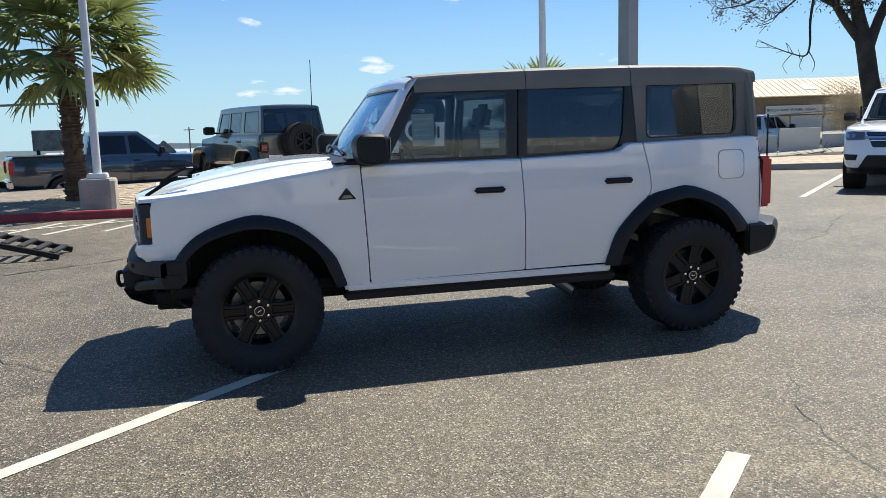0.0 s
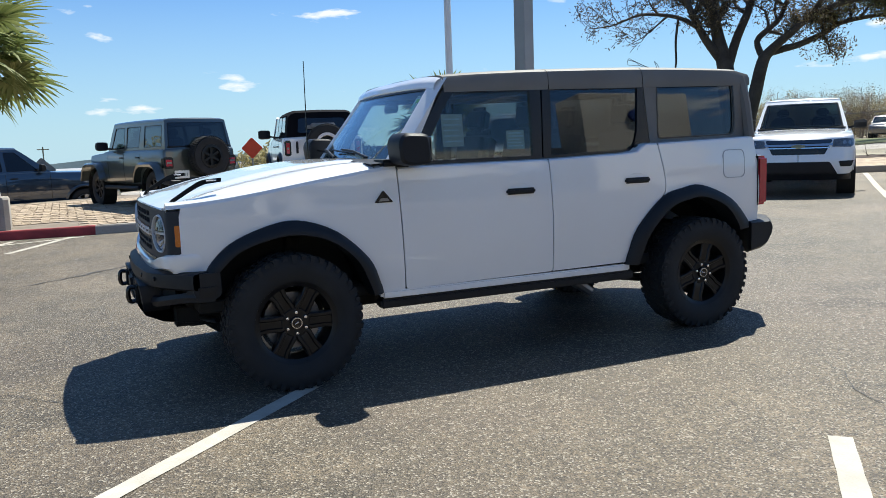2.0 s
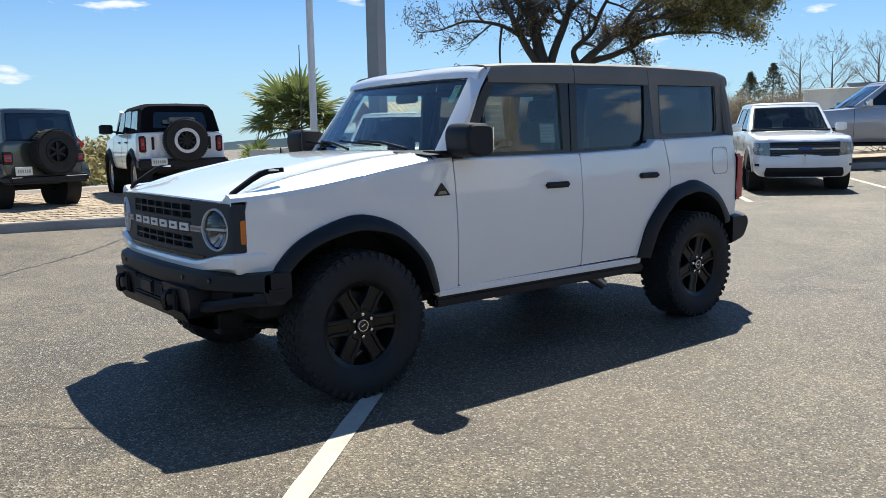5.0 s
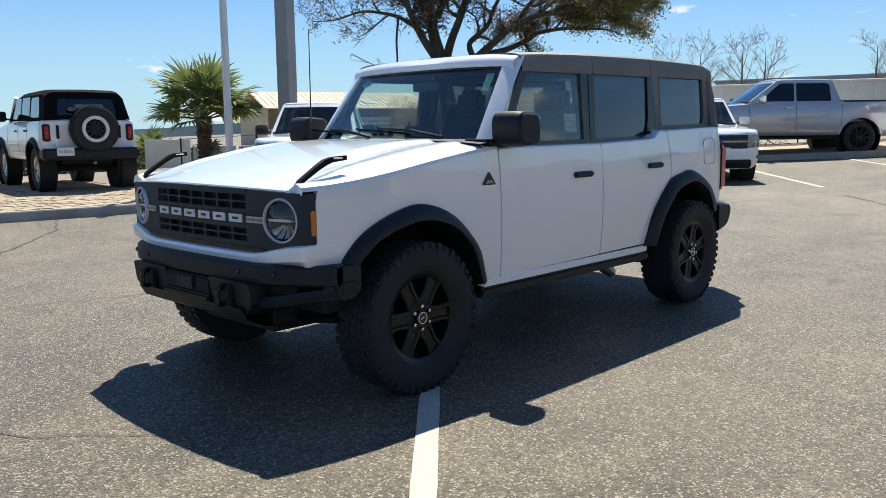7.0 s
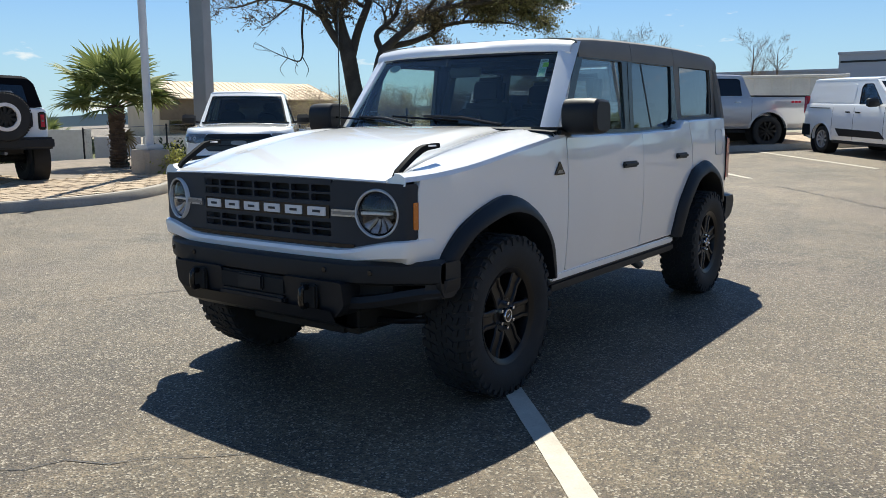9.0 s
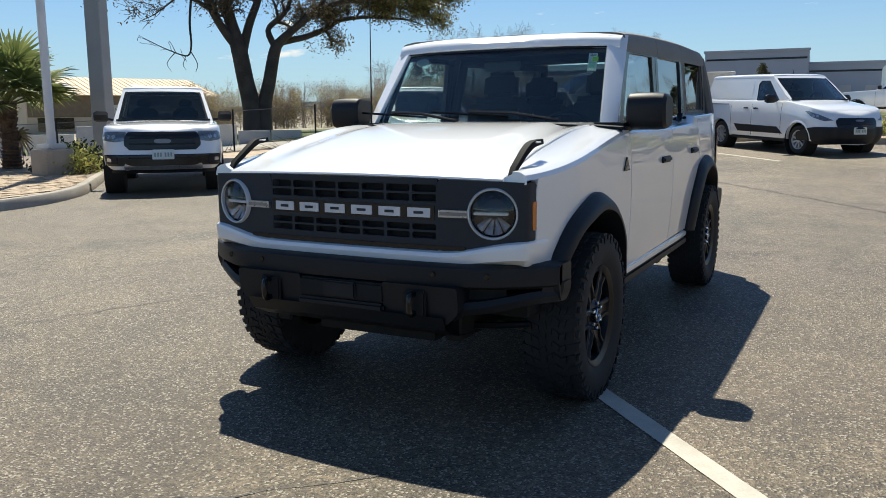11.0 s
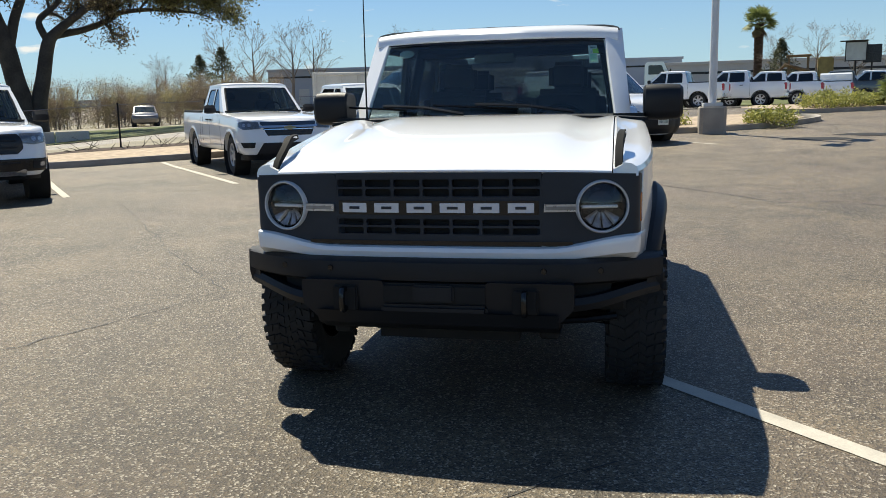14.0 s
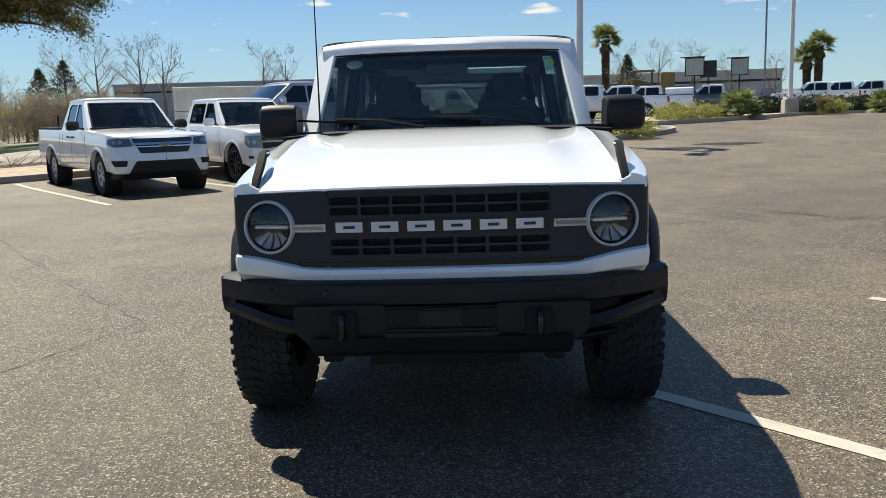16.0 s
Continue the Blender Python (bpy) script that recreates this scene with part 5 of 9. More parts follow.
def paved():
    """Tan pavers in a running bond; the nearest are parts of their own, the rest one mesh."""
    island = thing("paver_field", "tan concrete pavers in running bond on the display island", "paving", kind="structure")
    rnd = random.Random(5)
    me = meshed("paver", paver(0.30, 0.20, 0.04), PAVER, 20)
    rest, near = [], 0
    for r in range(44):
        for c in range(46):
            x = -3.6 + 0.31 * c + (0.155 if r % 2 else 0)
            y = 8.72 + 0.21 * r
            e = edge_y(x)
            if y < e + 0.34 or x > 7.2 or y > 17.5 or (x > 5.2 and y > e + 3.0) or (x < -0.9 and y < e + 1.3):
                continue
            m = Matrix.Translation((x, y, pad_z(x, y, e) + rnd.uniform(-0.003, 0.004))) @ Euler((rnd.gauss(0, 0.01), rnd.gauss(0, 0.01), rnd.gauss(0, 0.012))).to_matrix().to_4x4()
            if near < 300 and 1.5 < x < 5.4 and y < e + 4.2:
                near += 1
                part("paver", me, None, island, at=m)
            else:
                rest.append(m)
    verts, faces = [], []
    w, d, h = 0.15, 0.10, 0.04
    for m in rest:
        n = len(verts)
        verts += [m @ Vector(q) for q in ((-w, -d, -h), (w, -d, -h), (w, d, -h), (-w, d, -h), (-w + 0.006, -d + 0.006, 0), (w - 0.006, -d + 0.006, 0), (w - 0.006, d - 0.006, 0), (-w + 0.006, d - 0.006, 0))]
        faces += [(n + 4, n + 5, n + 6, n + 7), (n, n + 1, n + 5, n + 4), (n + 1, n + 2, n + 6, n + 5), (n + 2, n + 3, n + 7, n + 6), (n + 3, n, n + 4, n + 7)]
    ms = bpy.data.meshes.new("pavers")
    ms.from_pydata(verts, [], faces)
    ms.materials.append(PAVER)
    tagged(part("pavers", ms, None, island), kind="stuff")


def stall_kerb_u(v):
    return KERB - 0.05 * max(0.0, v - 1.0)


kl = [tuple(U * stall_kerb_u(v) + V * v) for v in np.linspace(-3.1, 14.2, 40)]
kerb("kerb_stalls", kl, 0.16, 0.15, CONCRETE, "weathered concrete kerb behind the stalls")


def band(name, u0, u1, v0, v1, lift, material, label, category, n=24, nu=4):
    rows = []
    for v in np.linspace(v0, v1, n):
        row = []
        for k in range(nu + 1):
            a = u0 + stall_kerb_u(v) - KERB if u0 < KERB + 1 else u0
            u = a + (u1 - a) * k / nu
            p = U * u + V * v
            row.append((p.x, p.y, ground_z(p.x, p.y) + lift))
        rows.append(row)
    return tagged(part(name, grid(rows), material, degrees=60), label, category, kind="structure")


band("dirt_strip", KERB + 0.12, KERB + 2.9, -6.0, 14.2, 0.13, PAVER, "tan dirt strip behind the kerb", "verge")
band("mulch_strip", KERB + 2.9, KERB + 3.9, -6.0, 14.2, 0.14, MULCH, "dark mulch along the fence", "verge")
band("verge_near", KERB + 3.9, KERB + 7.0, -14.0, 20, 0.11, DRY_GRASS, "pale dry verge by the road", "verge")
band("road", KERB + 7.0, KERB + 12.5, -60.0, 60, 0.05, CONCRETE, "pale worn road past the lot", "road", 50)
band("grass_verge", KERB + 12.5, KERB + 22.0, -60.0, 60, 0.08, GRASS, "mown green verge beyond the road", "grass", 50)
band("far_field", KERB + 22.0, KERB + 60.0, -80.0, 40, 0.06, DRY_GRASS, "pale dry field in the distance", "field", 50)
# islands with planting on the far side of the lot
kerb("kerb_island", spline([tuple(U * u + V * v) for u, v in ((16.2, 14.6), (14.6, 14.9), (13.7, 15.7), (13.35, 17.2), (13.25, 19.0), (13.6, 21.3), (14.6, 22.3), (16.0, 21.8))], 5)[::-1], 0.16, 0.15, CONCRETE, "concrete kerb of a planted island")
kerb("kerb_planting", spline([(29.4, -6.6), (28.5, -7.4), (29.2, -9.0), (30.3, -10.8), (33.6, -15.0), (40.8, -21.8), (60, -40)], 6)[::-1], 0.16, 0.15, CONCRETE, "concrete kerb of the planting strip")
rows = []
for u, v, u2 in ((16.2, 14.7, 16.4), (14.6, 15.1, 16.6), (13.8, 16.0, 16.8), (13.5, 18.0, 16.9), (13.5, 19.5, 16.9), (13.8, 21.2, 16.5), (15.0, 22.1, 16.0)):
    row = []
    for t in np.linspace(0, 1, 4):
        p = U * (u + (u2 - u) * t) + V * v
        row.append((p.x, p.y, ground_z(p.x, p.y) + 0.14))
    rows.append(row)
tagged(part("planted_island", grid(rows), PAVER, degrees=60), "tan earth of the planted island", "island", kind="structure")
rows = []
for (x, y), w in (((29.4, -6.7), 2.0), ((28.8, -7.5), 3.2), ((29.5, -9.1), 4.5), ((30.6, -10.9), 5.0), ((33.9, -15.0), 5.5), ((41.0, -21.7), 6), ((60, -39.8), 7)):
    rows.append([(x + w * t * 0.8, y + w * t * 0.6, ground_z(x + w * t * 0.8, y + w * t * 0.6) + 0.14) for t in (0, 0.4, 1.0)])
tagged(part("planting_strip", grid(rows), PAVER, degrees=60), "tan earth of the planting strip", "planting bed", kind="structure")

# ---- other cars ----
def plain_wheel_meshes(R, width, rim, spokes, rim_mat, key):
    h = width / 2
    tyre = lathe([(rim, h * 0.8), (rim + 0.03, h * 0.95), ((R + rim) / 2, h), (R - 0.03, h * 0.95), (R - 0.005, h * 0.75), (R, 0), (R - 0.005, -h * 0.75), (R - 0.03, -h * 0.95), ((R + rim) / 2, -h), (rim + 0.03, -h * 0.95), (rim, -h * 0.8)], 32)
    bm = lathe([(rim, h * 0.7), (rim - 0.03, 0.0), (rim - 0.02, -h * 0.7), (rim - 0.004, -h * 0.8), (rim + 0.006, -h * 0.84), (rim + 0.004, -h * 0.7)], 28)
    f0 = -h * 0.66
    for k in range(spokes):
        a = math.pi / 2 + k * 2 * math.pi / spokes
        ca, sa = math.cos(a), math.sin(a)
        w = 2.2 / spokes * rim * 0.55
        rows = []
        for r, half, y in ((0.03, w * 0.5, f0), (rim * 0.5, w * 0.75, f0 - 0.008), (rim - 0.01, w, f0 - 0.012)):
            rows.append([(r * ca - t * sa, yy, r * sa + t * ca) for t, yy in ((-half, y + 0.035), (-half, y), (half, y), (half, y + 0.035))])
        bm = merge(bm, grid(rows))
    bm = merge(bm, lathe([(0.0, f0 - 0.012), (0.05, f0 - 0.008), (0.06, f0 + 0.02)], 16))
    dark = lathe([(0.0, 0.0), (rim - 0.02, 0.0)], 20)
    return meshed("wheel", bm, rim_mat), meshed("tyre", tyre, RUBBER), meshed("brake", dark, DARK)


def carved(bm, cutter):
    """The body with the cutter's volume taken out of it."""
    a, b = (new("tmp", meshed("tmp", q, DARK)) for q in (bm, cutter))
    cut = a.modifiers.new("cut", "BOOLEAN")
    cut.object, cut.operation, cut.solver = b, "DIFFERENCE", "EXACT"
    me = bpy.data.meshes.new_from_object(a.evaluated_get(bpy.context.evaluated_depsgraph_get()))
    out = bmesh.new()
    out.from_mesh(me)
    for o in (a, b):
        bpy.data.objects.remove(o)
    return out


def holed(outline, holes, place, depth, step=0.2):
    """A sheet with openings: closed outlines in (a, b), laid by place(a, b)."""
    bm = bmesh.new()
    for line in [outline] + list(holes):
        vs = [bm.verts.new((q[0], q[1], 0)) for q in line]
        for i in range(len(vs)):
            bm.edges.new((vs[i - 1], vs[i]))
    bmesh.ops.triangle_fill(bm, use_beauty=True, use_dissolve=False, edges=bm.edges[:], normal=(0, 0, 1))
    a0, a1 = min(q[0] for q in outline), max(q[0] for q in outline)
    b0, b1 = min(q[1] for q in outline), max(q[1] for q in outline)
    for lo, hi, no in ((a0, a1, (1, 0, 0)), (b0, b1, (0, 1, 0))):
        n = int((hi - lo) / step)
        for k in range(1, n + 1):
            c = lo + (hi - lo) * k / (n + 1)
            bmesh.ops.bisect_plane(bm, geom=bm.verts[:] + bm.edges[:] + bm.faces[:], plane_co=(c, 0, 0) if no[0] else (0, c, 0), plane_no=no)
    for v in bm.verts:
        v.co = Vector(place(v.co.x, v.co.y))
    r = bmesh.ops.extrude_face_region(bm, geom=bm.faces[:])
    bmesh.ops.translate(bm, verts=[g for g in r["geom"] if isinstance(g, bmesh.types.BMVert)], vec=depth)
    return bm


def shrunk(line, k):
    """An outline drawn in by k on all sides, roughly."""
    c = Vector((sum(q[0] for q in line) / len(line), sum(q[1] for q in line) / len(line)))
    out = []
    for q in line:
        d = Vector(q) - c
        out.append(tuple(c + Vector((math.copysign(max(0.0, abs(d.x) - k), d.x), math.copysign(max(0.0, abs(d.y) - k), d.y)))))
    return out


class Hull:
    """The lower body of a parked car that faces -x, its front axle over the origin, and its surfaces as functions."""

    def __init__(self, wb, nose, tail, hw, R, sill, top, flat=0.74, corner=0.42, bow=0.05, nosez=0.32, tailz=0.40, prof=((0.3, 0.0), (0.55, -0.03), (0.75, 0.0), (1.1, 0.07)), crown=0.03, rflat=0.92, rcorner=0.14, pinch=0.0):
        self.wb, self.nose, self.end, self.hw, self.R, self.sill = wb, nose, wb + tail, hw, R, sill
        self.top, self.flat, self.corner, self.bow, self.nosez, self.tailz, self.prof, self.crown, self.pinch = top, flat, corner, bow, nosez, tailz, prof, crown, pinch
        self.rflat, self.rcorner = rflat, rcorner
        f = flat * hw
        path = [(-nose + bow * (y / f) ** 2, y) for y in np.linspace(0.012, f, 7)]
        for a in np.linspace(0, math.pi / 2, 10)[1:]:
            path.append((-nose + bow + (corner - bow) * (1 - math.cos(a)) ** 1.1, f + (hw - f) * math.sin(a) ** 0.9))
        r = rflat * hw
        back = [(self.end - rcorner * (1 - math.sin(a)), r + (hw - r) * math.cos(a)) for a in np.linspace(0, math.pi / 2, 5)] + [(self.end + 0.015, y) for y in (r * 0.6, 0.012)]
        mid = [(x, hw) for x in np.linspace(path[-1][0], back[0][0], 26)[1:-1]]
        self.path = path + mid + back
        d = [0.0]
        for p, q in zip(self.path, self.path[1:]):
            d.append(d[-1] + math.dist(p, q))
        self.q = d

    def ztop(self, x):
        return float(np.interp(x, [p[0] for p in self.top], [p[1] for p in self.top]))

    def zbot(self, x):
        return float(np.interp(x, [-self.nose, -self.nose + 0.35, self.end - 0.35, self.end], [self.nosez, self.sill, self.sill, self.tailz]))

    def inset(self, x, z):
        zt, zb = self.ztop(x), self.zbot(x)
        zs = [zb, zb + 0.06, zb + 0.35 * (zt - zb), zt - 0.20, zt - 0.17, zt - 0.05, zt - 0.012, zt]
        v = float(np.interp(z, zs, [0.07, 0.022, 0.0, 0.004, 0.012, 0.02, 0.036, 0.075]))
        return v + self.pinch * max(0.0, 0.5 - abs(z - 0.7))

    def push(self, x, z):
        """How far the nose leans at a height."""
        fade = 1 - smooth01(-self.nose, -self.nose + 0.6, x)
        return fade * float(np.interp(z, [p[0] for p in self.prof], [p[1] for p in self.prof]))

    def half(self, x, z):
        w = float(np.interp(x, [p[0] for p in self.path], [p[1] for p in self.path]))
        return w - self.inset(x, z) * min(1.0, w / 0.4)

    def front(self, q, z, off=0.0):
        """A place on the skin, by the way along the plan's outline from the middle of the nose, and the height."""
        s, q = (1 if q >= 0 else -1), abs(q)
        x, y = float(np.interp(q, self.q, [p[0] for p in self.path])), float(np.interp(q, self.q, [p[1] for p in self.path]))
        x2, y2 = float(np.interp(q + 0.02, self.q, [p[0] for p in self.path])), float(np.interp(q + 0.02, self.q, [p[1] for p in self.path]))
        n = Vector((-(y2 - y), x2 - x)).normalized()
        y -= self.inset(x, z) * min(1.0, y / 0.4) * (1 if q > self.flat * self.hw else q / (self.flat * self.hw))
        return (x + self.push(x, z) + n.x * off, s * (y + n.y * off), z)

    def mesh(self, arch_r):
        rows = []
        for x, w in self.path:
            zt, zb = self.ztop(x), self.zbot(x)
            half = []
            for z in (zb, zb + 0.06, zb + 0.2 * (zt - zb), zb + 0.35 * (zt - zb), zb + 0.55 * (zt - zb), zt - 0.20, zt - 0.17, zt - 0.05, zt - 0.012, zt):
                half.append((x + self.push(x, z), max(0.004, w - self.inset(x, z) * min(1.0, w / 0.4)), z))
            wt = half[-1][1]
            half += [(x + self.push(x, zt), wt * 0.6, zt + self.crown * 0.55 * min(1, w)), (x + self.push(x, zt), wt * 0.2, zt + self.crown * min(1, w))]
            rows.append(half + [(a, -b, c) for a, b, c in half[::-1]])
        bm = grid(rows, True, True)
        cut = bmesh.new()
        for x in (0.0, self.wb):
            for s in (-1, 1):
                c = lathe([(0.0, -0.22), (arch_r, -0.22), (arch_r, 0.22), (0.0, 0.22)], 28)
                bmesh.ops.remove_doubles(c, verts=c.verts[:], dist=0.0005)
                cut = merge(cut, moved(c, pose(x, s * (self.hw - 0.06), self.R)))
        return carved(bm, cut)


def parked_car(name, label, kind, at, hull, green, windows, paintm, rims, face=(), rear=None, handles=(), seams=(), mirror=None, group="", flares=None, tyre=0.25, arch_gap=0.075,
               lean=0.30, handle_mat=None, mirror_mat=None, side_glass=None, screen=None, bow=0.09, inside=True, roof_mat=None, bed=None):
    """green: x of the windscreen's foot and head and of the rear window's head and foot, the belt's height at front and rear, the roof's height.
    face: (name, outline along the nose, material, proud, mirrored)."""
    car = thing(name, label, kind, at, group)
    R, hw, wb = hull.R, hull.hw, hull.wb
    part("body", hull.mesh(R + arch_gap), paintm, car, degrees=38)
    wm = plain_wheel_meshes(R, tyre, R * rims[2], rims[0], rims[1], name)
    for x in (0.0, wb):
        for s in (-1, 1):
            w = part("wheel", wm[0], None, car, "", pose(x, s * (hw - tyre / 2 - 0.02), R, 0, 17 * x + 9 * s, 0 if s < 0 else 180))
            part("tyre", wm[1], None, w)
            part("brake", wm[2], None, w)
            lip = []
            for k in range(19):
                low = math.asin(max(-0.9, min(0.9, (hull.sill - R + 0.02) / (R + arch_gap))))
                a = math.pi - low - (math.pi - 2 * low) * k / 18
                row = []
                for r, o in ((R + arch_gap - 0.012, -0.06), (R + arch_gap - 0.012, 0.012 if not flares else 0.05), (R + arch_gap + 0.02, 0.014 if not flares else 0.055), (R + arch_gap + (0.05 if not flares else 0.085), 0.001)):
                    px, pz = x + r * math.cos(a), R + r * math.sin(a)
                    row.append((px, s * (hull.half(px, max(pz, hull.zbot(px) + 0.05)) + o), pz))
                lip.append(row)
            part("arch_lip", grid(lip), flares or paintm, car)
            part("arch_liner", moved(lathe([(R + arch_gap - 0.005, -0.16), (R + arch_gap - 0.005, 0.14), (0.1, 0.14)], 24), pose(x, s * (hw - 0.14), R, 0, 0, 0 if s < 0 else 180)), DARK, car)
    part("underside", box(-0.3, wb + 0.4, -hw * 0.55, hw * 0.55, hull.sill - 0.08, hull.sill + 0.1, 0.02, 1), DARK, car)
    part("axle", tube([(wb, -hw + 0.3, R), (wb, hw - 0.3, R)], 0.06, 8), DARK, car)
    for nm, line, m, off, both in face:
        for s in ((1, -1) if both else (1,)):
            depth = (0.03, -s * 0.02, 0) if both else (0.04, 0, 0)
            ln = [(s * q, z) for q, z in line]
            pc = part(nm, panel(rounded(ln, 0.018, 3), lambda a, b: hull.front(a, b, off), depth, 0.05), m, car)
            if nm == "headlight":
                inner = shrunk(ln, 0.03)
                part("lens", panel(rounded(shrunk(ln, 0.006), 0.015, 3), lambda a, b: hull.front(a, b, off + 0.012), (0.004, 0, 0), 0.05), GLASS_LAMP, pc)
                c = Vector((sum(q[0] for q in ln) / len(ln), sum(q[1] for q in ln) / len(ln)))
                for dq in (-0.055, 0.045):
                    e = [(c.x + dq * s + 0.034 * math.cos(t), c.y + 0.034 * math.sin(t)) for t in np.linspace(0, 2 * math.pi, 13)[:-1]]
                    part("reflector", panel(e, lambda a, b: hull.front(a, b, off + 0.004), (0.012, 0, 0), 0.2), RIM_SILVER, pc)
    if rear:
        rear(car, None, hull.nose, hull.end, hw)
    side_glass, screen = side_glass or GLASS_DARK, screen or GLASS_CAB
    if green:
        xa, xb, xc, xd, zf, zr, roof = green
        g0 = hw - 0.062

        def gw(x, z):
            zb = zf + (zr - zf) * min(1, max(0, (x - xa) / (xd - xa)))
            return g0 - lean * max(0.0, z - zb) - 0.02 * max(0, 1 - (x - xa) / 0.8)
        eave = roof - 0.075
        side = [(xa, zf - 0.02), (xa + 0.03, zf + 0.03), (xb, eave - 0.012), (xb + 0.10, eave), (xc - 0.06, eave), (xc, eave - 0.03), (xd, zr - 0.02)]
        top_part = None
        for s in (-1, 1):
            holes = [rounded(ln, 0.03, 2) for ln in windows]
            fr = holed(side, holes, lambda a, b: (a, -gw(a, b), b), (0, 0.04, 0))
            f = part("cab_side", fr if s < 0 else flipped(fr), paintm, car)
            for ln in windows:
                rim_ = ring(rounded(ln, 0.03, 2), rounded(shrunk(ln, 0.016), 0.025, 2), lambda a, b: (a, -gw(a, b) - 0.002, b), (0, 0.016, 0))
                wf = part("window_frame", rim_ if s < 0 else flipped(rim_), TRIM, car)
                gl = panel(rounded(shrunk(ln, 0.013), 0.025, 2), lambda a, b: (a, -gw(a, b) + 0.008, b), (0, 0.004, 0), 0.3)
                pane("glass", gl if s < 0 else flipped(gl), side_glass, wf)
        for x0, z0, x1, z1, mat, nm, sg in ((xa, zf, xb, eave + 0.02, screen, "windscreen", -1), (xd, zr, xc, eave + 0.02, side_glass, "rear_screen", 1)):
            def lay(y, t, off=0.0):
                x, z = x0 + (x1 - x0) * t, z0 + (z1 - z0) * t
                w = gw(x1 if t > 0.5 else x, z) - 0.004
                return (x + sg * (bow if sg < 0 else 0.03) * (1 - y * y) + sg * off, y * w, z + 0.012 * (1 - y * y) + off * 0.6)
            edge_in = [(-0.915, 0.03), (0.915, 0.03), (0.93, 0.92), (-0.93, 0.92)]
            fr = holed([(-1, -0.04), (1, -0.04), (1, 1), (-1, 1)], [rounded(edge_in, 0.03, 2)], lay, (0.02 * -sg, 0, -0.02), 0.25)
            f = part("screen_surround", fr, paintm, car)
            rim_ = ring(rounded(edge_in, 0.03, 2), rounded([(a * 0.965, 0.5 + (b - 0.5) * 0.93) for a, b in edge_in], 0.03, 2), lambda a, b: lay(a, b, 0.004), (0.012 * -sg, 0, -0.008))
            part("screen_seal", rim_, TRIM, f)
            pane(nm, panel(rounded([(a * 0.985, 0.5 + (b - 0.5) * 0.97) for a, b in edge_in], 0.03, 2), lambda a, b: lay(a, b, 0.001), (0.004 * -sg, 0, -0.003), 0.25), mat, car)
        rows = []
        for x in np.linspace(xb + 0.06, xc - 0.05, 9):
            t = (x - xb - 0.06) / (xc - xb - 0.11)
            rise = roof - 0.018 * (1 - math.sin(math.pi * min(1, 0.15 + 0.8 * t)))
            e = gw(x, eave) + 0.004
            half = [(e, eave), (e - 0.008, eave + (rise - eave) * 0.5), (e - 0.035, rise - 0.014), (e - 0.09, rise), (e - 0.3, rise + 0.012), (0.0, rise + 0.016)]
            full = [(-a, b) for a, b in half] + [(a, b) for a, b in half[-2::-1]]
            rows.append([(x - (bow * (1 - t) ** 6 - 0.03 * t ** 6) * (1 - (y / e) ** 2), y, z) for y, z in full])
        for end, dx in ((0, -0.055), (-1, 0.05)):
            row = [(x + dx, y, min(z, eave + 0.016)) for x, y, z in rows[end]]
            mid = [(x + dx * 0.72, y, (z + min(z, eave + 0.016)) / 2 + 0.008) for x, y, z in rows[end]]
            rows = [row, mid] + rows if end == 0 else rows + [mid, row]
        part("roof", sheet(rows, (0, 0, -0.02)), roof_mat or paintm, car)
        part("roof_lining", sheet([[(x, y * (gw(x, eave) - 0.05), eave - 0.012) for y in (-1, 0, 1)] for x in (xb, (xb + xc) / 2, xc - 0.03)], (0, 0, -0.01)), SEAT, car)
        if inside:
            # dark sheet added over the closed body in place of the dim cabin below
            part("cabin_floor", panel([(xa - 0.02, -0.97), (xd + 0.02, -0.97), (xd + 0.02, 0.97), (xa - 0.02, 0.97)], lambda a, b: (a, b * (gw(a, zf) - 0.03), zf + (zr - zf) * (a - xa) / (xd - xa) + 0.055), (0, 0, -0.03), 0.6), DARK, car)
            part("dashboard", box(xa + 0.12, xa + 0.50, -hw + 0.2, hw - 0.2, zf - 0.05, zf + 0.085, 0.03, 2), SEAT, car)
            wheel_ring = tube([(0.0, 0.18 * math.cos(a), 0.18 * math.sin(a)) for a in np.linspace(0, 2 * math.pi, 19)], 0.016, 6)
            part("steering_wheel", moved(wheel_ring, pose(xa + 0.62, -0.38, zf + 0.06, 0, -25, 0)), DARK, car)
            for x in ([xb + 0.55, xc - 0.35] if xc - xb > 1.0 else [xb + 0.55]):
                for y in (-0.38, 0.38):
                    st = part("seat", moved(box(-0.06, 0.06, -0.23, 0.23, -0.1, 0.26, 0.05, 2), pose(x, y, zf, 0, 12, 0)), SEAT, car)
                    part("head_rest", moved(box(-0.05, 0.05, -0.12, 0.12, 0.27, 0.44, 0.04, 2), pose(x, y, zf, 0, 12, 0)), SEAT, st)
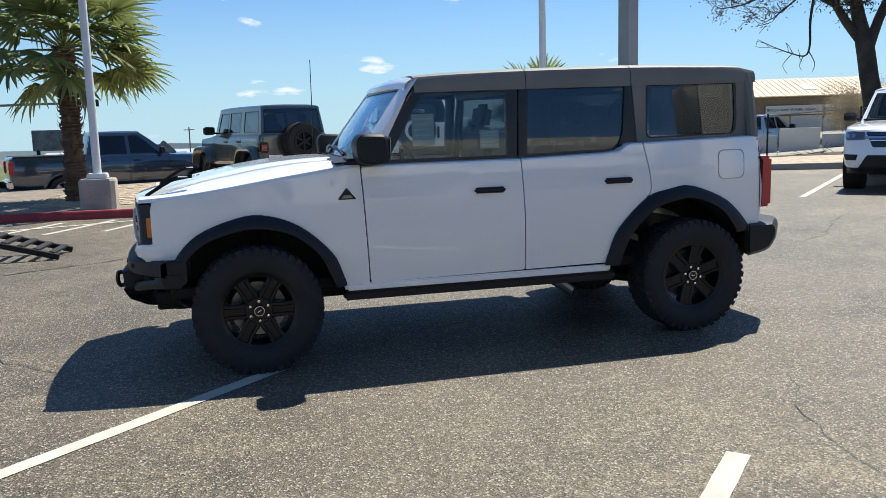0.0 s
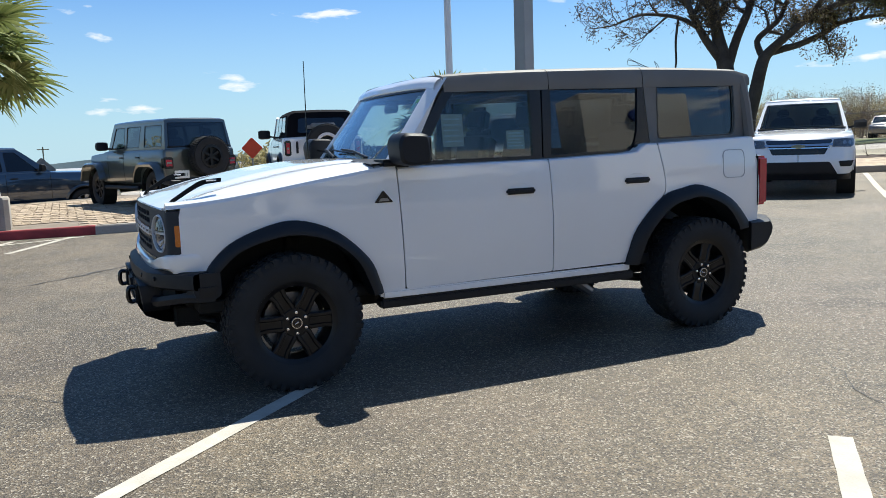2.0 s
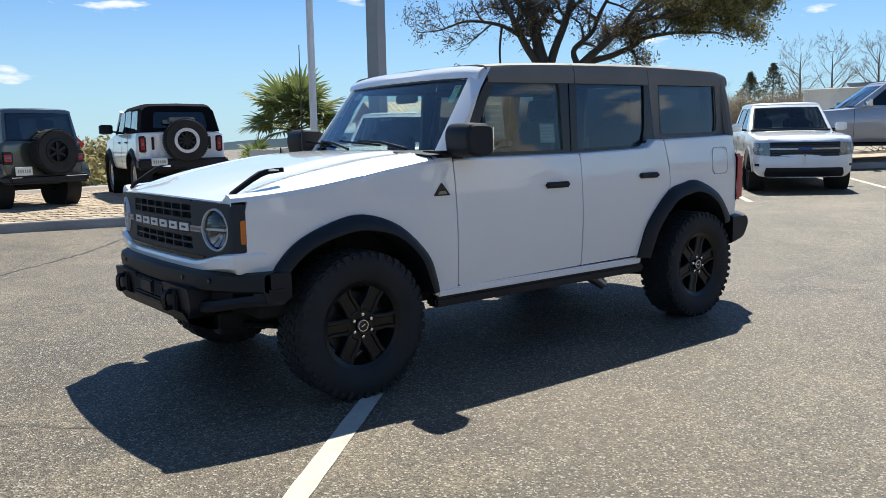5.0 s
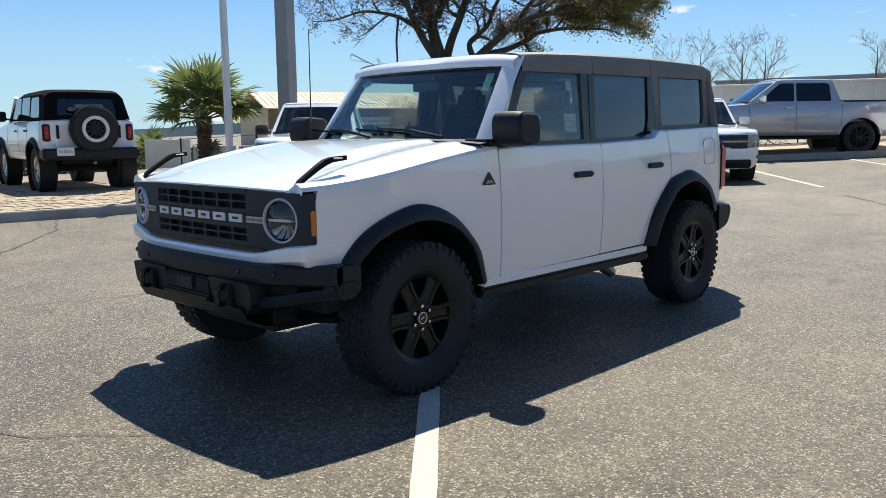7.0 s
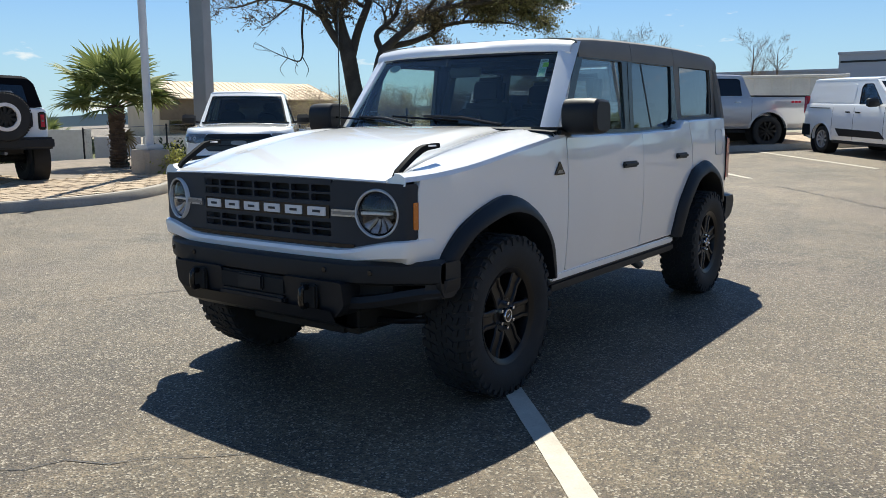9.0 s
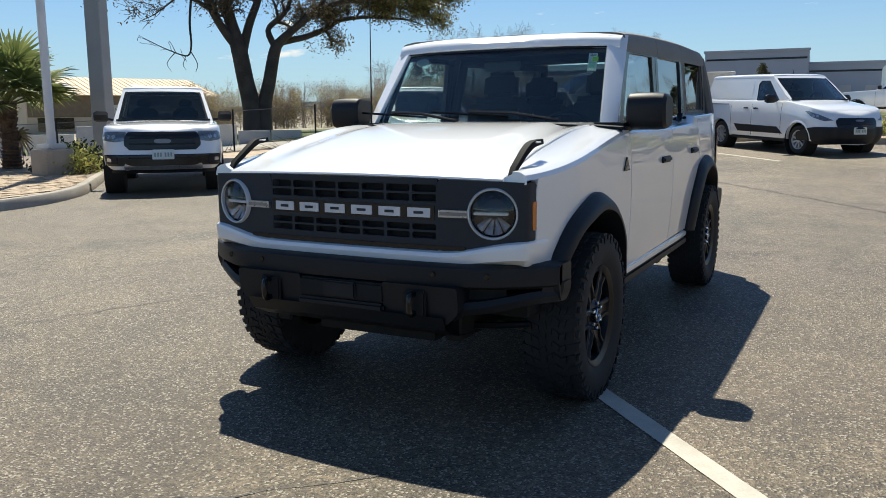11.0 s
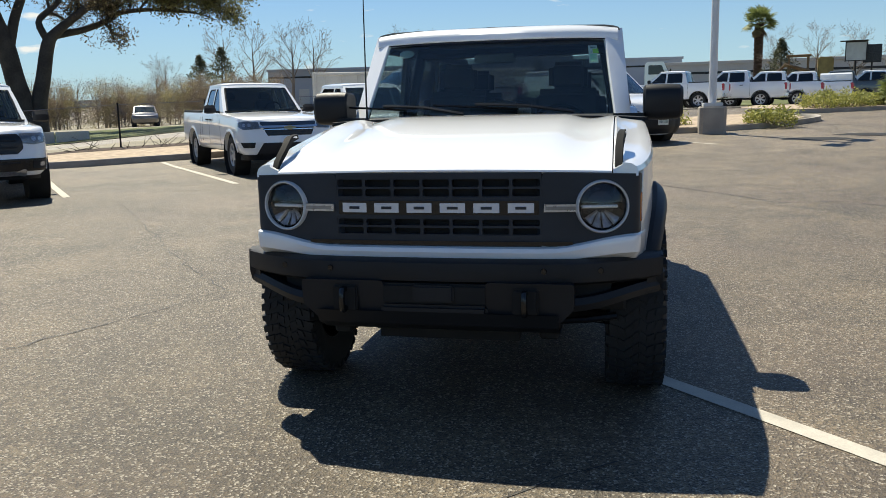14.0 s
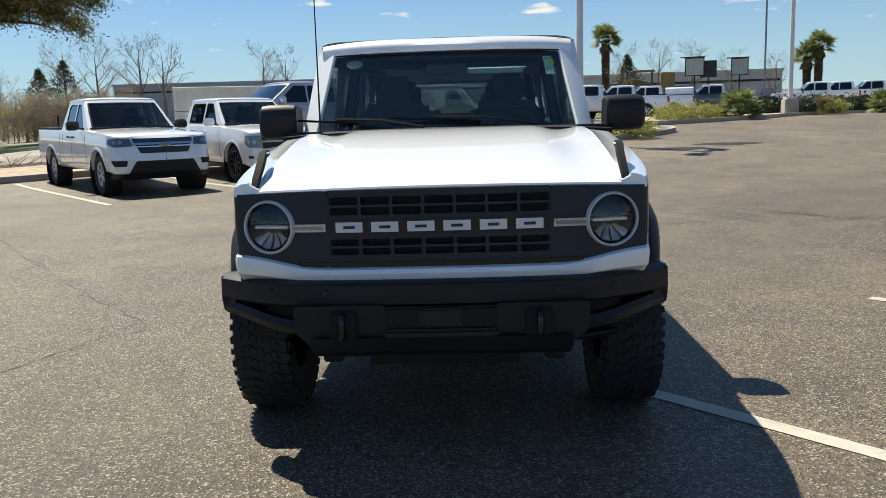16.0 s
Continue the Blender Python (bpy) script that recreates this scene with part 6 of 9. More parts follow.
    for s in (-1, 1):
        if mirror:
            mx, mz, size = mirror
            ya = hull.half(mx, hull.ztop(mx) - 0.1) + 0.03
            rows = [[(mx + dx * k, s * (ya + o), mz + dz * k) for dx, dz in ((-0.06, -0.05), (-0.075, 0.04), (-0.03, 0.10), (0.05, 0.095), (0.055, -0.06), (0.0, -0.075))] for o, k in ((0.0, 0.62 * size), (0.03, 0.82 * size), (0.15 * size, 0.86 * size), (0.19 * size, 0.66 * size))]
            m = part("door_mirror", grid(rows, True, True), mirror_mat or BLACK_PLASTIC, car)
            part("mirror_arm", tube([(mx + 0.02, s * (ya - 0.10), mz - 0.05), (mx, s * (ya + 0.03), mz - 0.03)], 0.022, 6), BLACK_PLASTIC, m)
        for hx, hz in handles:
            y = s * (hull.half(hx, hz) + 0.016)
            part("door_handle", box(hx, hx + 0.18, y - 0.014, y + 0.014, hz - 0.016, hz + 0.016, 0.009, 2), handle_mat or BLACK_PLASTIC, car)
        for dx, lo, hi in seams:
            part("door_seam", panel([(dx, hi), (dx + 0.009, hi), (dx + 0.009, lo), (dx, lo)], lambda a, b, s=s: (a, s * (hull.half(a, b) + 0.0022), b), (0, -s * 0.004, 0), 0.08), TRIM, car)
    if bed:
        x0, x1 = bed
        # dark sheet on the closed hull, coloured as the shaded inside of the bed
        part("bed_liner", panel([(x0, -0.90), (x1, -0.90), (x1, 0.90), (x0, 0.90)], lambda a, b: (a, b * (hw - 0.09), hull.ztop(a) + hull.crown + 0.006), (0, 0, -0.004), 0.6), DARK, car)
        for s in (-1, 1):
            part("bed_rail", box(x0 - 0.02, x1 + 0.05, s * (hw - 0.09) - 0.05, s * (hw - 0.09) + 0.05, hull.ztop(x1) - 0.01, hull.ztop(x1) + 0.035, 0.012, 2), BLACK_PLASTIC, car)
    return car


def on_front(car, hull, z, label="white number plate with plain bars", y=0.0, off=0.03):
    p = part("number_plate", panel(rounded([(y - 0.155, z - 0.078), (y + 0.155, z - 0.078), (y + 0.155, z + 0.078), (y - 0.155, z + 0.078)], 0.012, 2), lambda a, b: hull.front(a, b, off), (0.012, 0, 0), 0.4), PAPER, car, label)
    for k in range(6):
        c = y - 0.11 + 0.044 * k
        part("plate_bar", panel([(c - 0.013, z - 0.035), (c + 0.013, z - 0.035), (c + 0.013, z + 0.03), (c - 0.013, z + 0.03)], lambda a, b: hull.front(a, b, off + 0.003), (0.002, 0, 0), 0.4), PAPER_INK, p)


def tail_end(lamps, plate_z=None, bumper=None, spare=None, recess=None):
    def make(car, half, nose, tail, hw):
        for y0, y1, z0, z1, m in lamps:
            for s in (-1, 1):
                a, b = sorted((s * y0, s * y1))
                lamp = part("tail_lamp", box(tail - 0.12, tail + 0.035, a, b, z0, z1, 0.02, 2), m, car, "red tail lamp in a dark frame")
                if y1 - y0 > 0.11:
                    part("lens_core", box(tail + 0.03, tail + 0.042, a + 0.035, b - 0.035, z0 + 0.05, z1 - 0.05, 0.004, 1), RED_LENS, lamp)
                    part("reverse_light", box(tail + 0.036, tail + 0.045, a + 0.05, b - 0.05, (z0 + z1) / 2 - 0.02, (z0 + z1) / 2 + 0.02, 0.003, 1), LAMP_DIM, lamp)
        if bumper:
            y, z0, z1, d, m = bumper
            part("rear_bumper", box(tail - 0.15, tail + d, -y, y, z0, z1, 0.04, 3), m, car)
        if plate_z:
            y, z = plate_z
            d = (bumper[3] if bumper else 0.05) + 0.003
            p = part("number_plate", box(tail + d - 0.01, tail + d + 0.008, y - 0.155, y + 0.155, z - 0.078, z + 0.078, 0.004, 1), PAPER, car, "white number plate with plain bars")
            for k in range(6):
                part("plate_bar", box(tail + d + 0.008, tail + d + 0.010, y - 0.12 + 0.042 * k, y - 0.094 + 0.042 * k, z - 0.03, z + 0.03), PAPER_INK, p)
        if spare:
            y, z, R, rim, m, k = spare
            at = pose(tail + 0.20, y, z, 0, 0, 90)
            t = part("spare_wheel", moved(plain_spare(R, rim), at), RUBBER, car, "spare wheel on the tailgate")
            tagged(part("tread", moved(spare_tread(R), at), RUBBER, t), kind="stuff")
            part("spare_rim", moved(lathe([(rim + 0.004, -0.112), (rim, -0.124), (rim * 0.78, -0.128), (rim * 0.74, -0.09)], 28), at), m, t)
            part("spare_hub", moved(spoke_disc(rim * 0.80, k), at), RIM_BLACK, t)
    return make


def plain_spare(R, rim):
    h = 0.13
    return lathe([(0.0, h * 0.5), (R * 0.9, h), (R - 0.01, h * 0.7), (R - 0.01, -h * 0.7), (R - 0.03, -h * 0.95), ((R + rim) / 2, -h), (rim, -h * 0.86), (rim - 0.01, -h * 0.3), (0.0, -h * 0.3)], 40)


def spare_tread(R):
    bm, h = bmesh.new(), 0.13
    for k in range(52):
        for s in (-1, 1):
            bm = merge(bm, moved(box(-0.016, 0.016, s * h * 0.48 - 0.055, s * h * 0.48 + 0.055, R - 0.014, R + 0.004), Matrix.Rotation(2 * math.pi * (k + 0.25 * s) / 52, 4, "Y")))
    return bm


def spoke_disc(r, spokes):
    bm = lathe([(0.0, -0.105), (0.05, -0.105), (0.06, -0.06)], 16)
    for k in range(spokes):
        bm = merge(bm, moved(box(-0.03, 0.03, -0.10, -0.05, 0.03, r, 0.008, 1), Matrix.Rotation(2 * math.pi * k / spokes, 4, "Y")))
    return bm


def in_stall(u, v, lift=0.0, turn=0.0):
    p = stall(u, v, lift)
    slope = math.atan(ground_z(p.x + 1.5) - ground_z(p.x - 1.5)) / 3 if p.x > 9 else 0
    return Matrix.Translation(p) @ Matrix.Rotation(STALL + radians(turn), 4, "Z") @ Matrix.Rotation(-slope * 0.7, 4, "Y")


def place_at(x, y, angle, lift=0.0):
    return Matrix.Translation((x, y, ground_z(x, y) + lift)) @ Matrix.Rotation(angle, 4, "Z")


GOLD = surface("gold badge", (0.42, 0.34, 0.18), 0.35, 0.5)
BADGE_BLUE = surface("blue badge", (0.02, 0.06, 0.25), 0.3)
HUB_GREY = surface("silver painted steel wheel", (0.42, 0.42, 0.43), 0.4, 0.5, vary=0.15)


def white_extended_pickup():
    h = Hull(3.258, 0.92, 1.15, 0.925, 0.375, 0.42, [(-0.92, 0.995), (-0.86, 1.045), (-0.70, 1.085), (-0.2, 1.125), (0.60, 1.155), (0.75, 1.165), (2.50, 1.165), (2.56, 1.175), (4.36, 1.175), (4.42, 1.15)],
             flat=0.66, corner=0.40, bow=0.07, nosez=0.30, tailz=0.50, prof=((0.30, 0.05), (0.42, -0.02), (0.62, -0.035), (0.74, 0.0), (0.90, 0.02), (1.05, 0.10)))
    f = [("grille", [(-0.53, 0.955), (-0.42, 0.755), (0.42, 0.755), (0.53, 0.955), (0.56, 1.015), (-0.56, 1.015)], TRIM, 0.004, False),
         ("grille_top", [(-0.54, 0.955), (0.54, 0.955), (0.56, 1.008), (-0.56, 1.008)], NAVY, 0.010, False),
         ("grille_bar", [(-0.56, 0.905), (0.56, 0.905), (0.575, 0.945), (-0.575, 0.945)], CHROME, 0.020, False),
         ("grille_bar", [(-0.51, 0.865), (0.51, 0.865), (0.515, 0.882), (-0.515, 0.882)], CHROME, 0.016, False),
         ("badge", [(-0.10, 0.880), (-0.03, 0.880), (-0.03, 0.865), (0.03, 0.865), (0.03, 0.880), (0.10, 0.880), (0.10, 0.925), (0.03, 0.925), (0.03, 0.94), (-0.03, 0.94), (-0.03, 0.925), (-0.10, 0.925)], GOLD, 0.03, False),
         ("headlight", [(0.555, 0.885), (0.86, 0.870), (1.04, 0.925), (1.03, 1.005), (0.80, 1.03), (0.59, 1.012)], LAMP_DIM, 0.006, True),
         ("fog_pocket", [(0.68, 0.535), (0.90, 0.535), (0.96, 0.635), (0.66, 0.635)], BLACK_PLASTIC, 0.008, True),
         ("lower_intake", [(-0.66, 0.405), (0.66, 0.405), (0.50, 0.625), (-0.50, 0.625)], BLACK_PLASTIC, 0.008, False),
         ("air_dam", [(-1.08, 0.30), (1.08, 0.30), (1.04, 0.405), (-1.04, 0.405)], BLACK_PLASTIC, 0.012, False)]
    return parked_car("pickup_truck", "white extended-cab pickup with a chrome-barred dark grille", "pickup truck", in_stall(12.56, 3.24, 0.0, -1.3), h, (0.74, 1.38, 2.34, 2.52, 1.155, 1.165, 1.775),
        [[(1.04, 1.20), (1.62, 1.20), (1.64, 1.655), (1.46, 1.655)], [(1.70, 1.20), (2.24, 1.20), (2.22, 1.60), (2.14, 1.655), (1.72, 1.655)]], WHITE, (6, HUB_GREY, 0.58), f,
        tail_end([(0.76, 0.89, 0.80, 1.10, RED_LENS)], bumper=(0.88, 0.50, 0.66, 0.10, CHROME)), ((1.44, 1.03), (1.76, 1.03)), ((0.74, 0.5, 1.13), (1.66, 0.5, 1.13), (2.30, 0.56, 1.13), (2.52, 0.45, 1.17)), (0.98, 1.235, 1.15), "parked pickups", bed=(2.62, 4.30))


def white_crew_pickup():
    h = Hull(3.22, 0.92, 1.20, 0.935, 0.385, 0.44, [(-0.92, 1.015), (-0.87, 1.06), (-0.70, 1.095), (-0.2, 1.125), (0.55, 1.15), (0.72, 1.165), (2.90, 1.165), (2.96, 1.18), (4.36, 1.18), (4.42, 1.15)],
             flat=0.62, corner=0.46, bow=0.07, nosez=0.36, tailz=0.50, prof=((0.34, 0.04), (0.46, -0.035), (0.64, -0.035), (0.72, 0.0), (0.95, 0.02), (1.07, 0.11)))
    f = [("grille", [(-0.50, 0.715), (0.50, 0.715), (0.585, 0.79), (0.585, 0.93), (0.53, 1.005), (-0.53, 1.005), (-0.585, 0.93), (-0.585, 0.79)], TRIM, 0.012, False),
         ("grille_bar", [(-0.50, 0.80), (0.50, 0.80), (0.50, 0.825), (-0.50, 0.825)], BLACK_PLASTIC, 0.022, False),
         ("grille_bar", [(-0.50, 0.895), (0.50, 0.895), (0.50, 0.92), (-0.50, 0.92)], BLACK_PLASTIC, 0.022, False),
         ("badge", [(-0.12, 0.84), (-0.07, 0.822), (0.07, 0.822), (0.12, 0.84), (0.12, 0.875), (0.07, 0.893), (-0.07, 0.893), (-0.12, 0.875)], STEEL, 0.032, False),
         ("headlight", [(0.575, 0.865), (0.72, 0.845), (0.99, 0.875), (1.03, 0.965), (0.93, 1.015), (0.57, 1.01)], LAMP_DIM, 0.010, True),
         ("lower_bumper", [(-0.99, 0.465), (0.99, 0.465), (0.99, 0.645), (-0.99, 0.645)], TRIM, 0.008, False),
         ("bumper_stripe", [(-0.52, 0.575), (0.52, 0.575), (0.52, 0.600), (-0.52, 0.600)], BLACK_PLASTIC, 0.016, False),
         ("fog_surround", [(0.70, 0.50), (0.95, 0.50), (0.95, 0.62), (0.70, 0.62)], BLACK_PLASTIC, 0.016, True),
         ("fog_light", [(0.80, 0.53), (0.89, 0.53), (0.89, 0.59), (0.80, 0.59)], LAMP_IN, 0.022, True),
         ("skid_plate", [(-0.64, 0.385), (-0.50, 0.405), (0.50, 0.405), (0.64, 0.385), (0.60, 0.50), (0.46, 0.46), (-0.46, 0.46), (-0.60, 0.50)], RIM_SILVER, 0.020, False),
         ("air_dam", [(-0.90, 0.345), (0.90, 0.345), (0.90, 0.40), (-0.90, 0.40)], BLACK_PLASTIC, 0.010, False)]
    car = parked_car("pickup_truck", "white crew-cab pickup with a black honeycomb grille", "pickup truck", in_stall(10.88, -2.03, 0.0, 2.6), h, (0.70, 1.34, 2.72, 2.90, 1.155, 1.165, 1.80),
        [[(1.00, 1.20), (1.72, 1.20), (1.74, 1.68), (1.42, 1.68)], [(1.80, 1.20), (2.60, 1.20), (2.58, 1.62), (2.50, 1.68), (1.82, 1.68)]], WHITE, (6, RIM_SILVER, 0.6), f,
        tail_end([(0.76, 0.89, 0.80, 1.10, RED_LENS)], bumper=(0.88, 0.50, 0.66, 0.10, CHROME)), ((1.52, 1.04), (2.42, 1.04)), ((0.72, 0.5, 1.13), (1.76, 0.5, 1.13), (2.88, 0.45, 1.17)), (0.96, 1.245, 1.25), "parked pickups", bed=(3.02, 4.30))
    on_front(car, h, 0.645)


def white_compact_pickup():
    h = Hull(3.076, 0.88, 1.10, 0.90, 0.37, 0.36, [(-0.88, 0.975), (-0.83, 1.02), (-0.6, 1.055), (0.0, 1.09), (0.50, 1.105), (0.62, 1.12), (2.80, 1.13), (2.86, 1.135), (4.12, 1.135), (4.18, 1.11)],
             flat=0.74, corner=0.34, bow=0.05, nosez=0.28, tailz=0.45, prof=((0.28, 0.04), (0.42, -0.02), (0.60, -0.03), (0.70, 0.0), (0.95, 0.02), (1.03, 0.08)))
    f = [("grille", [(-0.62, 0.69), (0.62, 0.69), (0.64, 0.955), (-0.64, 0.955)], TRIM, 0.004, False),
         ("grille_bar", [(-0.62, 0.815), (0.62, 0.815), (0.62, 0.845), (-0.62, 0.845)], RIM_SILVER, 0.018, False),
         ("grille_bar", [(-0.60, 0.74), (0.60, 0.74), (0.60, 0.76), (-0.60, 0.76)], BLACK_PLASTIC, 0.012, False),
         ("grille_bar", [(-0.60, 0.895), (0.60, 0.895), (0.60, 0.915), (-0.60, 0.915)], BLACK_PLASTIC, 0.012, False),
         ("badge", [(-0.11, 0.80), (0.11, 0.80), (0.11, 0.865), (-0.11, 0.865)], BADGE_BLUE, 0.026, False),
         ("headlight", [(0.60, 0.70), (0.90, 0.72), (1.00, 0.80), (1.00, 0.945), (0.63, 0.95)], LAMP_DIM, 0.008, True),
         ("fog_pocket", [(0.80, 0.50), (0.92, 0.50), (0.92, 0.55), (0.80, 0.55)], BLACK_PLASTIC, 0.006, True),
         ("lower_intake", [(-0.74, 0.30), (0.74, 0.30), (0.68, 0.475), (-0.68, 0.475)], BLACK_PLASTIC, 0.008, False)]
    return parked_car("pickup_truck", "white compact crew-cab pickup with a barred black grille", "pickup truck", in_stall(12.75, 5.95, 0.0, -2.5), h, (0.62, 1.26, 2.62, 2.80, 1.115, 1.125, 1.71),
        [[(0.94, 1.165), (1.64, 1.165), (1.66, 1.60), (1.34, 1.60)], [(1.72, 1.165), (2.50, 1.165), (2.50, 1.54), (2.42, 1.60), (1.74, 1.60)]], WHITE, (10, RIM_BLACK, 0.70), f,
        tail_end([(0.72, 0.86, 0.76, 1.06, RED_LENS)]), ((1.42, 1.01), (2.30, 1.01)), ((0.66, 0.42, 1.10), (1.68, 0.42, 1.10), (2.58, 0.5, 1.10)), (0.86, 1.20, 1.1), "parked pickups", handle_mat=WHITE, mirror_mat=WHITE, bed=(2.92, 4.08))


def silver_pickup():
    h = Hull(3.683, 0.95, 1.25, 1.0, 0.43, 0.50, [(-0.95, 1.12), (-0.88, 1.19), (-0.6, 1.24), (0.0, 1.28), (0.62, 1.31), (0.76, 1.34), (3.16, 1.36), (3.20, 1.365), (4.88, 1.365), (4.94, 1.33)],
             flat=0.78, corner=0.34, nosez=0.45, tailz=0.58)
    f = [("grille", [(-0.62, 0.80), (0.62, 0.80), (0.66, 1.13), (-0.66, 1.13)], TRIM, 0.006, False), ("grille_bar", [(-0.66, 0.94), (0.66, 0.94), (0.66, 0.99), (-0.66, 0.99)], CHROME, 0.02, False),
         ("headlight", [(0.68, 0.84), (1.06, 0.86), (1.06, 1.10), (0.68, 1.12)], LAMP_DIM, 0.01, True), ("front_bumper", [(-1.10, 0.50), (1.10, 0.50), (1.10, 0.74), (-1.10, 0.74)], CHROME, 0.03, False)]
    car = parked_car("pickup_truck", "silver crew-cab pickup with black wheels on the upper verge", "pickup truck", Matrix.Translation((18.53, 6.46, ground_z(18.53, 6.46) + 0.13)) @ Matrix.Rotation(radians(-47.5), 4, "Z"), h, (0.76, 1.55, 2.98, 3.18, 1.33, 1.36, 1.97),
        [[(1.06, 1.385), (1.96, 1.385), (1.98, 1.85), (1.62, 1.85)], [(2.02, 1.385), (2.92, 1.385), (2.90, 1.80), (2.82, 1.85), (2.04, 1.85)]], SILVER, (10, RIM_BLACK, 0.64), f,
        tail_end([(0.84, 0.985, 0.94, 1.28, RED_LENS)], bumper=(0.95, 0.55, 0.74, 0.14, CHROME)), ((1.74, 1.22), (2.68, 1.22)), ((2.0, 0.55, 1.32), (3.18, 0.50, 1.36), (0.78, 0.6, 1.3)), (1.06, 1.43, 1.35), side_glass=GLASS_BLACK, handle_mat=CHROME, mirror_mat=CHROME, bed=(3.26, 4.82), arch_gap=0.10)
    for s in (-1, 1):
        part("step_bar", box(0.6, 3.05, s * 0.93 - 0.05, s * 0.93 + 0.05, 0.40, 0.46, 0.02, 2), BLACK_PLASTIC, car)
        for k in range(3):
            part("bed_badge", panel([(4.32 + 0.10 * k, 1.20), (4.40 + 0.10 * k, 1.20), (4.40 + 0.10 * k, 1.25), (4.32 + 0.10 * k, 1.25)], lambda a, b, s=s: (a, s * (h.half(a, b) + 0.004), b), (0, -s * 0.004, 0), 0.3), RED_LENS, car, "plain dull red badge bar")


def compact_van():
    h = Hull(3.06, 0.90, 0.86, 0.915, 0.33, 0.30, [(-0.90, 0.90), (-0.86, 0.965), (-0.72, 1.02), (-0.3, 1.10), (0.15, 1.16), (0.45, 1.21), (3.86, 1.21), (3.92, 1.19)],
             flat=0.58, corner=0.55, bow=0.11, nosez=0.24, tailz=0.36, prof=((0.24, 0.06), (0.42, -0.03), (0.60, -0.03), (0.72, 0.0), (0.88, 0.06), (1.0, 0.16)), rflat=0.9, rcorner=0.10)
    f = [("lower_bumper", [(-1.55, 0.26), (1.55, 0.26), (1.55, 0.50), (1.25, 0.60), (0.95, 0.645), (-0.95, 0.645), (-1.25, 0.60), (-1.55, 0.50)], BLACK_PLASTIC, 0.012, False),
         ("grille", [(-0.40, 0.60), (0.40, 0.60), (0.52, 0.66), (0.54, 0.78), (0.47, 0.845), (-0.47, 0.845), (-0.54, 0.78), (-0.52, 0.66)], TRIM, 0.022, False),
         ("grille_bar", [(-0.46, 0.70), (0.46, 0.70), (0.46, 0.715), (-0.46, 0.715)], BLACK_PLASTIC, 0.030, False),
         ("badge", [(-0.10, 0.775), (-0.05, 0.765), (0.05, 0.765), (0.10, 0.775), (0.10, 0.80), (0.05, 0.812), (-0.05, 0.812), (-0.10, 0.80)], STEEL, 0.034, False),
         ("headlight", [(0.60, 0.790), (0.80, 0.775), (1.10, 0.865), (1.33, 0.985), (1.22, 0.99), (0.92, 0.925)], LAMP_DIM, 0.010, True)]
    van = parked_car("delivery_van", "white compact delivery van with black lower trim", "van", in_stall(12.48, 12.72, 0.0, 0.6), h, (0.42, 1.22, 3.72, 3.88, 1.20, 1.21, 1.845),
        [[(0.80, 1.215), (1.66, 1.205), (1.70, 1.60), (1.62, 1.69), (1.30, 1.69)]], WHITE, (9, HUB_GREY, 0.66), f,
        tail_end([(0.80, 0.90, 0.95, 1.40, RED_LENS)]), ((1.50, 1.02), (1.90, 1.02)), ((0.62, 0.40, 1.15), (1.76, 0.36, 1.18), (2.62, 0.40, 1.18)), (0.86, 1.24, 1.35), lean=0.17, tyre=0.215, bow=0.14)
    on_front(van, h, 0.56)
    for s in (-1, 1):
        part("side_moulding", panel([(0.55, 0.44), (2.30, 0.44), (2.45, 0.62), (0.75, 0.60)], lambda a, b, s=s: (a, s * (h.half(a, b) + 0.012), b), (0, -s * 0.03, 0), 0.3), BLACK_PLASTIC, van)
        part("corner_moulding", box(3.52, 3.95, s * 0.86 - 0.07, s * 0.86 + 0.07, 0.36, 0.74, 0.05, 3), BLACK_PLASTIC, van)
        part("slide_rail", box(2.75, 3.62, s * 0.905 - 0.012, s * 0.905 + 0.012, 1.095, 1.115, 0.004, 1), TRIM, van)
        part("sill_strip", box(0.45, 2.62, s * 0.86 - 0.03, s * 0.86 + 0.03, 0.26, 0.33, 0.02, 2), BLACK_PLASTIC, van)
        part("side_pressing", panel(rounded([(1.88, 1.25), (3.45, 1.25), (3.40, 1.66), (1.88, 1.68)], 0.07, 4), lambda a, b, s=s: (a, s * (0.853 - 0.17 * (b - 1.205) + 0.006), b), (0, -s * 0.02, 0), 0.4), WHITE, van)
    part("roof_aerial", tube([(1.45, 0, 1.85), (1.50, 0, 1.97)], [0.012, 0.005], 6), TRIM, van)


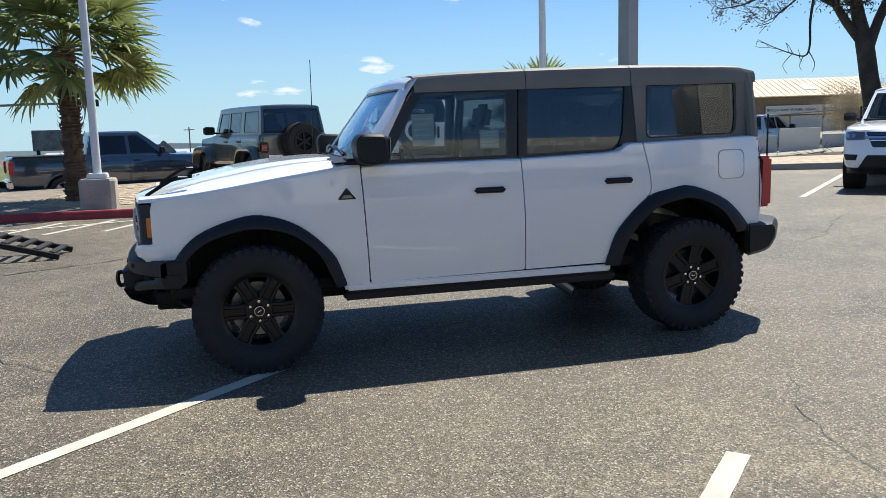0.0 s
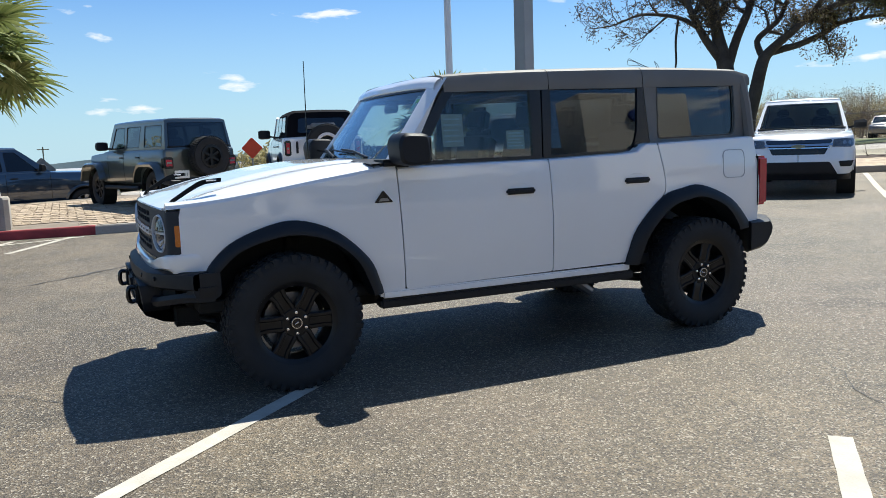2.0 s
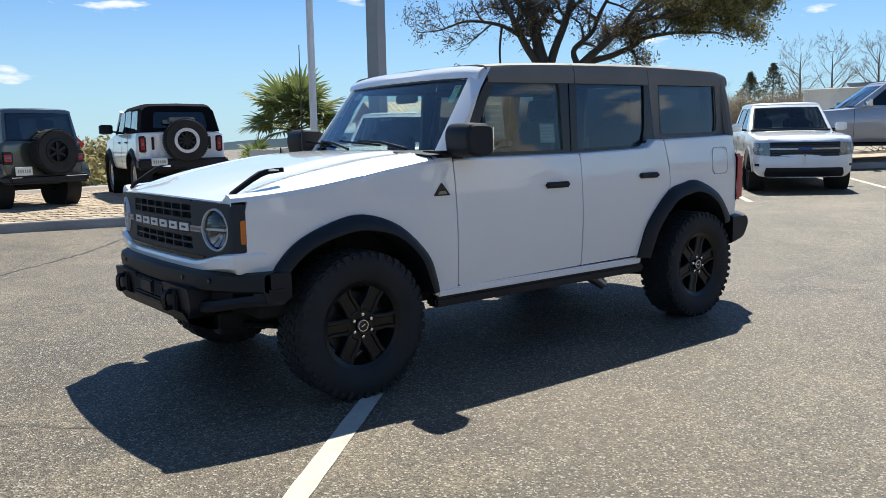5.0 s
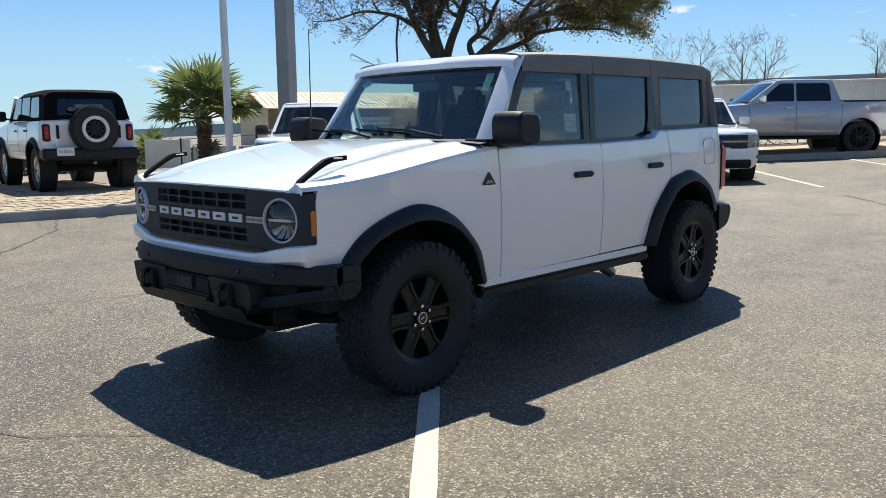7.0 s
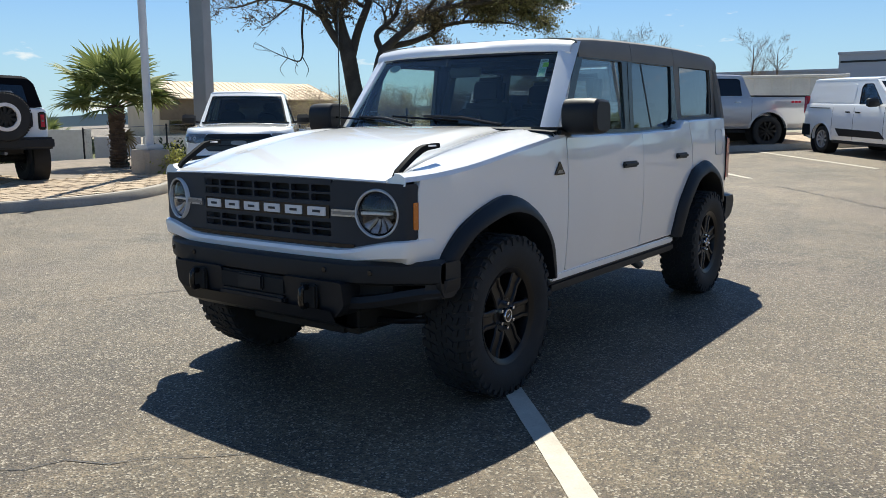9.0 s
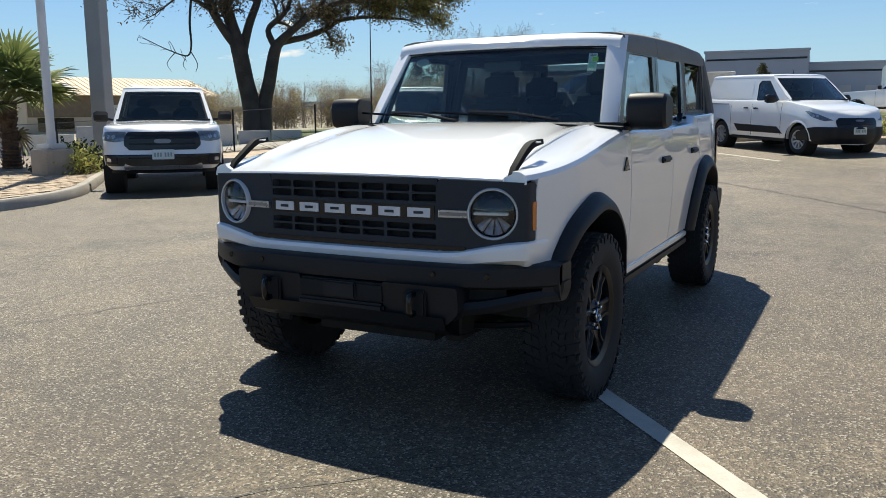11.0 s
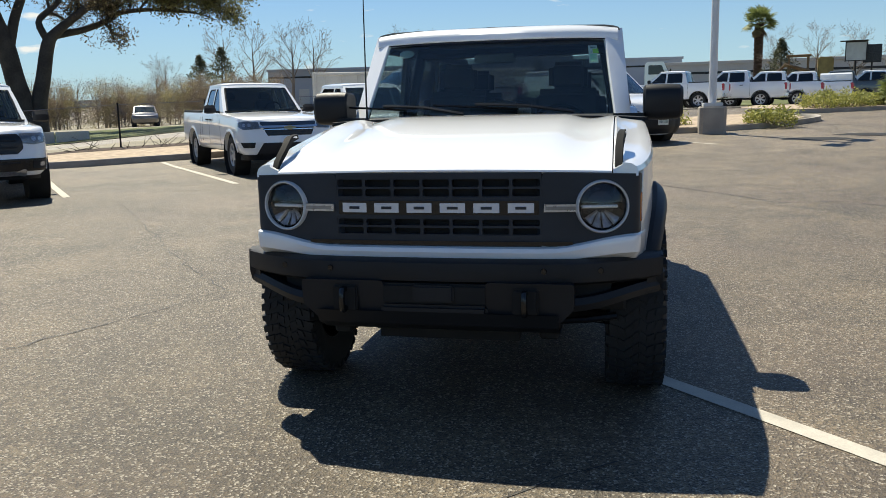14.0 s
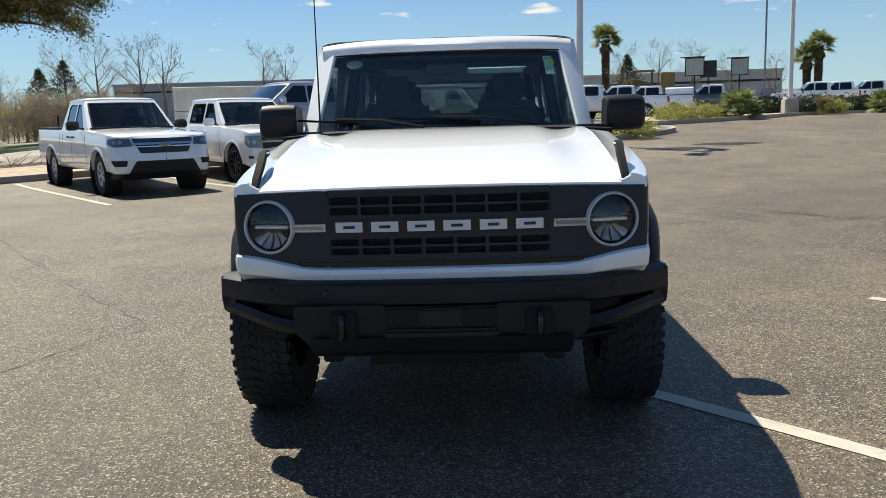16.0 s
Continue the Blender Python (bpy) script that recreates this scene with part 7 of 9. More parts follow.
def boxy_jeep():
    """Grey boxy off-roader, seen from behind."""
    wb, tl = 3.008, 0.62
    h = Hull(wb, 0.50, tl, 0.80, 0.40, 0.52, [(-0.50, 1.10), (-0.40, 1.15), (0.55, 1.21), (0.62, 1.235), (3.60, 1.235), (3.64, 1.22)], flat=0.75, corner=0.2, nosez=0.60, tailz=0.62, rflat=0.93, rcorner=0.06, crown=0.02)
    car = parked_car("boxy_off_roader", "dark grey boxy off-roader with a spare wheel on its tailgate", "car", Matrix.Translation((0.32, 15.6, 0.19)) @ Matrix.Rotation(radians(-71.6), 4, "Z"), h, (0.62, 0.92, 3.50, 3.60, 1.225, 1.235, 1.86),
        [[(0.84, 1.28), (1.56, 1.28), (1.58, 1.73), (1.04, 1.73)], [(1.68, 1.28), (2.34, 1.28), (2.40, 1.73), (1.68, 1.73)], [(2.58, 1.28), (3.44, 1.28), (3.40, 1.73), (2.58, 1.73)]], GREY_PAINT, (7, RIM_BLACK, 0.6), [],
        tail_end([(0.60, 0.80, 0.84, 1.07, TRIM)], plate_z=(-0.52, 0.72), bumper=(0.78, 0.48, 0.64, 0.20, BLACK_PLASTIC), spare=(0.10, 1.06, 0.41, 0.24, RIM_BLACK, 6)), ((1.42, 1.08), (2.28, 1.08)), ((0.75, 0.6, 1.2), (1.62, 0.6, 1.2), (2.48, 0.75, 1.2)), (0.84, 1.33, 1.3), lean=0.13, tyre=0.26, bow=0.03)
    for x in (0.0, wb):
        for s in (-1, 1):
            rows = [[(px, s * 0.72, pz), (px, s * 0.94, pz - 0.03), (px, s * 0.955, pz + 0.02), (px, s * 0.92, pz + 0.055), (px, s * 0.76, pz + 0.075)] for px, pz in [(x - 0.60, 0.58), (x - 0.50, 0.78), (x - 0.40, 0.88), (x - 0.28, 0.92), (x + 0.28, 0.92), (x + 0.42, 0.86), (x + 0.52, 0.74), (x + 0.58, 0.60)]]
            part("wing_flare", grid(rows, True, True), GREY_PAINT, car, "body-coloured trapezoid wing flare")
    part("rear_wiper", tube([(3.62, 0.15, 1.42), (3.66, -0.10, 1.46)], 0.012, 6), TRIM, car)
    for s in (-1, 1):
        part("side_step", tube([(0.6, s * 0.82, 0.44), (2.4, s * 0.82, 0.44)], 0.04, 8), BLACK_PLASTIC, car)


def soft_top_car():
    """White four-door off-roader with a black soft top on the display island."""
    wb, tl = 2.95, 0.60
    h = Hull(wb, 0.70, tl, 0.89, 0.44, 0.60, [(-0.70, 1.15), (-0.62, 1.22), (0.50, 1.33), (0.64, 1.36), (3.52, 1.37), (3.56, 1.35)], flat=0.8, corner=0.2, nosez=0.66, tailz=0.70, rflat=0.93, rcorner=0.07)
    car = parked_car("soft_top_off_roader", "white off-roader with black soft top and a spare wheel behind", "car", Matrix.Translation((4.62, 15.75, 0.215)) @ Matrix.Rotation(radians(-98.2), 4, "Z"), h, None, [], WHITE, (6, RIM_SILVER, 0.55), [],
        tail_end([(0.70, 0.84, 0.97, 1.30, TRIM)], plate_z=(-0.50, 0.78), bumper=(0.90, 0.62, 0.84, 0.22, BLACK_PLASTIC), spare=(0.05, 1.20, 0.44, 0.25, LETTER, 10)), ((1.45, 1.18), (2.30, 1.18)), ((0.70, 0.7, 1.32), (1.72, 0.7, 1.32), (2.5, 0.95, 1.32)), (0.80, 1.47, 1.5), flares=BLACK_PLASTIC, tyre=0.31, arch_gap=0.10)
    # canvas top over a dark cabin, with windows let in
    rows = []
    for x, z, w in ((0.66, 1.385, 0.80), (0.98, 1.90, 0.68), (1.5, 1.955, 0.69), (2.6, 1.965, 0.69), (3.25, 1.955, 0.69), (3.42, 1.90, 0.69), (3.545, 1.385, 0.78)):
        t = z > 1.5
        rows.append([(x, -w - (0.10 if t else 0.02), 1.38), (x, -w - (0.03 if t else 0.01), z - 0.10 if t else 1.382), (x, -w + 0.03, z - 0.03 if t else 1.383), (x, -w + 0.12, z), (x, 0, z + 0.012), (x, w - 0.12, z), (x, w - 0.03, z - 0.03 if t else 1.383), (x, w + (0.03 if t else 0.01), z - 0.10 if t else 1.382), (x, w + (0.10 if t else 0.02), 1.38)])
    soft = part("soft_top", grid(rows, False), SOFT_TOP, car, "black canvas soft top")
    for s in (-1, 1):
        for ln in ([(0.92, 1.42), (1.62, 1.42), (1.62, 1.84), (1.16, 1.84)], [(1.72, 1.42), (2.40, 1.42), (2.36, 1.84), (1.72, 1.84)], [(2.50, 1.43), (3.20, 1.43), (3.08, 1.82), (2.50, 1.82)]):
            g = panel(rounded(ln, 0.04, 3), lambda a, b, s=s: (a, s * (0.802 - 0.075 * (b - 1.38) / 0.5), b), (0, -s * 0.006, 0), 0.5)
            part("window", g, GLASS_CAB, soft)
        part("screen_pillar", tube([(0.62, s * 0.78, 1.36), (0.95, s * 0.70, 1.88)], 0.04, 8), WHITE, car)
        part("gate_hinge", box(3.555, 3.60, s * 0.57 - 0.025, s * 0.57 + 0.025, 1.02, 1.28, 0.01, 2), BLACK_PLASTIC, car)
    part("rear_window", panel(rounded([(-0.55, 1.46), (0.55, 1.46), (0.50, 1.78), (-0.50, 1.78)], 0.06, 3), lambda a, b: (3.545 - 0.125 * (b - 1.385) / 0.515 + 0.012, a, b), (-0.006, 0, 0), 0.5), GLASS_DARK, soft)
    part("brake_light_carrier", merge(box(3.52, 3.72, -0.26, 0.26, 1.585, 1.665, 0.02, 2), box(3.53, 3.60, -0.36, -0.18, 1.54, 1.62, 0.02, 2)), STEEL, car)
    part("tow_bar", tube([(3.5, 0, 0.56), (3.86, 0, 0.56)], 0.03, 8), STEEL, car)
    part("rear_axle", tube([(wb, -0.7, 0.46), (wb, 0.7, 0.46)], 0.06, 8), DARK, car)


def far_pickup(at, paintm, label):
    h = Hull(3.57, 0.98, 1.25, 1.0, 0.41, 0.48, [(-0.98, 1.12), (-0.90, 1.19), (-0.6, 1.23), (0.0, 1.26), (0.62, 1.28), (0.80, 1.30), (3.0, 1.31), (3.04, 1.32), (4.76, 1.32), (4.82, 1.29)], flat=0.78, corner=0.34, nosez=0.42, tailz=0.55)
    f = [("grille", [(-0.60, 0.76), (0.60, 0.76), (0.64, 1.10), (-0.64, 1.10)], TRIM, 0.006, False), ("headlight", [(0.66, 0.86), (1.06, 0.88), (1.06, 1.08), (0.66, 1.10)], LAMP_DIM, 0.01, True), ("front_bumper", [(-1.08, 0.48), (1.08, 0.48), (1.08, 0.70), (-1.08, 0.70)], CHROME, 0.03, False)]
    return parked_car("pickup_truck", label, "pickup truck", at, h, (0.80, 1.55, 2.83, 3.0, 1.29, 1.31, 1.95),
        [[(1.10, 1.34), (1.86, 1.34), (1.88, 1.83), (1.62, 1.83)], [(1.95, 1.34), (2.74, 1.34), (2.72, 1.78), (2.66, 1.83), (1.97, 1.83)]], paintm, (6, RIM_SILVER, 0.62), f,
        tail_end([(0.84, 0.985, 0.88, 1.24, RED_LENS)], bumper=(0.95, 0.55, 0.75, 0.12, CHROME)), ((1.62, 1.16), (2.50, 1.16)), ((0.84, 0.55, 1.26), (1.9, 0.55, 1.26), (3.02, 0.5, 1.30)), (1.06, 1.40, 1.3), "far row of pickups", side_glass=GLASS_BLACK, bed=(3.1, 4.70), inside=False)


white_extended_pickup()
white_crew_pickup()
white_compact_pickup()
silver_pickup()
compact_van()
boxy_jeep()
soft_top_car()

# ---- poles ----
def lamp_pole(x, y, z, r, height, base_w, base_h, label, material=POLE_WHITE, heads=False):
    pole = thing("light_pole", label, "light pole", pose(x, y, z))
    w, c = base_w / 2, base_w * 0.12
    block = [(-w, -w + c), (-w + c, -w), (w - c, -w), (w, -w + c), (w, w - c), (w - c, w), (-w + c, w), (-w, w - c)]
    bm = grid([[(a * 1.0, b * 1.0, -0.15) for a, b in block], [(a, b, base_h - 0.04) for a, b in block], [(a * 0.93, b * 0.93, base_h) for a, b in block]], True, True)
    part("base", bm, CONCRETE, pole, "stained concrete pole base")
    part("collar", box(-r * 2.4, r * 2.4, -r * 2.4, r * 2.4, base_h, base_h + 0.10, 0.02, 2), material, pole)
    part("shaft", tube([(0, 0, base_h), (0, 0, base_h + height * 0.5), (0, 0, base_h + height)], [r, r * 0.92, r * 0.8], 12), material, pole)
    if heads:
        top, way = base_h + height - 0.08, Vector((0.8, -0.6, 0))
        part("cross_arm", tube([tuple(way * -0.7 + Vector((0, 0, top))), tuple(way * 0.7 + Vector((0, 0, top)))], 0.035, 8), material, pole)
        for s in (-1, 1):
            head = part("lamp_head", moved(box(-0.34, 0.34, -0.22, 0.22, -0.09, 0.09, 0.03, 2), Matrix.Translation(way * s * 0.72 + Vector((0, 0, top))) @ Matrix.Rotation(math.atan2(-0.6, 0.8), 4, "Z")), material, pole, "boxy white lamp head")
            part("lamp_glass", moved(box(-0.28, 0.28, -0.17, 0.17, -0.10, -0.085), Matrix.Translation(way * s * 0.72 + Vector((0, 0, top))) @ Matrix.Rotation(math.atan2(-0.6, 0.8), 4, "Z")), LAMP_DIM, head)
    return pole


lamp_pole(-2.32, 10.5, 0.15, 0.075, 8.5, 0.62, 0.55, "white light pole on a concrete base by the red kerb")
lamp_pole(7.3, 12.35, 0.20, 0.085, 9.0, 0.62, 0.55, "white light pole on a concrete base on the display island")
lamp_pole(20.42, -3.3, ground_z(20.4, -3.3) + 0.13, 0.11, 6.1, 0.72, 0.62, "white two-headed light pole on a concrete base on a planted island", heads=True)
lamp_pole(33.6, -14.3, ground_z(33.6, -14.3) + 0.13, 0.10, 9.0, 0.62, 0.60, "white light pole on a concrete base in the planting strip")
thin = thing("thin_pole", "thin grey metal pole in the planting strip", "pole", pose(38.6, -14.9, ground_z(38.6, -14.9)))
part("shaft", tube([(0, 0, 0), (0, 0, 9.0)], 0.05, 8), STEEL, thin)
column = thing("sign_column", "tall grey painted sign column behind a parked pickup", "column", pose(11.02, 15.2, 0.16, 0, 0, 18))
part("shaft", box(-0.20, 0.20, -0.20, 0.20, 0, 11.0, 0.02, 1), POLE_GREY, column)
part("foot", box(-0.36, 0.36, -0.36, 0.36, -0.1, 0.12, 0.02, 1), CONCRETE, column)


# ---- trees ----
def leaf_mesh(name, spots, size, material, seed, flat=0.0):
    """Many small leaves, each a bent pair of faces, round the spots (place, spread, count)."""
    rnd = np.random.default_rng(seed)
    verts, faces = [], []
    for c, spread, count in spots:
        pts = rnd.normal(0, spread, (count, 3)) + np.array(c)
        for p in pts:
            a, b = rnd.uniform(-1, 1, 3), rnd.uniform(-1, 1, 3)
            a /= np.linalg.norm(a) + 1e-6
            b -= a * (a @ b)
            b /= np.linalg.norm(b) + 1e-6
            s = size * rnd.uniform(0.6, 1.4)
            n = len(verts)
            verts += [tuple(p - a * s), tuple(p + b * s * 0.4), tuple(p + a * s), tuple(p - b * s * 0.4)]
            faces.append((n, n + 1, n + 2, n + 3))
    me = bpy.data.meshes.new(name)
    me.from_pydata(verts, [], faces)
    me.materials.append(material)
    return me


def wood_mesh(name, limbs, material, sides=6):
    """Limbs (path, radii) as tapered tubes in one mesh."""
    verts, faces = [], []
    for path, radii in limbs:
        n = 5 if radii[0] < 0.03 else (6 if radii[0] < 0.1 else 10)
        if radii[0] < 0.014:
            n = 3
        p = [Vector(q) for q in path]
        side = None
        start = len(verts)
        for i, q in enumerate(p):
            d = (p[min(i + 1, len(p) - 1)] - p[max(i - 1, 0)]).normalized()
            if side is None:
                side = d.orthogonal().normalized()
            side = (side - d * side.dot(d)).normalized()
            up = d.cross(side)
            for k in range(n):
                a = 2 * math.pi * k / n
                verts.append(q + float(radii[i]) * (math.cos(a) * side + math.sin(a) * up))
        for i in range(len(p) - 1):
            for k in range(n):
                a, b = start + i * n + k, start + i * n + (k + 1) % n
                faces.append((a, b, b + n, a + n))
    me = bpy.data.meshes.new(name)
    me.from_pydata([tuple(v) for v in verts], [], faces)
    me.polygons.foreach_set("use_smooth", [True] * len(me.polygons))
    me.materials.append(material)
    return me


def sprout(limbs, tips, path, radii, depth, rnd, length, count, rise=0.25, keep=0.25):
    """Side branches along a limb, with their own side branches."""
    for k in range(count):
        t = keep + (1 - keep) * (k + rnd.random()) / count
        f = t * (len(path) - 1)
        i = min(int(f), len(path) - 2)
        p = Vector(path[i]).lerp(Vector(path[i + 1]), f - i)
        d = (Vector(path[i + 1]) - Vector(path[i])).normalized()
        r = (radii[i] * (1 - f + i) + radii[i + 1] * (f - i)) * 0.66
        out = Vector((rnd.gauss(0, 1), rnd.gauss(0, 1), rnd.gauss(rise, 0.8)))
        out = (out - d * out.dot(d)).normalized()
        way = (d * rnd.uniform(0.3, 0.9) + out).normalized()
        ln = length * rnd.uniform(0.6, 1.25)
        q, pts, rr = p.copy(), [tuple(p)], [r]
        n = 4
        for s in range(n):
            way = (way + Vector((rnd.gauss(0, 0.28), rnd.gauss(0, 0.28), rnd.gauss(0.05, 0.25)))).normalized()
            q = q + way * ln / n
            pts.append(tuple(q))
            rr.append(max(0.0065, r * (1 - 0.8 * (s + 1) / n)))
        limbs.append((pts, rr))
        if depth > 0:
            sprout(limbs, tips, pts, rr, depth - 1, rnd, ln * 0.55, max(2, int(count * 0.75)), rise)
        else:
            tips.append(pts[-1])
            tips.append(pts[2])


def big_oak():
    rnd = random.Random(11)

    def w(v, u, z):
        p = V * v + U * u
        return (p.x, p.y, z)
    main = [
        ([(-0.20, 0, -0.2), (-0.20, 0, 0.93), (-0.33, 0, 1.67), (-0.45, 0, 2.4), (-0.62, 0.1, 3.07), (-0.78, 0.2, 3.9), (-0.95, 0.3, 4.8), (-0.8, 0.5, 6.0)], [0.38, 0.30, 0.27, 0.26, 0.20, 0.15, 0.09, 0.03]),
        ([(0.10, 0, -0.2), (0.10, 0, 0.93), (0.26, 0, 1.67), (0.42, 0, 2.4), (0.60, 0, 2.66), (0.96, -0.1, 2.97), (1.4, -0.2, 3.3), (2.0, -0.3, 3.56), (2.75, -0.5, 3.66), (3.4, -0.7, 3.68), (4.1, -0.9, 3.62), (4.7, -1.0, 3.45)], [0.30, 0.24, 0.21, 0.19, 0.15, 0.12, 0.10, 0.09, 0.08, 0.06, 0.04, 0.02]),
        ([(-0.46, 0, 2.4), (-0.86, -0.1, 2.97), (-1.14, -0.2, 3.5), (-1.4, -0.3, 4.1), (-1.9, -0.4, 4.9), (-2.3, -0.3, 5.6)], [0.15, 0.13, 0.11, 0.09, 0.05, 0.02]),
        ([(0.55, 0, 2.6), (0.86, 0.1, 2.68), (1.25, 0.2, 2.78), (1.77, 0.2, 3.0), (2.1, 0.2, 3.2), (2.73, 0.1, 3.28), (3.3, 0.0, 3.26), (3.8, -0.2, 3.2), (4.2, -0.3, 3.05)], [0.12, 0.11, 0.10, 0.09, 0.08, 0.06, 0.05, 0.03, 0.012]),
        ([(-0.38, 0, 2.3), (-0.19, 0.1, 3.0), (0.07, 0.2, 3.66), (0.25, 0.3, 4.3), (0.6, 0.4, 5.4), (0.8, 0.5, 6.3)], [0.16, 0.14, 0.12, 0.10, 0.06, 0.02]),
        ([(-1.05, -0.2, 3.3), (-1.48, -0.3, 3.56), (-2.0, -0.4, 3.68), (-2.5, -0.4, 3.7), (-3.1, -0.5, 3.5), (-3.7, -0.5, 3.47)], [0.08, 0.065, 0.05, 0.04, 0.025, 0.01]),
        ([(0.45, 0, 2.45), (0.28, 0.1, 2.9), (0.55, 0.2, 3.2), (0.78, 0.3, 3.44), (0.96, 0.4, 3.9), (1.4, 0.6, 4.6), (2.2, 0.8, 5.3)], [0.12, 0.10, 0.09, 0.08, 0.07, 0.05, 0.02]),
        ([(1.4, -0.2, 3.3), (1.9, -0.9, 3.9), (2.7, -1.5, 4.4), (3.7, -1.8, 4.8)], [0.08, 0.07, 0.05, 0.02]),
        ([(2.0, -0.3, 3.56), (2.6, 0.4, 4.1), (3.3, 0.8, 4.5), (3.9, 1.0, 4.55)], [0.07, 0.06, 0.04, 0.02]),
        ([(-0.7, 0.1, 3.5), (-1.2, 0.7, 4.3), (-1.9, 1.3, 5.1), (-2.7, 1.7, 5.6)], [0.10, 0.08, 0.06, 0.02]),
        ([(-1.52, -0.3, 3.55), (-1.58, -0.3, 3.0), (-1.57, -0.3, 2.48), (-1.67, -0.3, 2.23), (-2.0, -0.3, 2.32), (-2.36, -0.3, 2.48), (-2.76, -0.2, 2.7)], [0.045, 0.04, 0.034, 0.026, 0.02, 0.013, 0.006]),
        ([(-1.60, -0.3, 2.35), (-1.45, -0.3, 2.05), (-1.5, -0.3, 1.85)], [0.018, 0.012, 0.006]),
        ([(-1.95, -0.3, 2.3), (-2.15, -0.3, 2.05), (-2.05, -0.3, 1.85)], [0.016, 0.011, 0.006]),
        ([(-1.70, -0.3, 2.24), (-1.78, -0.3, 2.02), (-1.72, -0.3, 1.9)], [0.014, 0.010, 0.006]),
    ]
    tree = thing("oak_tree", "large spreading oak with two dark trunks and sparse leaves", "tree", pose(29.4, 25.4, -0.12) @ Matrix.Diagonal((2.0, 2.0, 2.0, 1)))
    limbs, tips = [], []
    for k, (path, radii) in enumerate(main):
        path = spline([w(*q) for q in path], 4)
        radii = [float(r) for r in np.interp(np.linspace(0, 1, len(path)), np.linspace(0, 1, len(radii)), radii)]
        radii = [r * 0.78 for r in radii]
        limbs.append((path, radii))
        if k < 10:
            sprout(limbs, tips, path, radii, 2, rnd, (1.0, 0.72, 1.0, 0.55)[k] if k < 4 else 1.0, 13 if k < 5 else 9, (0.35, 0.7, 0.35, 1.1)[k] if k < 4 else 0.35, (0.55, 0.42, 0.3, 0.3, 0.35)[k] if k < 5 else 0.22)
        elif k == 10:
            sprout(limbs, [], path, radii, 0, rnd, 0.35, 9, -0.3, 0.5)
    part("trunk", wood_mesh("trunk", limbs[:1] , BARK), None, tree)
    part("limb", wood_mesh("limb", limbs[1:], BARK), None, tree)
    brown, green = [], []
    for t in tips:
        v = t[0] * V.x + t[1] * V.y
        (green if v > 2.9 + rnd.gauss(0, 0.8) else brown).append((t, 0.11 if v <= 3 else 0.15, 6 if v < 0 else (9 if v <= 2.6 else 19)))
    brown = [b for b in brown if rnd.random() < (0.45 if b[0][0] * V.x + b[0][1] * V.y < 0 else 0.6)]
    green = [b for b in green if rnd.random() < 0.85]
    part("leaves", leaf_mesh("leaves", brown, 0.034, OAK_LEAF, 3), None, tree, "sparse brown leaves")
    part("crown", leaf_mesh("crown", green, 0.036, OAK_GREEN, 4), None, tree, "young green leaves")
    return tree


big_oak()


def broom(limbs, path, radii, depth, rnd, length, count, first=0.3):
    """Straight twigs that leave a limb at a narrow angle and turn upwards."""
    for k in range(count):
        f = (first + (1 - first) * (k + rnd.random()) / count) * (len(path) - 1)
        i = min(int(f), len(path) - 2)
        p = Vector(path[i]).lerp(Vector(path[i + 1]), f - i)
        d = (Vector(path[i + 1]) - Vector(path[i])).normalized()
        r = (radii[i] * (1 - f + i) + radii[i + 1] * (f - i)) * 0.5
        out = Vector((rnd.gauss(0, 1), rnd.gauss(0, 1), rnd.gauss(0, 0.4)))
        out = (out - d * out.dot(d)).normalized()
        way = (d + out * rnd.uniform(0.7, 1.5)).normalized()
        ln = length * rnd.uniform(0.7, 1.15) * (1.15 - 0.45 * f / (len(path) - 1))
        q, pts, rr = p.copy(), [tuple(p)], [r]
        for j in range(3):
            way = (way + Vector((rnd.gauss(0, 0.09), rnd.gauss(0, 0.09), 0.10))).normalized()
            q = q + way * ln / 3
            pts.append(tuple(q))
            rr.append(max(0.006, r * (1 - 0.75 * (j + 1) / 3)))
        limbs.append((pts, rr))
        if depth > 0:
            broom(limbs, pts, rr, depth - 1, rnd, ln * 0.52, max(4, count - 6))


def bare_tree(seed, height):
    rnd = random.Random(seed)
    tree = thing("bare_tree", "bare leafless tree in the distance", "tree", group="far bare trees")
    limbs = []
    path = [(0, 0, 0), (0.04, 0.02, height * 0.25), (0.0, 0.1, height * 0.5), (0.08, 0.05, height * 0.75), (0.05, 0.1, height * 0.96)]
    radii = [height * 0.019, height * 0.016, height * 0.011, height * 0.006, 0.01]
    limbs.append((path, radii))
    broom(limbs, path, radii, 2, rnd, height * 0.42, 13, 0.28)
    tallest = max(q[2] for pts, rr in limbs for q in pts)
    limbs = [([tuple(c * height / tallest for c in q) for q in pts], rr) for pts, rr in limbs]
    part("trunk", wood_mesh("trunk", limbs[:1], TWIG), None, tree)
    part("branch", wood_mesh("branch", limbs[1:], TWIG), None, tree)
    return tree


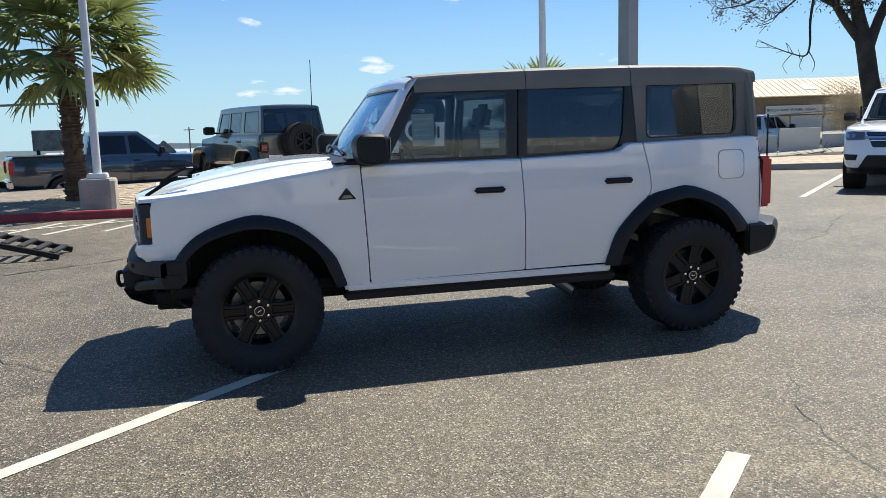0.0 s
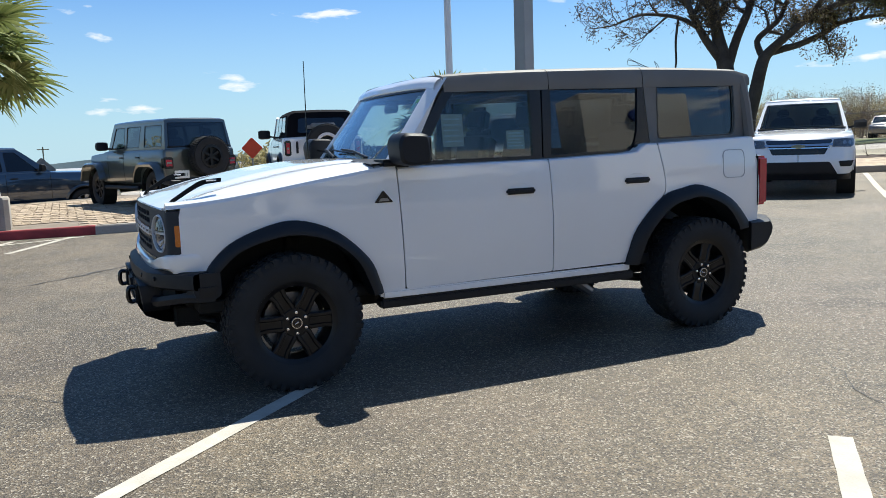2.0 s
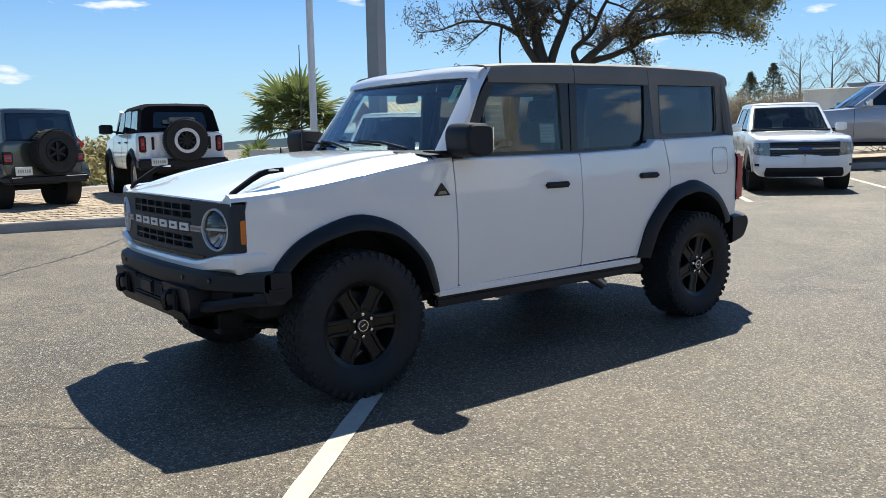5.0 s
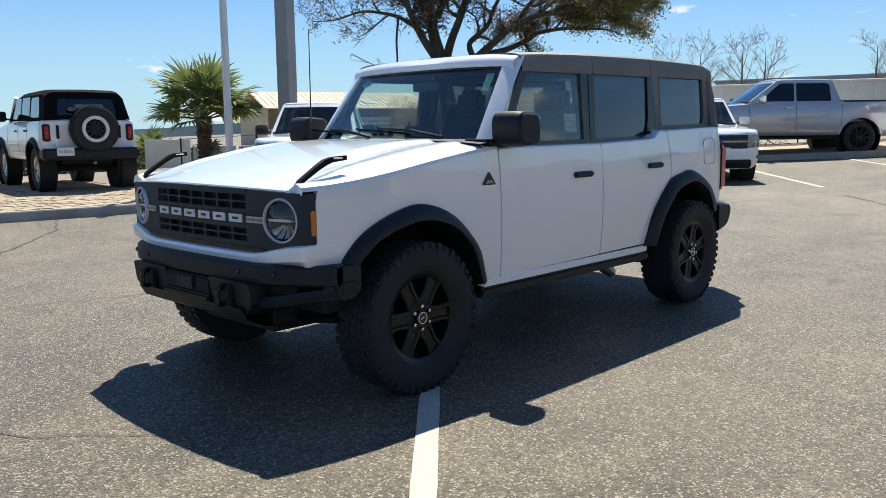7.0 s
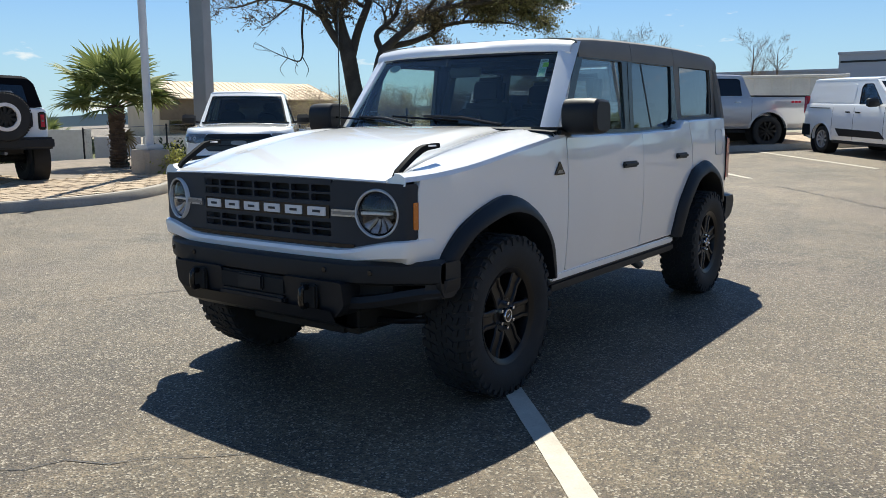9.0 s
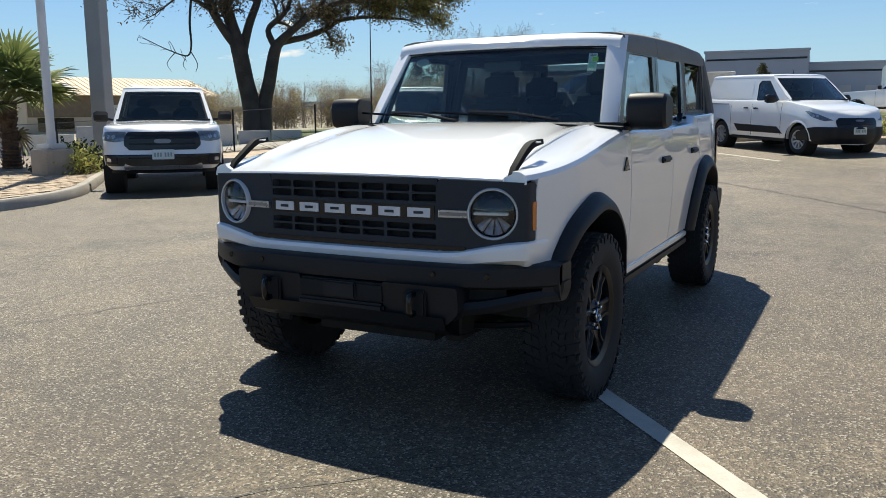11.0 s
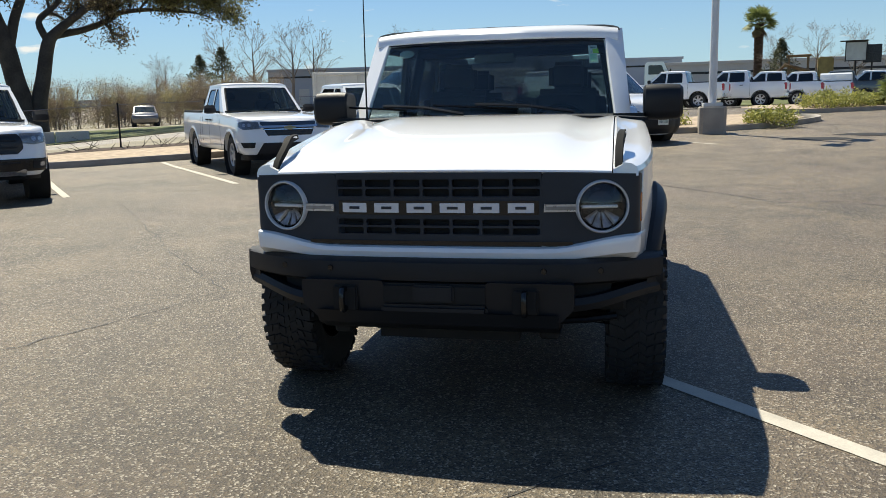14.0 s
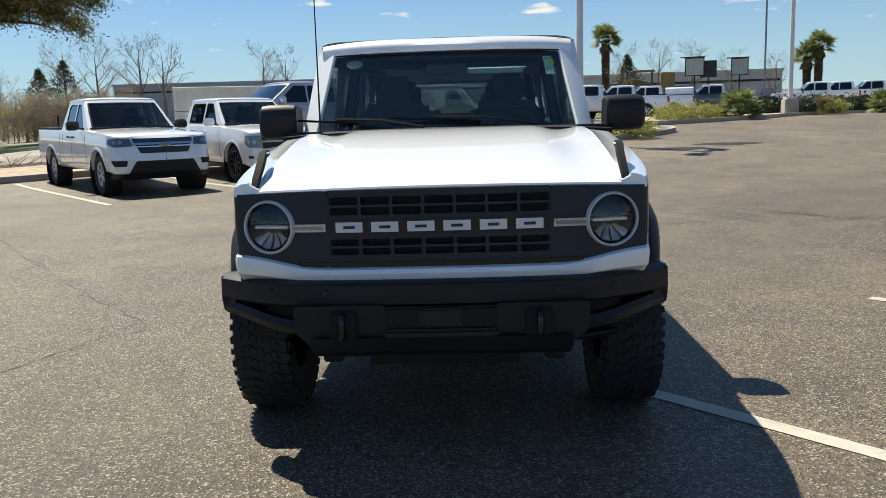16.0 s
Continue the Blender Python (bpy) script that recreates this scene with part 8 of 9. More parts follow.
first = bare_tree(3, 6.0)
second = bare_tree(8, 6.0)
BARE = [(108, 27.5, 13.3), (108, 24.5, 12.6), (108, 44.6, 15.2), (108, 41.3, 14.3), (108, 50.3, 14.9), (108, 55.0, 15.1), (58, 35.4, 6.6), (59.5, 37.0, 6.2),
        (69.9, -13.5, 7.95), (69.35, -16.5, 8.2), (68.7, -19.3, 7.9), (67.8, -22.3, 7.1), (66.5, -25.5, 6.6)]
originals = []
for k, (x, y, top) in enumerate(BARE):
    z = ground_z(x, y) - 0.2
    m = Matrix.Translation((x, y, z)) @ Matrix.Rotation(k * 1.9, 4, "Z") @ Matrix.Diagonal(((top - z) / 6.0,) * 3 + (1,))
    if k < 2:
        originals.append(m)
    else:
        copy_thing((first, second)[k % 2], m)
first.matrix_basis, second.matrix_basis = originals


def woods():
    """A far belt of spring trees and brush."""
    rnd = random.Random(21)
    spots, brown, limbs = [], [], []
    for k in range(130):
        t = rnd.uniform(0.36, 1.0)
        x, y = 30 + 27 * t + rnd.gauss(0, 1.2), 47 - 21 * t + rnd.gauss(0, 1.5)
        z = ground_z(x, y)
        h = rnd.uniform(1.6, 3.0) + 0.8 * t
        brn = rnd.random() < 0.35 + 0.45 * t
        limbs.append(([(x, y, z), (x + rnd.gauss(0, 0.1), y, z + h * 0.5), (x + rnd.gauss(0, 0.3), y, z + h)], [0.035, 0.022, 0.01]))
        for j in range(15):
            a = rnd.uniform(0, 6.3)
            q = (x + rnd.uniform(0.3, 1.1) * math.cos(a), y + math.sin(a), z + h * rnd.uniform(0.1, 1.0))
            limbs.append(([(x, y, z + h * rnd.uniform(0.2, 0.6)), q], [0.016, 0.008]))
            (brown if brn else spots).append((q, 0.22, 95))
    w = thing("far_woods", "belt of pale spring trees and brown brush across the road", "woods", kind="stuff")
    part("trunks", wood_mesh("trunks", limbs, TWIG), None, w)
    part("pale_leaves", leaf_mesh("pale_leaves", spots, 0.045, WOODS, 8), None, w)
    part("brown_twigs", leaf_mesh("brown_twigs", brown, 0.04, WOODS_BROWN, 9), None, w)


woods()


def conifer(x, y, h, seed):
    rnd = random.Random(seed)
    t = thing("conifer", "dark green conifer in the distance", "tree", pose(x, y, ground_z(x, y)), "far conifers")
    part("trunk", wood_mesh("trunk", [([(0, 0, 0), (0, 0, h)], [0.12, 0.02])], BARK), None, t)
    spots = []
    for k in range(330):
        f = rnd.random() ** 0.7
        a, r = rnd.uniform(0, 6.3), (1 - f) * h * 0.55 * rnd.uniform(0.4, 1.1)
        spots.append(((r * math.cos(a), r * math.sin(a), h * (0.12 + 0.88 * f)), 0.10, 9))
    part("needles", leaf_mesh("needles", spots, 0.09, PINE, seed), None, t)


conifer(60, 33.3, 6.2 - ground_z(60, 33.3), 1)
conifer(60, 31.3, 6.8 - ground_z(60, 31.3), 2)
conifer(66.0, -13.2, 4.5, 3)
conifer(68.5, 6.0, 3.5, 4)


def frond_mesh(seed, length, radius, blades):
    """A fan leaf on its stalk, along +x, drooping at the tips."""
    rnd = random.Random(seed)
    bm = bmesh.new()
    stalk = [(0, 0, 0), (length * 0.5, 0, 0.04 * length), (length, 0, 0.0)]
    bm = merge(bm, tube(stalk, [0.016, 0.012, 0.010], 4))
    verts = []
    for k in range(blades):
        a = radians(-125 + 250 * k / (blades - 1))
        r = radius * (0.78 + 0.22 * math.cos(a)) * rnd.uniform(0.88, 1.08)
        ca, sa = math.cos(a), math.sin(a)
        w = 0.030 * radius / 0.6
        droop = rnd.uniform(0.10, 0.34) * radius
        pts = []
        for t, half in ((0.06, 0.012), (0.5, w), (0.78, w * 0.6), (1.0, 0.003)):
            z = 0.02 - droop * max(0, t - 0.45) ** 1.5 * 2.2
            c = Vector((length + r * t * ca, r * t * sa, z))
            s = Vector((-sa, ca, 0)) * half
            pts.append((bm.verts.new(c - s), bm.verts.new(c + Vector((0, 0, 0.012 if t < 0.9 else 0))), bm.verts.new(c + s)))
        for i in range(3):
            a0, b0 = pts[i], pts[i + 1]
            bm.faces.new((a0[0], a0[1], b0[1], b0[0]))
            bm.faces.new((a0[1], a0[2], b0[2], b0[1]))
    return bm


FRONDS = [meshed("frond", frond_mesh(k, 0.72, 0.62, 24), PALM_LEAF, 80) for k in range(3)]
DRY_FRONDS = [meshed("dry_frond", frond_mesh(k + 7, 0.6, 0.55, 18), PALM_DRY, 80) for k in range(2)]


def fan_palm(x, y, z, trunk_h, r, scale, count, seed, label, dry=8, low=98):
    rnd = random.Random(seed)
    palm = thing("fan_palm", label, "palm tree", pose(x, y, z))
    prof = []
    n = int(trunk_h / 0.07)
    for k in range(n + 1):
        t = k / n
        rad = r * (1.25 - 0.35 * min(1, t * 3) + 0.12 * t)
        prof += [(rad * rnd.uniform(0.92, 1.0), trunk_h * t), (rad * rnd.uniform(1.06, 1.2), trunk_h * t + 0.045)]
    bm = lathe(prof, 14, "z")
    for v in bm.verts:
        v.co.x += rnd.gauss(0, 0.012)
        v.co.y += rnd.gauss(0, 0.012)
    part("trunk", bm, PALM_BARK, palm, "rough brown palm trunk with leaf stubs", degrees=50)
    stubs = bmesh.new()
    for k in range(int(trunk_h * 40)):
        a, h = k * 2.4, trunk_h * rnd.uniform(0.05, 1.0)
        c, s = math.cos(a), math.sin(a)
        q = [Vector((c * r * 0.95, s * r * 0.95, h)), Vector((c * (r + 0.05), s * (r + 0.05), h + 0.06)), Vector((c * (r + 0.07), s * (r + 0.07), h + 0.13))]
        w = Vector((-s, c, 0)) * 0.035
        vs = [stubs.verts.new(p + o * f) for p, f in zip(q, (1, 0.8, 0.4)) for o in (-w, w)]
        stubs.faces.new((vs[0], vs[1], vs[3], vs[2]))
        stubs.faces.new((vs[2], vs[3], vs[5], vs[4]))
    tagged(part("leaf_stubs", stubs, PALM_BARK, palm, degrees=60), kind="stuff")
    for k in range(count):
        up = 82 - low * (k / count) ** 0.8 + rnd.uniform(-9, 9)
        m = Matrix.Translation((0, 0, trunk_h + 0.05 - 0.12 * k / count)) @ Matrix.Rotation(k * 2.399 + rnd.uniform(-0.2, 0.2), 4, "Z") @ Matrix.Rotation(radians(-up), 4, "Y") @ Matrix.Rotation(rnd.uniform(-0.5, 0.5), 4, "X") @ Matrix.Diagonal((scale * rnd.uniform(0.85, 1.1),) * 3 + (1,))
        part("frond", FRONDS[k % 3], None, palm, at=m)
    for k in range(dry):
        m = Matrix.Translation((0, 0, trunk_h - 0.1)) @ Matrix.Rotation(k * 2.1 + 0.4, 4, "Z") @ Matrix.Rotation(radians(rnd.uniform(48, 75)), 4, "Y") @ Matrix.Diagonal((scale * 0.85,) * 3 + (1,))
        part("dry_frond", DRY_FRONDS[k % 2], None, palm, at=m)
    return palm


fan_palm(-3.0, 12.5, 0.14, 3.1, 0.19, 1.6, 38, 4, "fan palm with a rough trunk on the display island", 1, 112)
fan_palm(8.14, 14.8, 0.18, 1.5, 0.17, 1.22, 34, 6, "short fan palm beside the white pole", 1, 84)
fan_palm(11.5, 24.0, -0.3, 0.7, 0.2, 0.9, 26, 9, "small fan palm beyond the display island", 2)
fan_palm(31.2, -11.3, ground_z(31.2) + 0.15, 0.15, 0.15, 0.85, 34, 12, "low fan palm in the planting strip", 0)
fan_palm(34.8, -19.0, ground_z(34.8) + 0.15, 0.10, 0.15, 0.7, 28, 14, "low fan palm in the planting strip", 0)
for k, (x, y, h) in enumerate(((74.0, -12.7, 6.4), (75.2, -31.5, 4.4), (74.8, -32.4, 5.4))):
    p = fan_palm(x, y, ground_z(x) - 0.2, h, 0.36, 1.25, 34, 20 + k, "tall palm with a shaggy trunk in the distance", 26)


def shrub(x, y, z, r, h, n, material, seed, label, size=0.06, group="shrubs"):
    rnd = random.Random(seed)
    spots, stems = [], []
    for k in range(n):
        a, q, f = rnd.uniform(0, 6.3), r * math.sqrt(rnd.random()), rnd.random()
        t = (q * math.cos(a), q * math.sin(a), h * (0.15 + 0.85 * f * (1 - 0.5 * (q / r) ** 2)))
        spots.append((t, 0.09, 8))
        if k % 6 == 0:
            stems.append(([(t[0] * 0.3, t[1] * 0.3, -0.05), t], [0.014, 0.006]))
    b = thing("shrub", label, "shrub", pose(x, y, z), group)
    part("stems", wood_mesh("stems", stems, TWIG), None, b)
    part("leaves", leaf_mesh("leaves", spots, size, material, seed), None, b)


def grass_tuft(x, y, z, h, seed, label):
    rnd = random.Random(seed)
    bm = bmesh.new()
    for k in range(320):
        a, lean = rnd.uniform(0, 6.3), rnd.uniform(0.1, 0.9)
        c, s = math.cos(a), math.sin(a)
        w = Vector((-s, c, 0)) * 0.008
        q = [Vector((c * 0.06, s * 0.06, 0)), Vector((c * lean * h * 0.5, s * lean * h * 0.5, h * 0.7)), Vector((c * lean * h, s * lean * h, h * rnd.uniform(0.5, 0.95)))]
        vs = [bm.verts.new(p + o * f) for p, f in zip(q, (1, 0.8, 0.2)) for o in (-w, w)]
        bm.faces.new((vs[0], vs[1], vs[3], vs[2]))
        bm.faces.new((vs[2], vs[3], vs[5], vs[4]))
    t = thing("grass_tuft", label, "ornamental grass", pose(x, y, z))
    part("blades", bm, PALM_DRY, t, degrees=80)


shrub(22.4, -5.2, ground_z(22.4) + 0.12, 0.75, 0.42, 170, BUSH, 31, "low yellow-green shrub on the planted island")
shrub(22.2, -2.2, ground_z(22.2) + 0.12, 0.6, 0.40, 110, BUSH, 32, "low yellow-green shrub on the planted island")
for k, (x, y, r, h) in enumerate(((29.8, -8.3, 0.9, 0.62), (30.3, -9.4, 0.9, 0.6), (31.4, -10.4, 0.45, 0.4), (33.5, -16.2, 0.6, 0.5))):
    shrub(x, y, ground_z(x) + 0.12, r, h, 190, BUSH, 40 + k, "yellow-green shrub in the planting strip")
for k in range(9):
    shrub(35.4 + 0.62 * k, -13.4 - 1.0 * k, ground_z(35.4 + 0.62 * k) + 0.05, 0.95, 0.85, 260, HEDGE, 60 + k, "dark clipped hedge bush", 0.07, "hedge")
grass_tuft(33.6, -15.7, ground_z(33.6) + 0.13, 0.85, 3, "pale dry ornamental grass by a pole base")
shrub(8.2, 12.9, 0.15, 0.8, 0.7, 200, HEDGE, 77, "dark shrub on the display island", 0.05)
shrub(7.7, 12.2, 0.15, 0.5, 0.6, 120, BUSH, 78, "green shrub beside the pole base", 0.05)
for k in range(7):
    shrub(9.0 + 1.5 * k, 27.0 + 0.9 * k, -0.3, 1.1, 0.9, 150, HEDGE, 80 + k, "dark hedge bush beyond the display island", 0.10, "far hedge")
for k, (x, y, h) in enumerate(((9.6, 38.0, 1.9), (11.5, 40.0, 1.5), (7.6, 36.0, 1.2), (14.5, 41.0, 1.6))):
    shrub(x, y, ground_z(x, y), 1.7, h + 0.6, 220, HEDGE if k % 2 else WOODS, 95 + k, "rounded green tree in the distance", 0.16, "far green trees")
shrub(-9.5, 22.0, -0.4, 2.3, 4.4, 420, WOODS, 120, "pale flowering tree by the street", 0.10, "far green trees")


# ---- fence behind the stalls ----
def fence():
    f = thing("chain_fence", "chain-link fence on thin dark posts behind the stalls", "fence")
    u = KERB + 3.9
    wires, verts, faces = [], [], []
    vs = np.arange(-8.0, 13.0, 2.4)
    for v in vs:
        p = stall(u, v, 0.1)
        part("post", tube([tuple(p), (p.x, p.y, p.z + 1.25)], 0.025, 8), DARK, f)
    for a, b in zip(vs, vs[1:]):
        p, q = stall(u, a, 0.1), stall(u, b, 0.1)
        part("rail", tube([(p.x, p.y, p.z + 1.2), (q.x, q.y, q.z + 1.2)], 0.012, 6), STEEL, f)
        for k in range(30):
            t = k / 30
            for s in (-1, 1):
                c, d = p.lerp(q, t), p.lerp(q, min(1, max(0, t + s * 0.42)))
                wires.append(([(c.x, c.y, c.z + 0.08), (d.x, d.y, d.z + 1.18)], [0.0013, 0.0013]))
    tagged(part("wire_mesh", wood_mesh("wire_mesh", wires, STEEL), None, f), kind="stuff")
    twigs = []
    rnd = random.Random(9)
    for k in range(170):
        p = stall(u - 0.5 + rnd.gauss(0, 0.2), rnd.uniform(-6, 12), 0.14)
        twigs.append(([tuple(p), (p.x + rnd.gauss(0, 0.35), p.y + rnd.gauss(0, 0.35), p.z + rnd.uniform(0.02, 0.5) ** 1.5)], [0.012, 0.004]))
    tagged(part("dry_twigs", wood_mesh("dry_twigs", twigs, BARK)), "dry bare twigs along the fence", "twigs", kind="stuff")


fence()


# ---- buildings ----
WALL_TAN = surface("tan stucco", (0.56, 0.46, 0.33), 0.9, vary=0.08, scale=0.4, fine=12, bump=0.2)
WALL_GREY = surface("grey panel wall", (0.36, 0.37, 0.39), 0.85, vary=0.08, scale=0.2, fine=8)
STORE_GREY = surface("blue-grey store wall", (0.40, 0.44, 0.50), 0.85, vary=0.05, scale=0.2, fine=8)
DEALER_WALL = surface("cream stucco", (0.72, 0.66, 0.56), 0.9, vary=0.06, scale=0.4, fine=12, bump=0.2)
WALL_LIGHT = surface("pale wall", (0.55, 0.54, 0.50), 0.85, vary=0.1, scale=0.3, fine=10)
ROOF_TAN = surface("tan metal roof", (0.56, 0.42, 0.27), 0.6, vary=0.1, scale=0.3, fine=5)
RUST_WHITE = surface("rust-stained white steel", (0.74, 0.71, 0.64), 0.6, vary=0.15, scale=0.8, fine=14, bump=0.2)
SIGN_BLUE = surface("blue sign letters", (0.02, 0.05, 0.20), 0.5)


def block(name, parent, x0, x1, y0, y1, z0, z1, m):
    return part(name, box(x0, x1, y0, y1, z0, z1, 0.02, 1), m, parent)


def text_part(words, size, material, parent, at, extrude=0.01):
    cu = bpy.data.curves.new("words", "FONT")
    cu.body, cu.size, cu.extrude, cu.align_x, cu.align_y = words, size, extrude, "CENTER", "CENTER"
    tmp = bpy.data.objects.new("tmp", cu)
    scene.collection.objects.link(tmp)
    me = bpy.data.meshes.new_from_object(tmp.evaluated_get(bpy.context.evaluated_depsgraph_get()))
    bpy.data.objects.remove(tmp)
    me.materials.clear()
    me.materials.append(material)
    return part("sign_words", me, None, parent, at=at)


def pump_shop():
    """Long low shop with a ribbed tan roof, its long side to the lot. Local x runs along it."""
    a, b = Vector((40.25, 58.2)), Vector((55.1, 51.8))
    d = (b - a).normalized()
    L = (b - a).length
    b_ = thing("pump_shop", "long low shop with a ribbed tan metal roof and a sign", "building", Matrix.Translation((a.x, a.y, 0.0)) @ Matrix.Rotation(math.atan2(d.y, d.x), 4, "Z"))
    block("wall", b_, 0, L, 0, 14, -1.5, 3.5, WALL_TAN)
    part("roof", sheet([[(x, -0.5, 3.38), (x, 7, 5.15), (x, 14.5, 3.38)] for x in (-0.3, L + 0.3)], (0, 0, -0.08)), ROOF_TAN, b_)
    part("gable", grid([[(L - 0.02, 0, 3.4), (L - 0.02, 7, 5.0), (L - 0.02, 14, 3.4)], [(L + 0.02, 0, 3.4), (L + 0.02, 7, 5.0), (L + 0.02, 14, 3.4)]]), WALL_TAN, b_)
    rise = math.hypot(7.5, 1.77)
    for k in range(33):
        x = -0.2 + (L + 0.4) * k / 32
        part("roof_rib", box(x - 0.03, x + 0.03, 0, rise, 0, 0.05), ROOF_TAN, b_, at=Matrix.Translation((0, -0.5, 3.38)) @ Matrix.Rotation(math.atan2(1.77, 7.5), 4, "X"))
    for x in (3.2, 9.6):
        part("roof_light", moved(box(x, x + 1.1, 2.2, 4.6, 0.01, 0.06, 0.01, 1), Matrix.Translation((0, -0.5, 3.38)) @ Matrix.Rotation(math.atan2(1.77, 7.5), 4, "X")), WALL_LIGHT, b_, "pale translucent roof light")
    block("wall_band", b_, 0.1, L - 0.1, -0.05, 0.0, 1.55, 3.3, surface("brown wall band", (0.20, 0.15, 0.10), 0.85))
    block("roller_door", b_, 5.0, 8.0, -0.09, -0.02, -1.0, 1.7, WALL_TAN)
    block("white_panel", b_, 8.1, L - 0.2, -0.09, -0.02, -1.0, 1.7, WALL_LIGHT)
    block("shop_window", b_, 0.8, 3.6, -0.09, -0.02, 0.4, 1.5, GLASS_DARK)
    sign = part("sign_board", box(6.0, 11.6, -0.26, -0.12, 1.80, 2.58, 0.02, 1), WALL_LIGHT, b_, "white sign board with blue words")
    text_part("IRRIGATION · PUMPS · SERVICE · PARTS", 0.31, SIGN_BLUE, sign, Matrix.Translation((8.8, -0.275, 2.19)) @ Matrix.Rotation(math.pi / 2, 4, "X"))
    return b_


pump_shop()


def warehouse(name, label, a, b, z0, z1, depth, m, bays=9):
    a, b = Vector(a), Vector(b)
    d = b - a
    L = d.length
    w = thing(name, label, "building", Matrix.Translation((a.x, a.y, z0)) @ Matrix.Rotation(math.atan2(d.y, d.x), 4, "Z"))
    h = z1 - z0
    block("wall", w, 0, L, 0, depth, -3, h, m)
    block("parapet", w, -0.15, L + 0.15, -0.18, 0.1, h - 0.25, h + 0.08, m)
    block("dark_band", w, 0.2, L - 0.2, -0.06, 0.0, h - 1.25, h - 1.0, LAMP_DARK)
    for k in range(bays):
        x = L * (k + 0.5) / bays
        block("dock_door", w, x - L / bays * 0.22, x + L / bays * 0.22, -0.06, 0.02, -2.5, h * 0.42, WALL_LIGHT if k % 3 else WALL_GREY)
    return w


warehouse("warehouse", "long grey warehouse with a dark band under its parapet", (110.3, 49.3), (112.5, 17.4), 2.89, 7.75, 20, STORE_GREY)
warehouse("warehouse", "taller grey warehouse block", (111.8, 18.1), (112.5, 5.4), 2.89, 9.71, 20, STORE_GREY, 4)
warehouse("warehouse", "long grey warehouse front with a dark band", (116.1, 5.7), (117.6, -9.4), 2.89, 8.11, 20, STORE_GREY, 5)
warehouse("warehouse", "distant pale industrial building", (92.0, -5.0), (88.0, -34.0), 2.5, 6.0, 20, WALL_LIGHT, 10)


def container(a, b, z0, h, label):
    a, b = Vector(a), Vector(b)
    d = b - a
    L = d.length
    c = thing("shipping_container", label, "container", Matrix.Translation((a.x, a.y, z0)) @ Matrix.Rotation(math.atan2(d.y, d.x), 4, "Z"), "containers")
    n = int(L / 0.15)
    xs, off = [], []
    for k in range(n + 1):
        xs.append(L * k / n)
        off.append(0.0 if k % 4 in (0, 1, 2) else 0.045)
    part("corrugated_side", grid([[(x, o, 0), (x, o, h)] for x, o in zip(xs, off)]), RUST_WHITE, c, degrees=20)
    block("body", c, 0.02, L - 0.02, 0.05, 2.4, 0.0, h - 0.02, RUST_WHITE)
    for z in (0.0, h - 0.12):
        block("rail", c, -0.02, L + 0.02, -0.03, 0.06, z, z + 0.12, RUST_WHITE)
    for x in (0.0, L - 0.12):
        block("corner_post", c, x - 0.01, x + 0.13, -0.035, 0.08, 0.0, h + 0.01, RUST_WHITE)


container((26.0, 10.6), (27.1, 6.65), 0.70, 2.15, "white rust-stained steel container")
container((27.15, 6.5), (28.3, 2.5), 0.78, 2.12, "white rust-stained steel container")
# grey yard fence and stores beyond the display island
yard = thing("yard_fence", "grey corrugated yard fence beyond the display island", "fence")
for k in range(9):
    a = Vector((10.5 + 1.6 * k, 22.6 - 0.35 * k))
    part("fence_panel", moved(box(0, 1.55, -0.03, 0.03, 0, 1.05 + 0.25 * (k % 3 == 0), 0.01, 1), Matrix.Translation((a.x, a.y, -0.2)) @ Matrix.Rotation(-0.21, 4, "Z")), WALL_GREY if k % 2 else WALL_LIGHT, yard)

# the dealer's own building, behind the camera; it shows only in reflections
dealer = thing("dealer_building", "tan stucco dealer building with a tall entrance block", "building")
block("wall", dealer, -16, 26, -38, -25, -0.5, 6.0, DEALER_WALL)
block("entrance", dealer, 18.0, 23.5, -25.2, -23.4, -0.5, 7.9, DEALER_WALL)
block("parapet", dealer, -16.3, 26.3, -38.3, -24.8, 5.2, 5.7, WALL_LIGHT)
block("shop_glass", dealer, -14, 2.5, -25.05, -24.9, 0.4, 3.4, GLASS_DARK)
block("shop_glass", dealer, 4.5, 17.0, -25.05, -24.9, 0.4, 3.4, GLASS_DARK)
oval_sign = lathe([(0.0, -0.10), (1.0, -0.10), (1.05, -0.05), (1.05, 0.0)], 32)
part("oval_badge", moved(oval_sign, Matrix.Translation((21.0, -23.35, 6.95)) @ Matrix.Diagonal((0.75, -1, 0.30, 1))), SIGN_BLUE, dealer, "plain dark blue oval sign")

# far side of the street, seen past the display island
long_shed = thing("long_shed", "long pale shed across the fields", "building", pose(-22, 112, -2.9))
block("wall", long_shed, 0, 36, 0, 12, 0, 1.9, WALL_LIGHT)
part("roof", grid([[(x, -0.5, 1.85), (x, 6, 2.5), (x, 12.5, 1.85)] for x in (-0.5, 36.5)]), WALL_GREY, long_shed)
small_house = thing("small_house", "small dark-roofed house across the fields", "building", pose(8.6, 74, -1.6))
block("wall", small_house, 0, 3.0, 0, 3, 0, 1.5, WALL_LIGHT)
part("roof", grid([[(x, -0.3, 1.45), (x, 1.5, 2.2), (x, 3.3, 1.45)] for x in (-0.3, 3.3)]), LAMP_DARK, small_house)
field = part("green_field", grid([[(-300, 30, -0.16), (-2, 30, -0.16)], [(-300, 100, -1.56), (24, 100, -1.56)]]), GRASS)
tagged(field, "green field beyond the street", "field", kind="structure")
hills = []
rnd = random.Random(2)
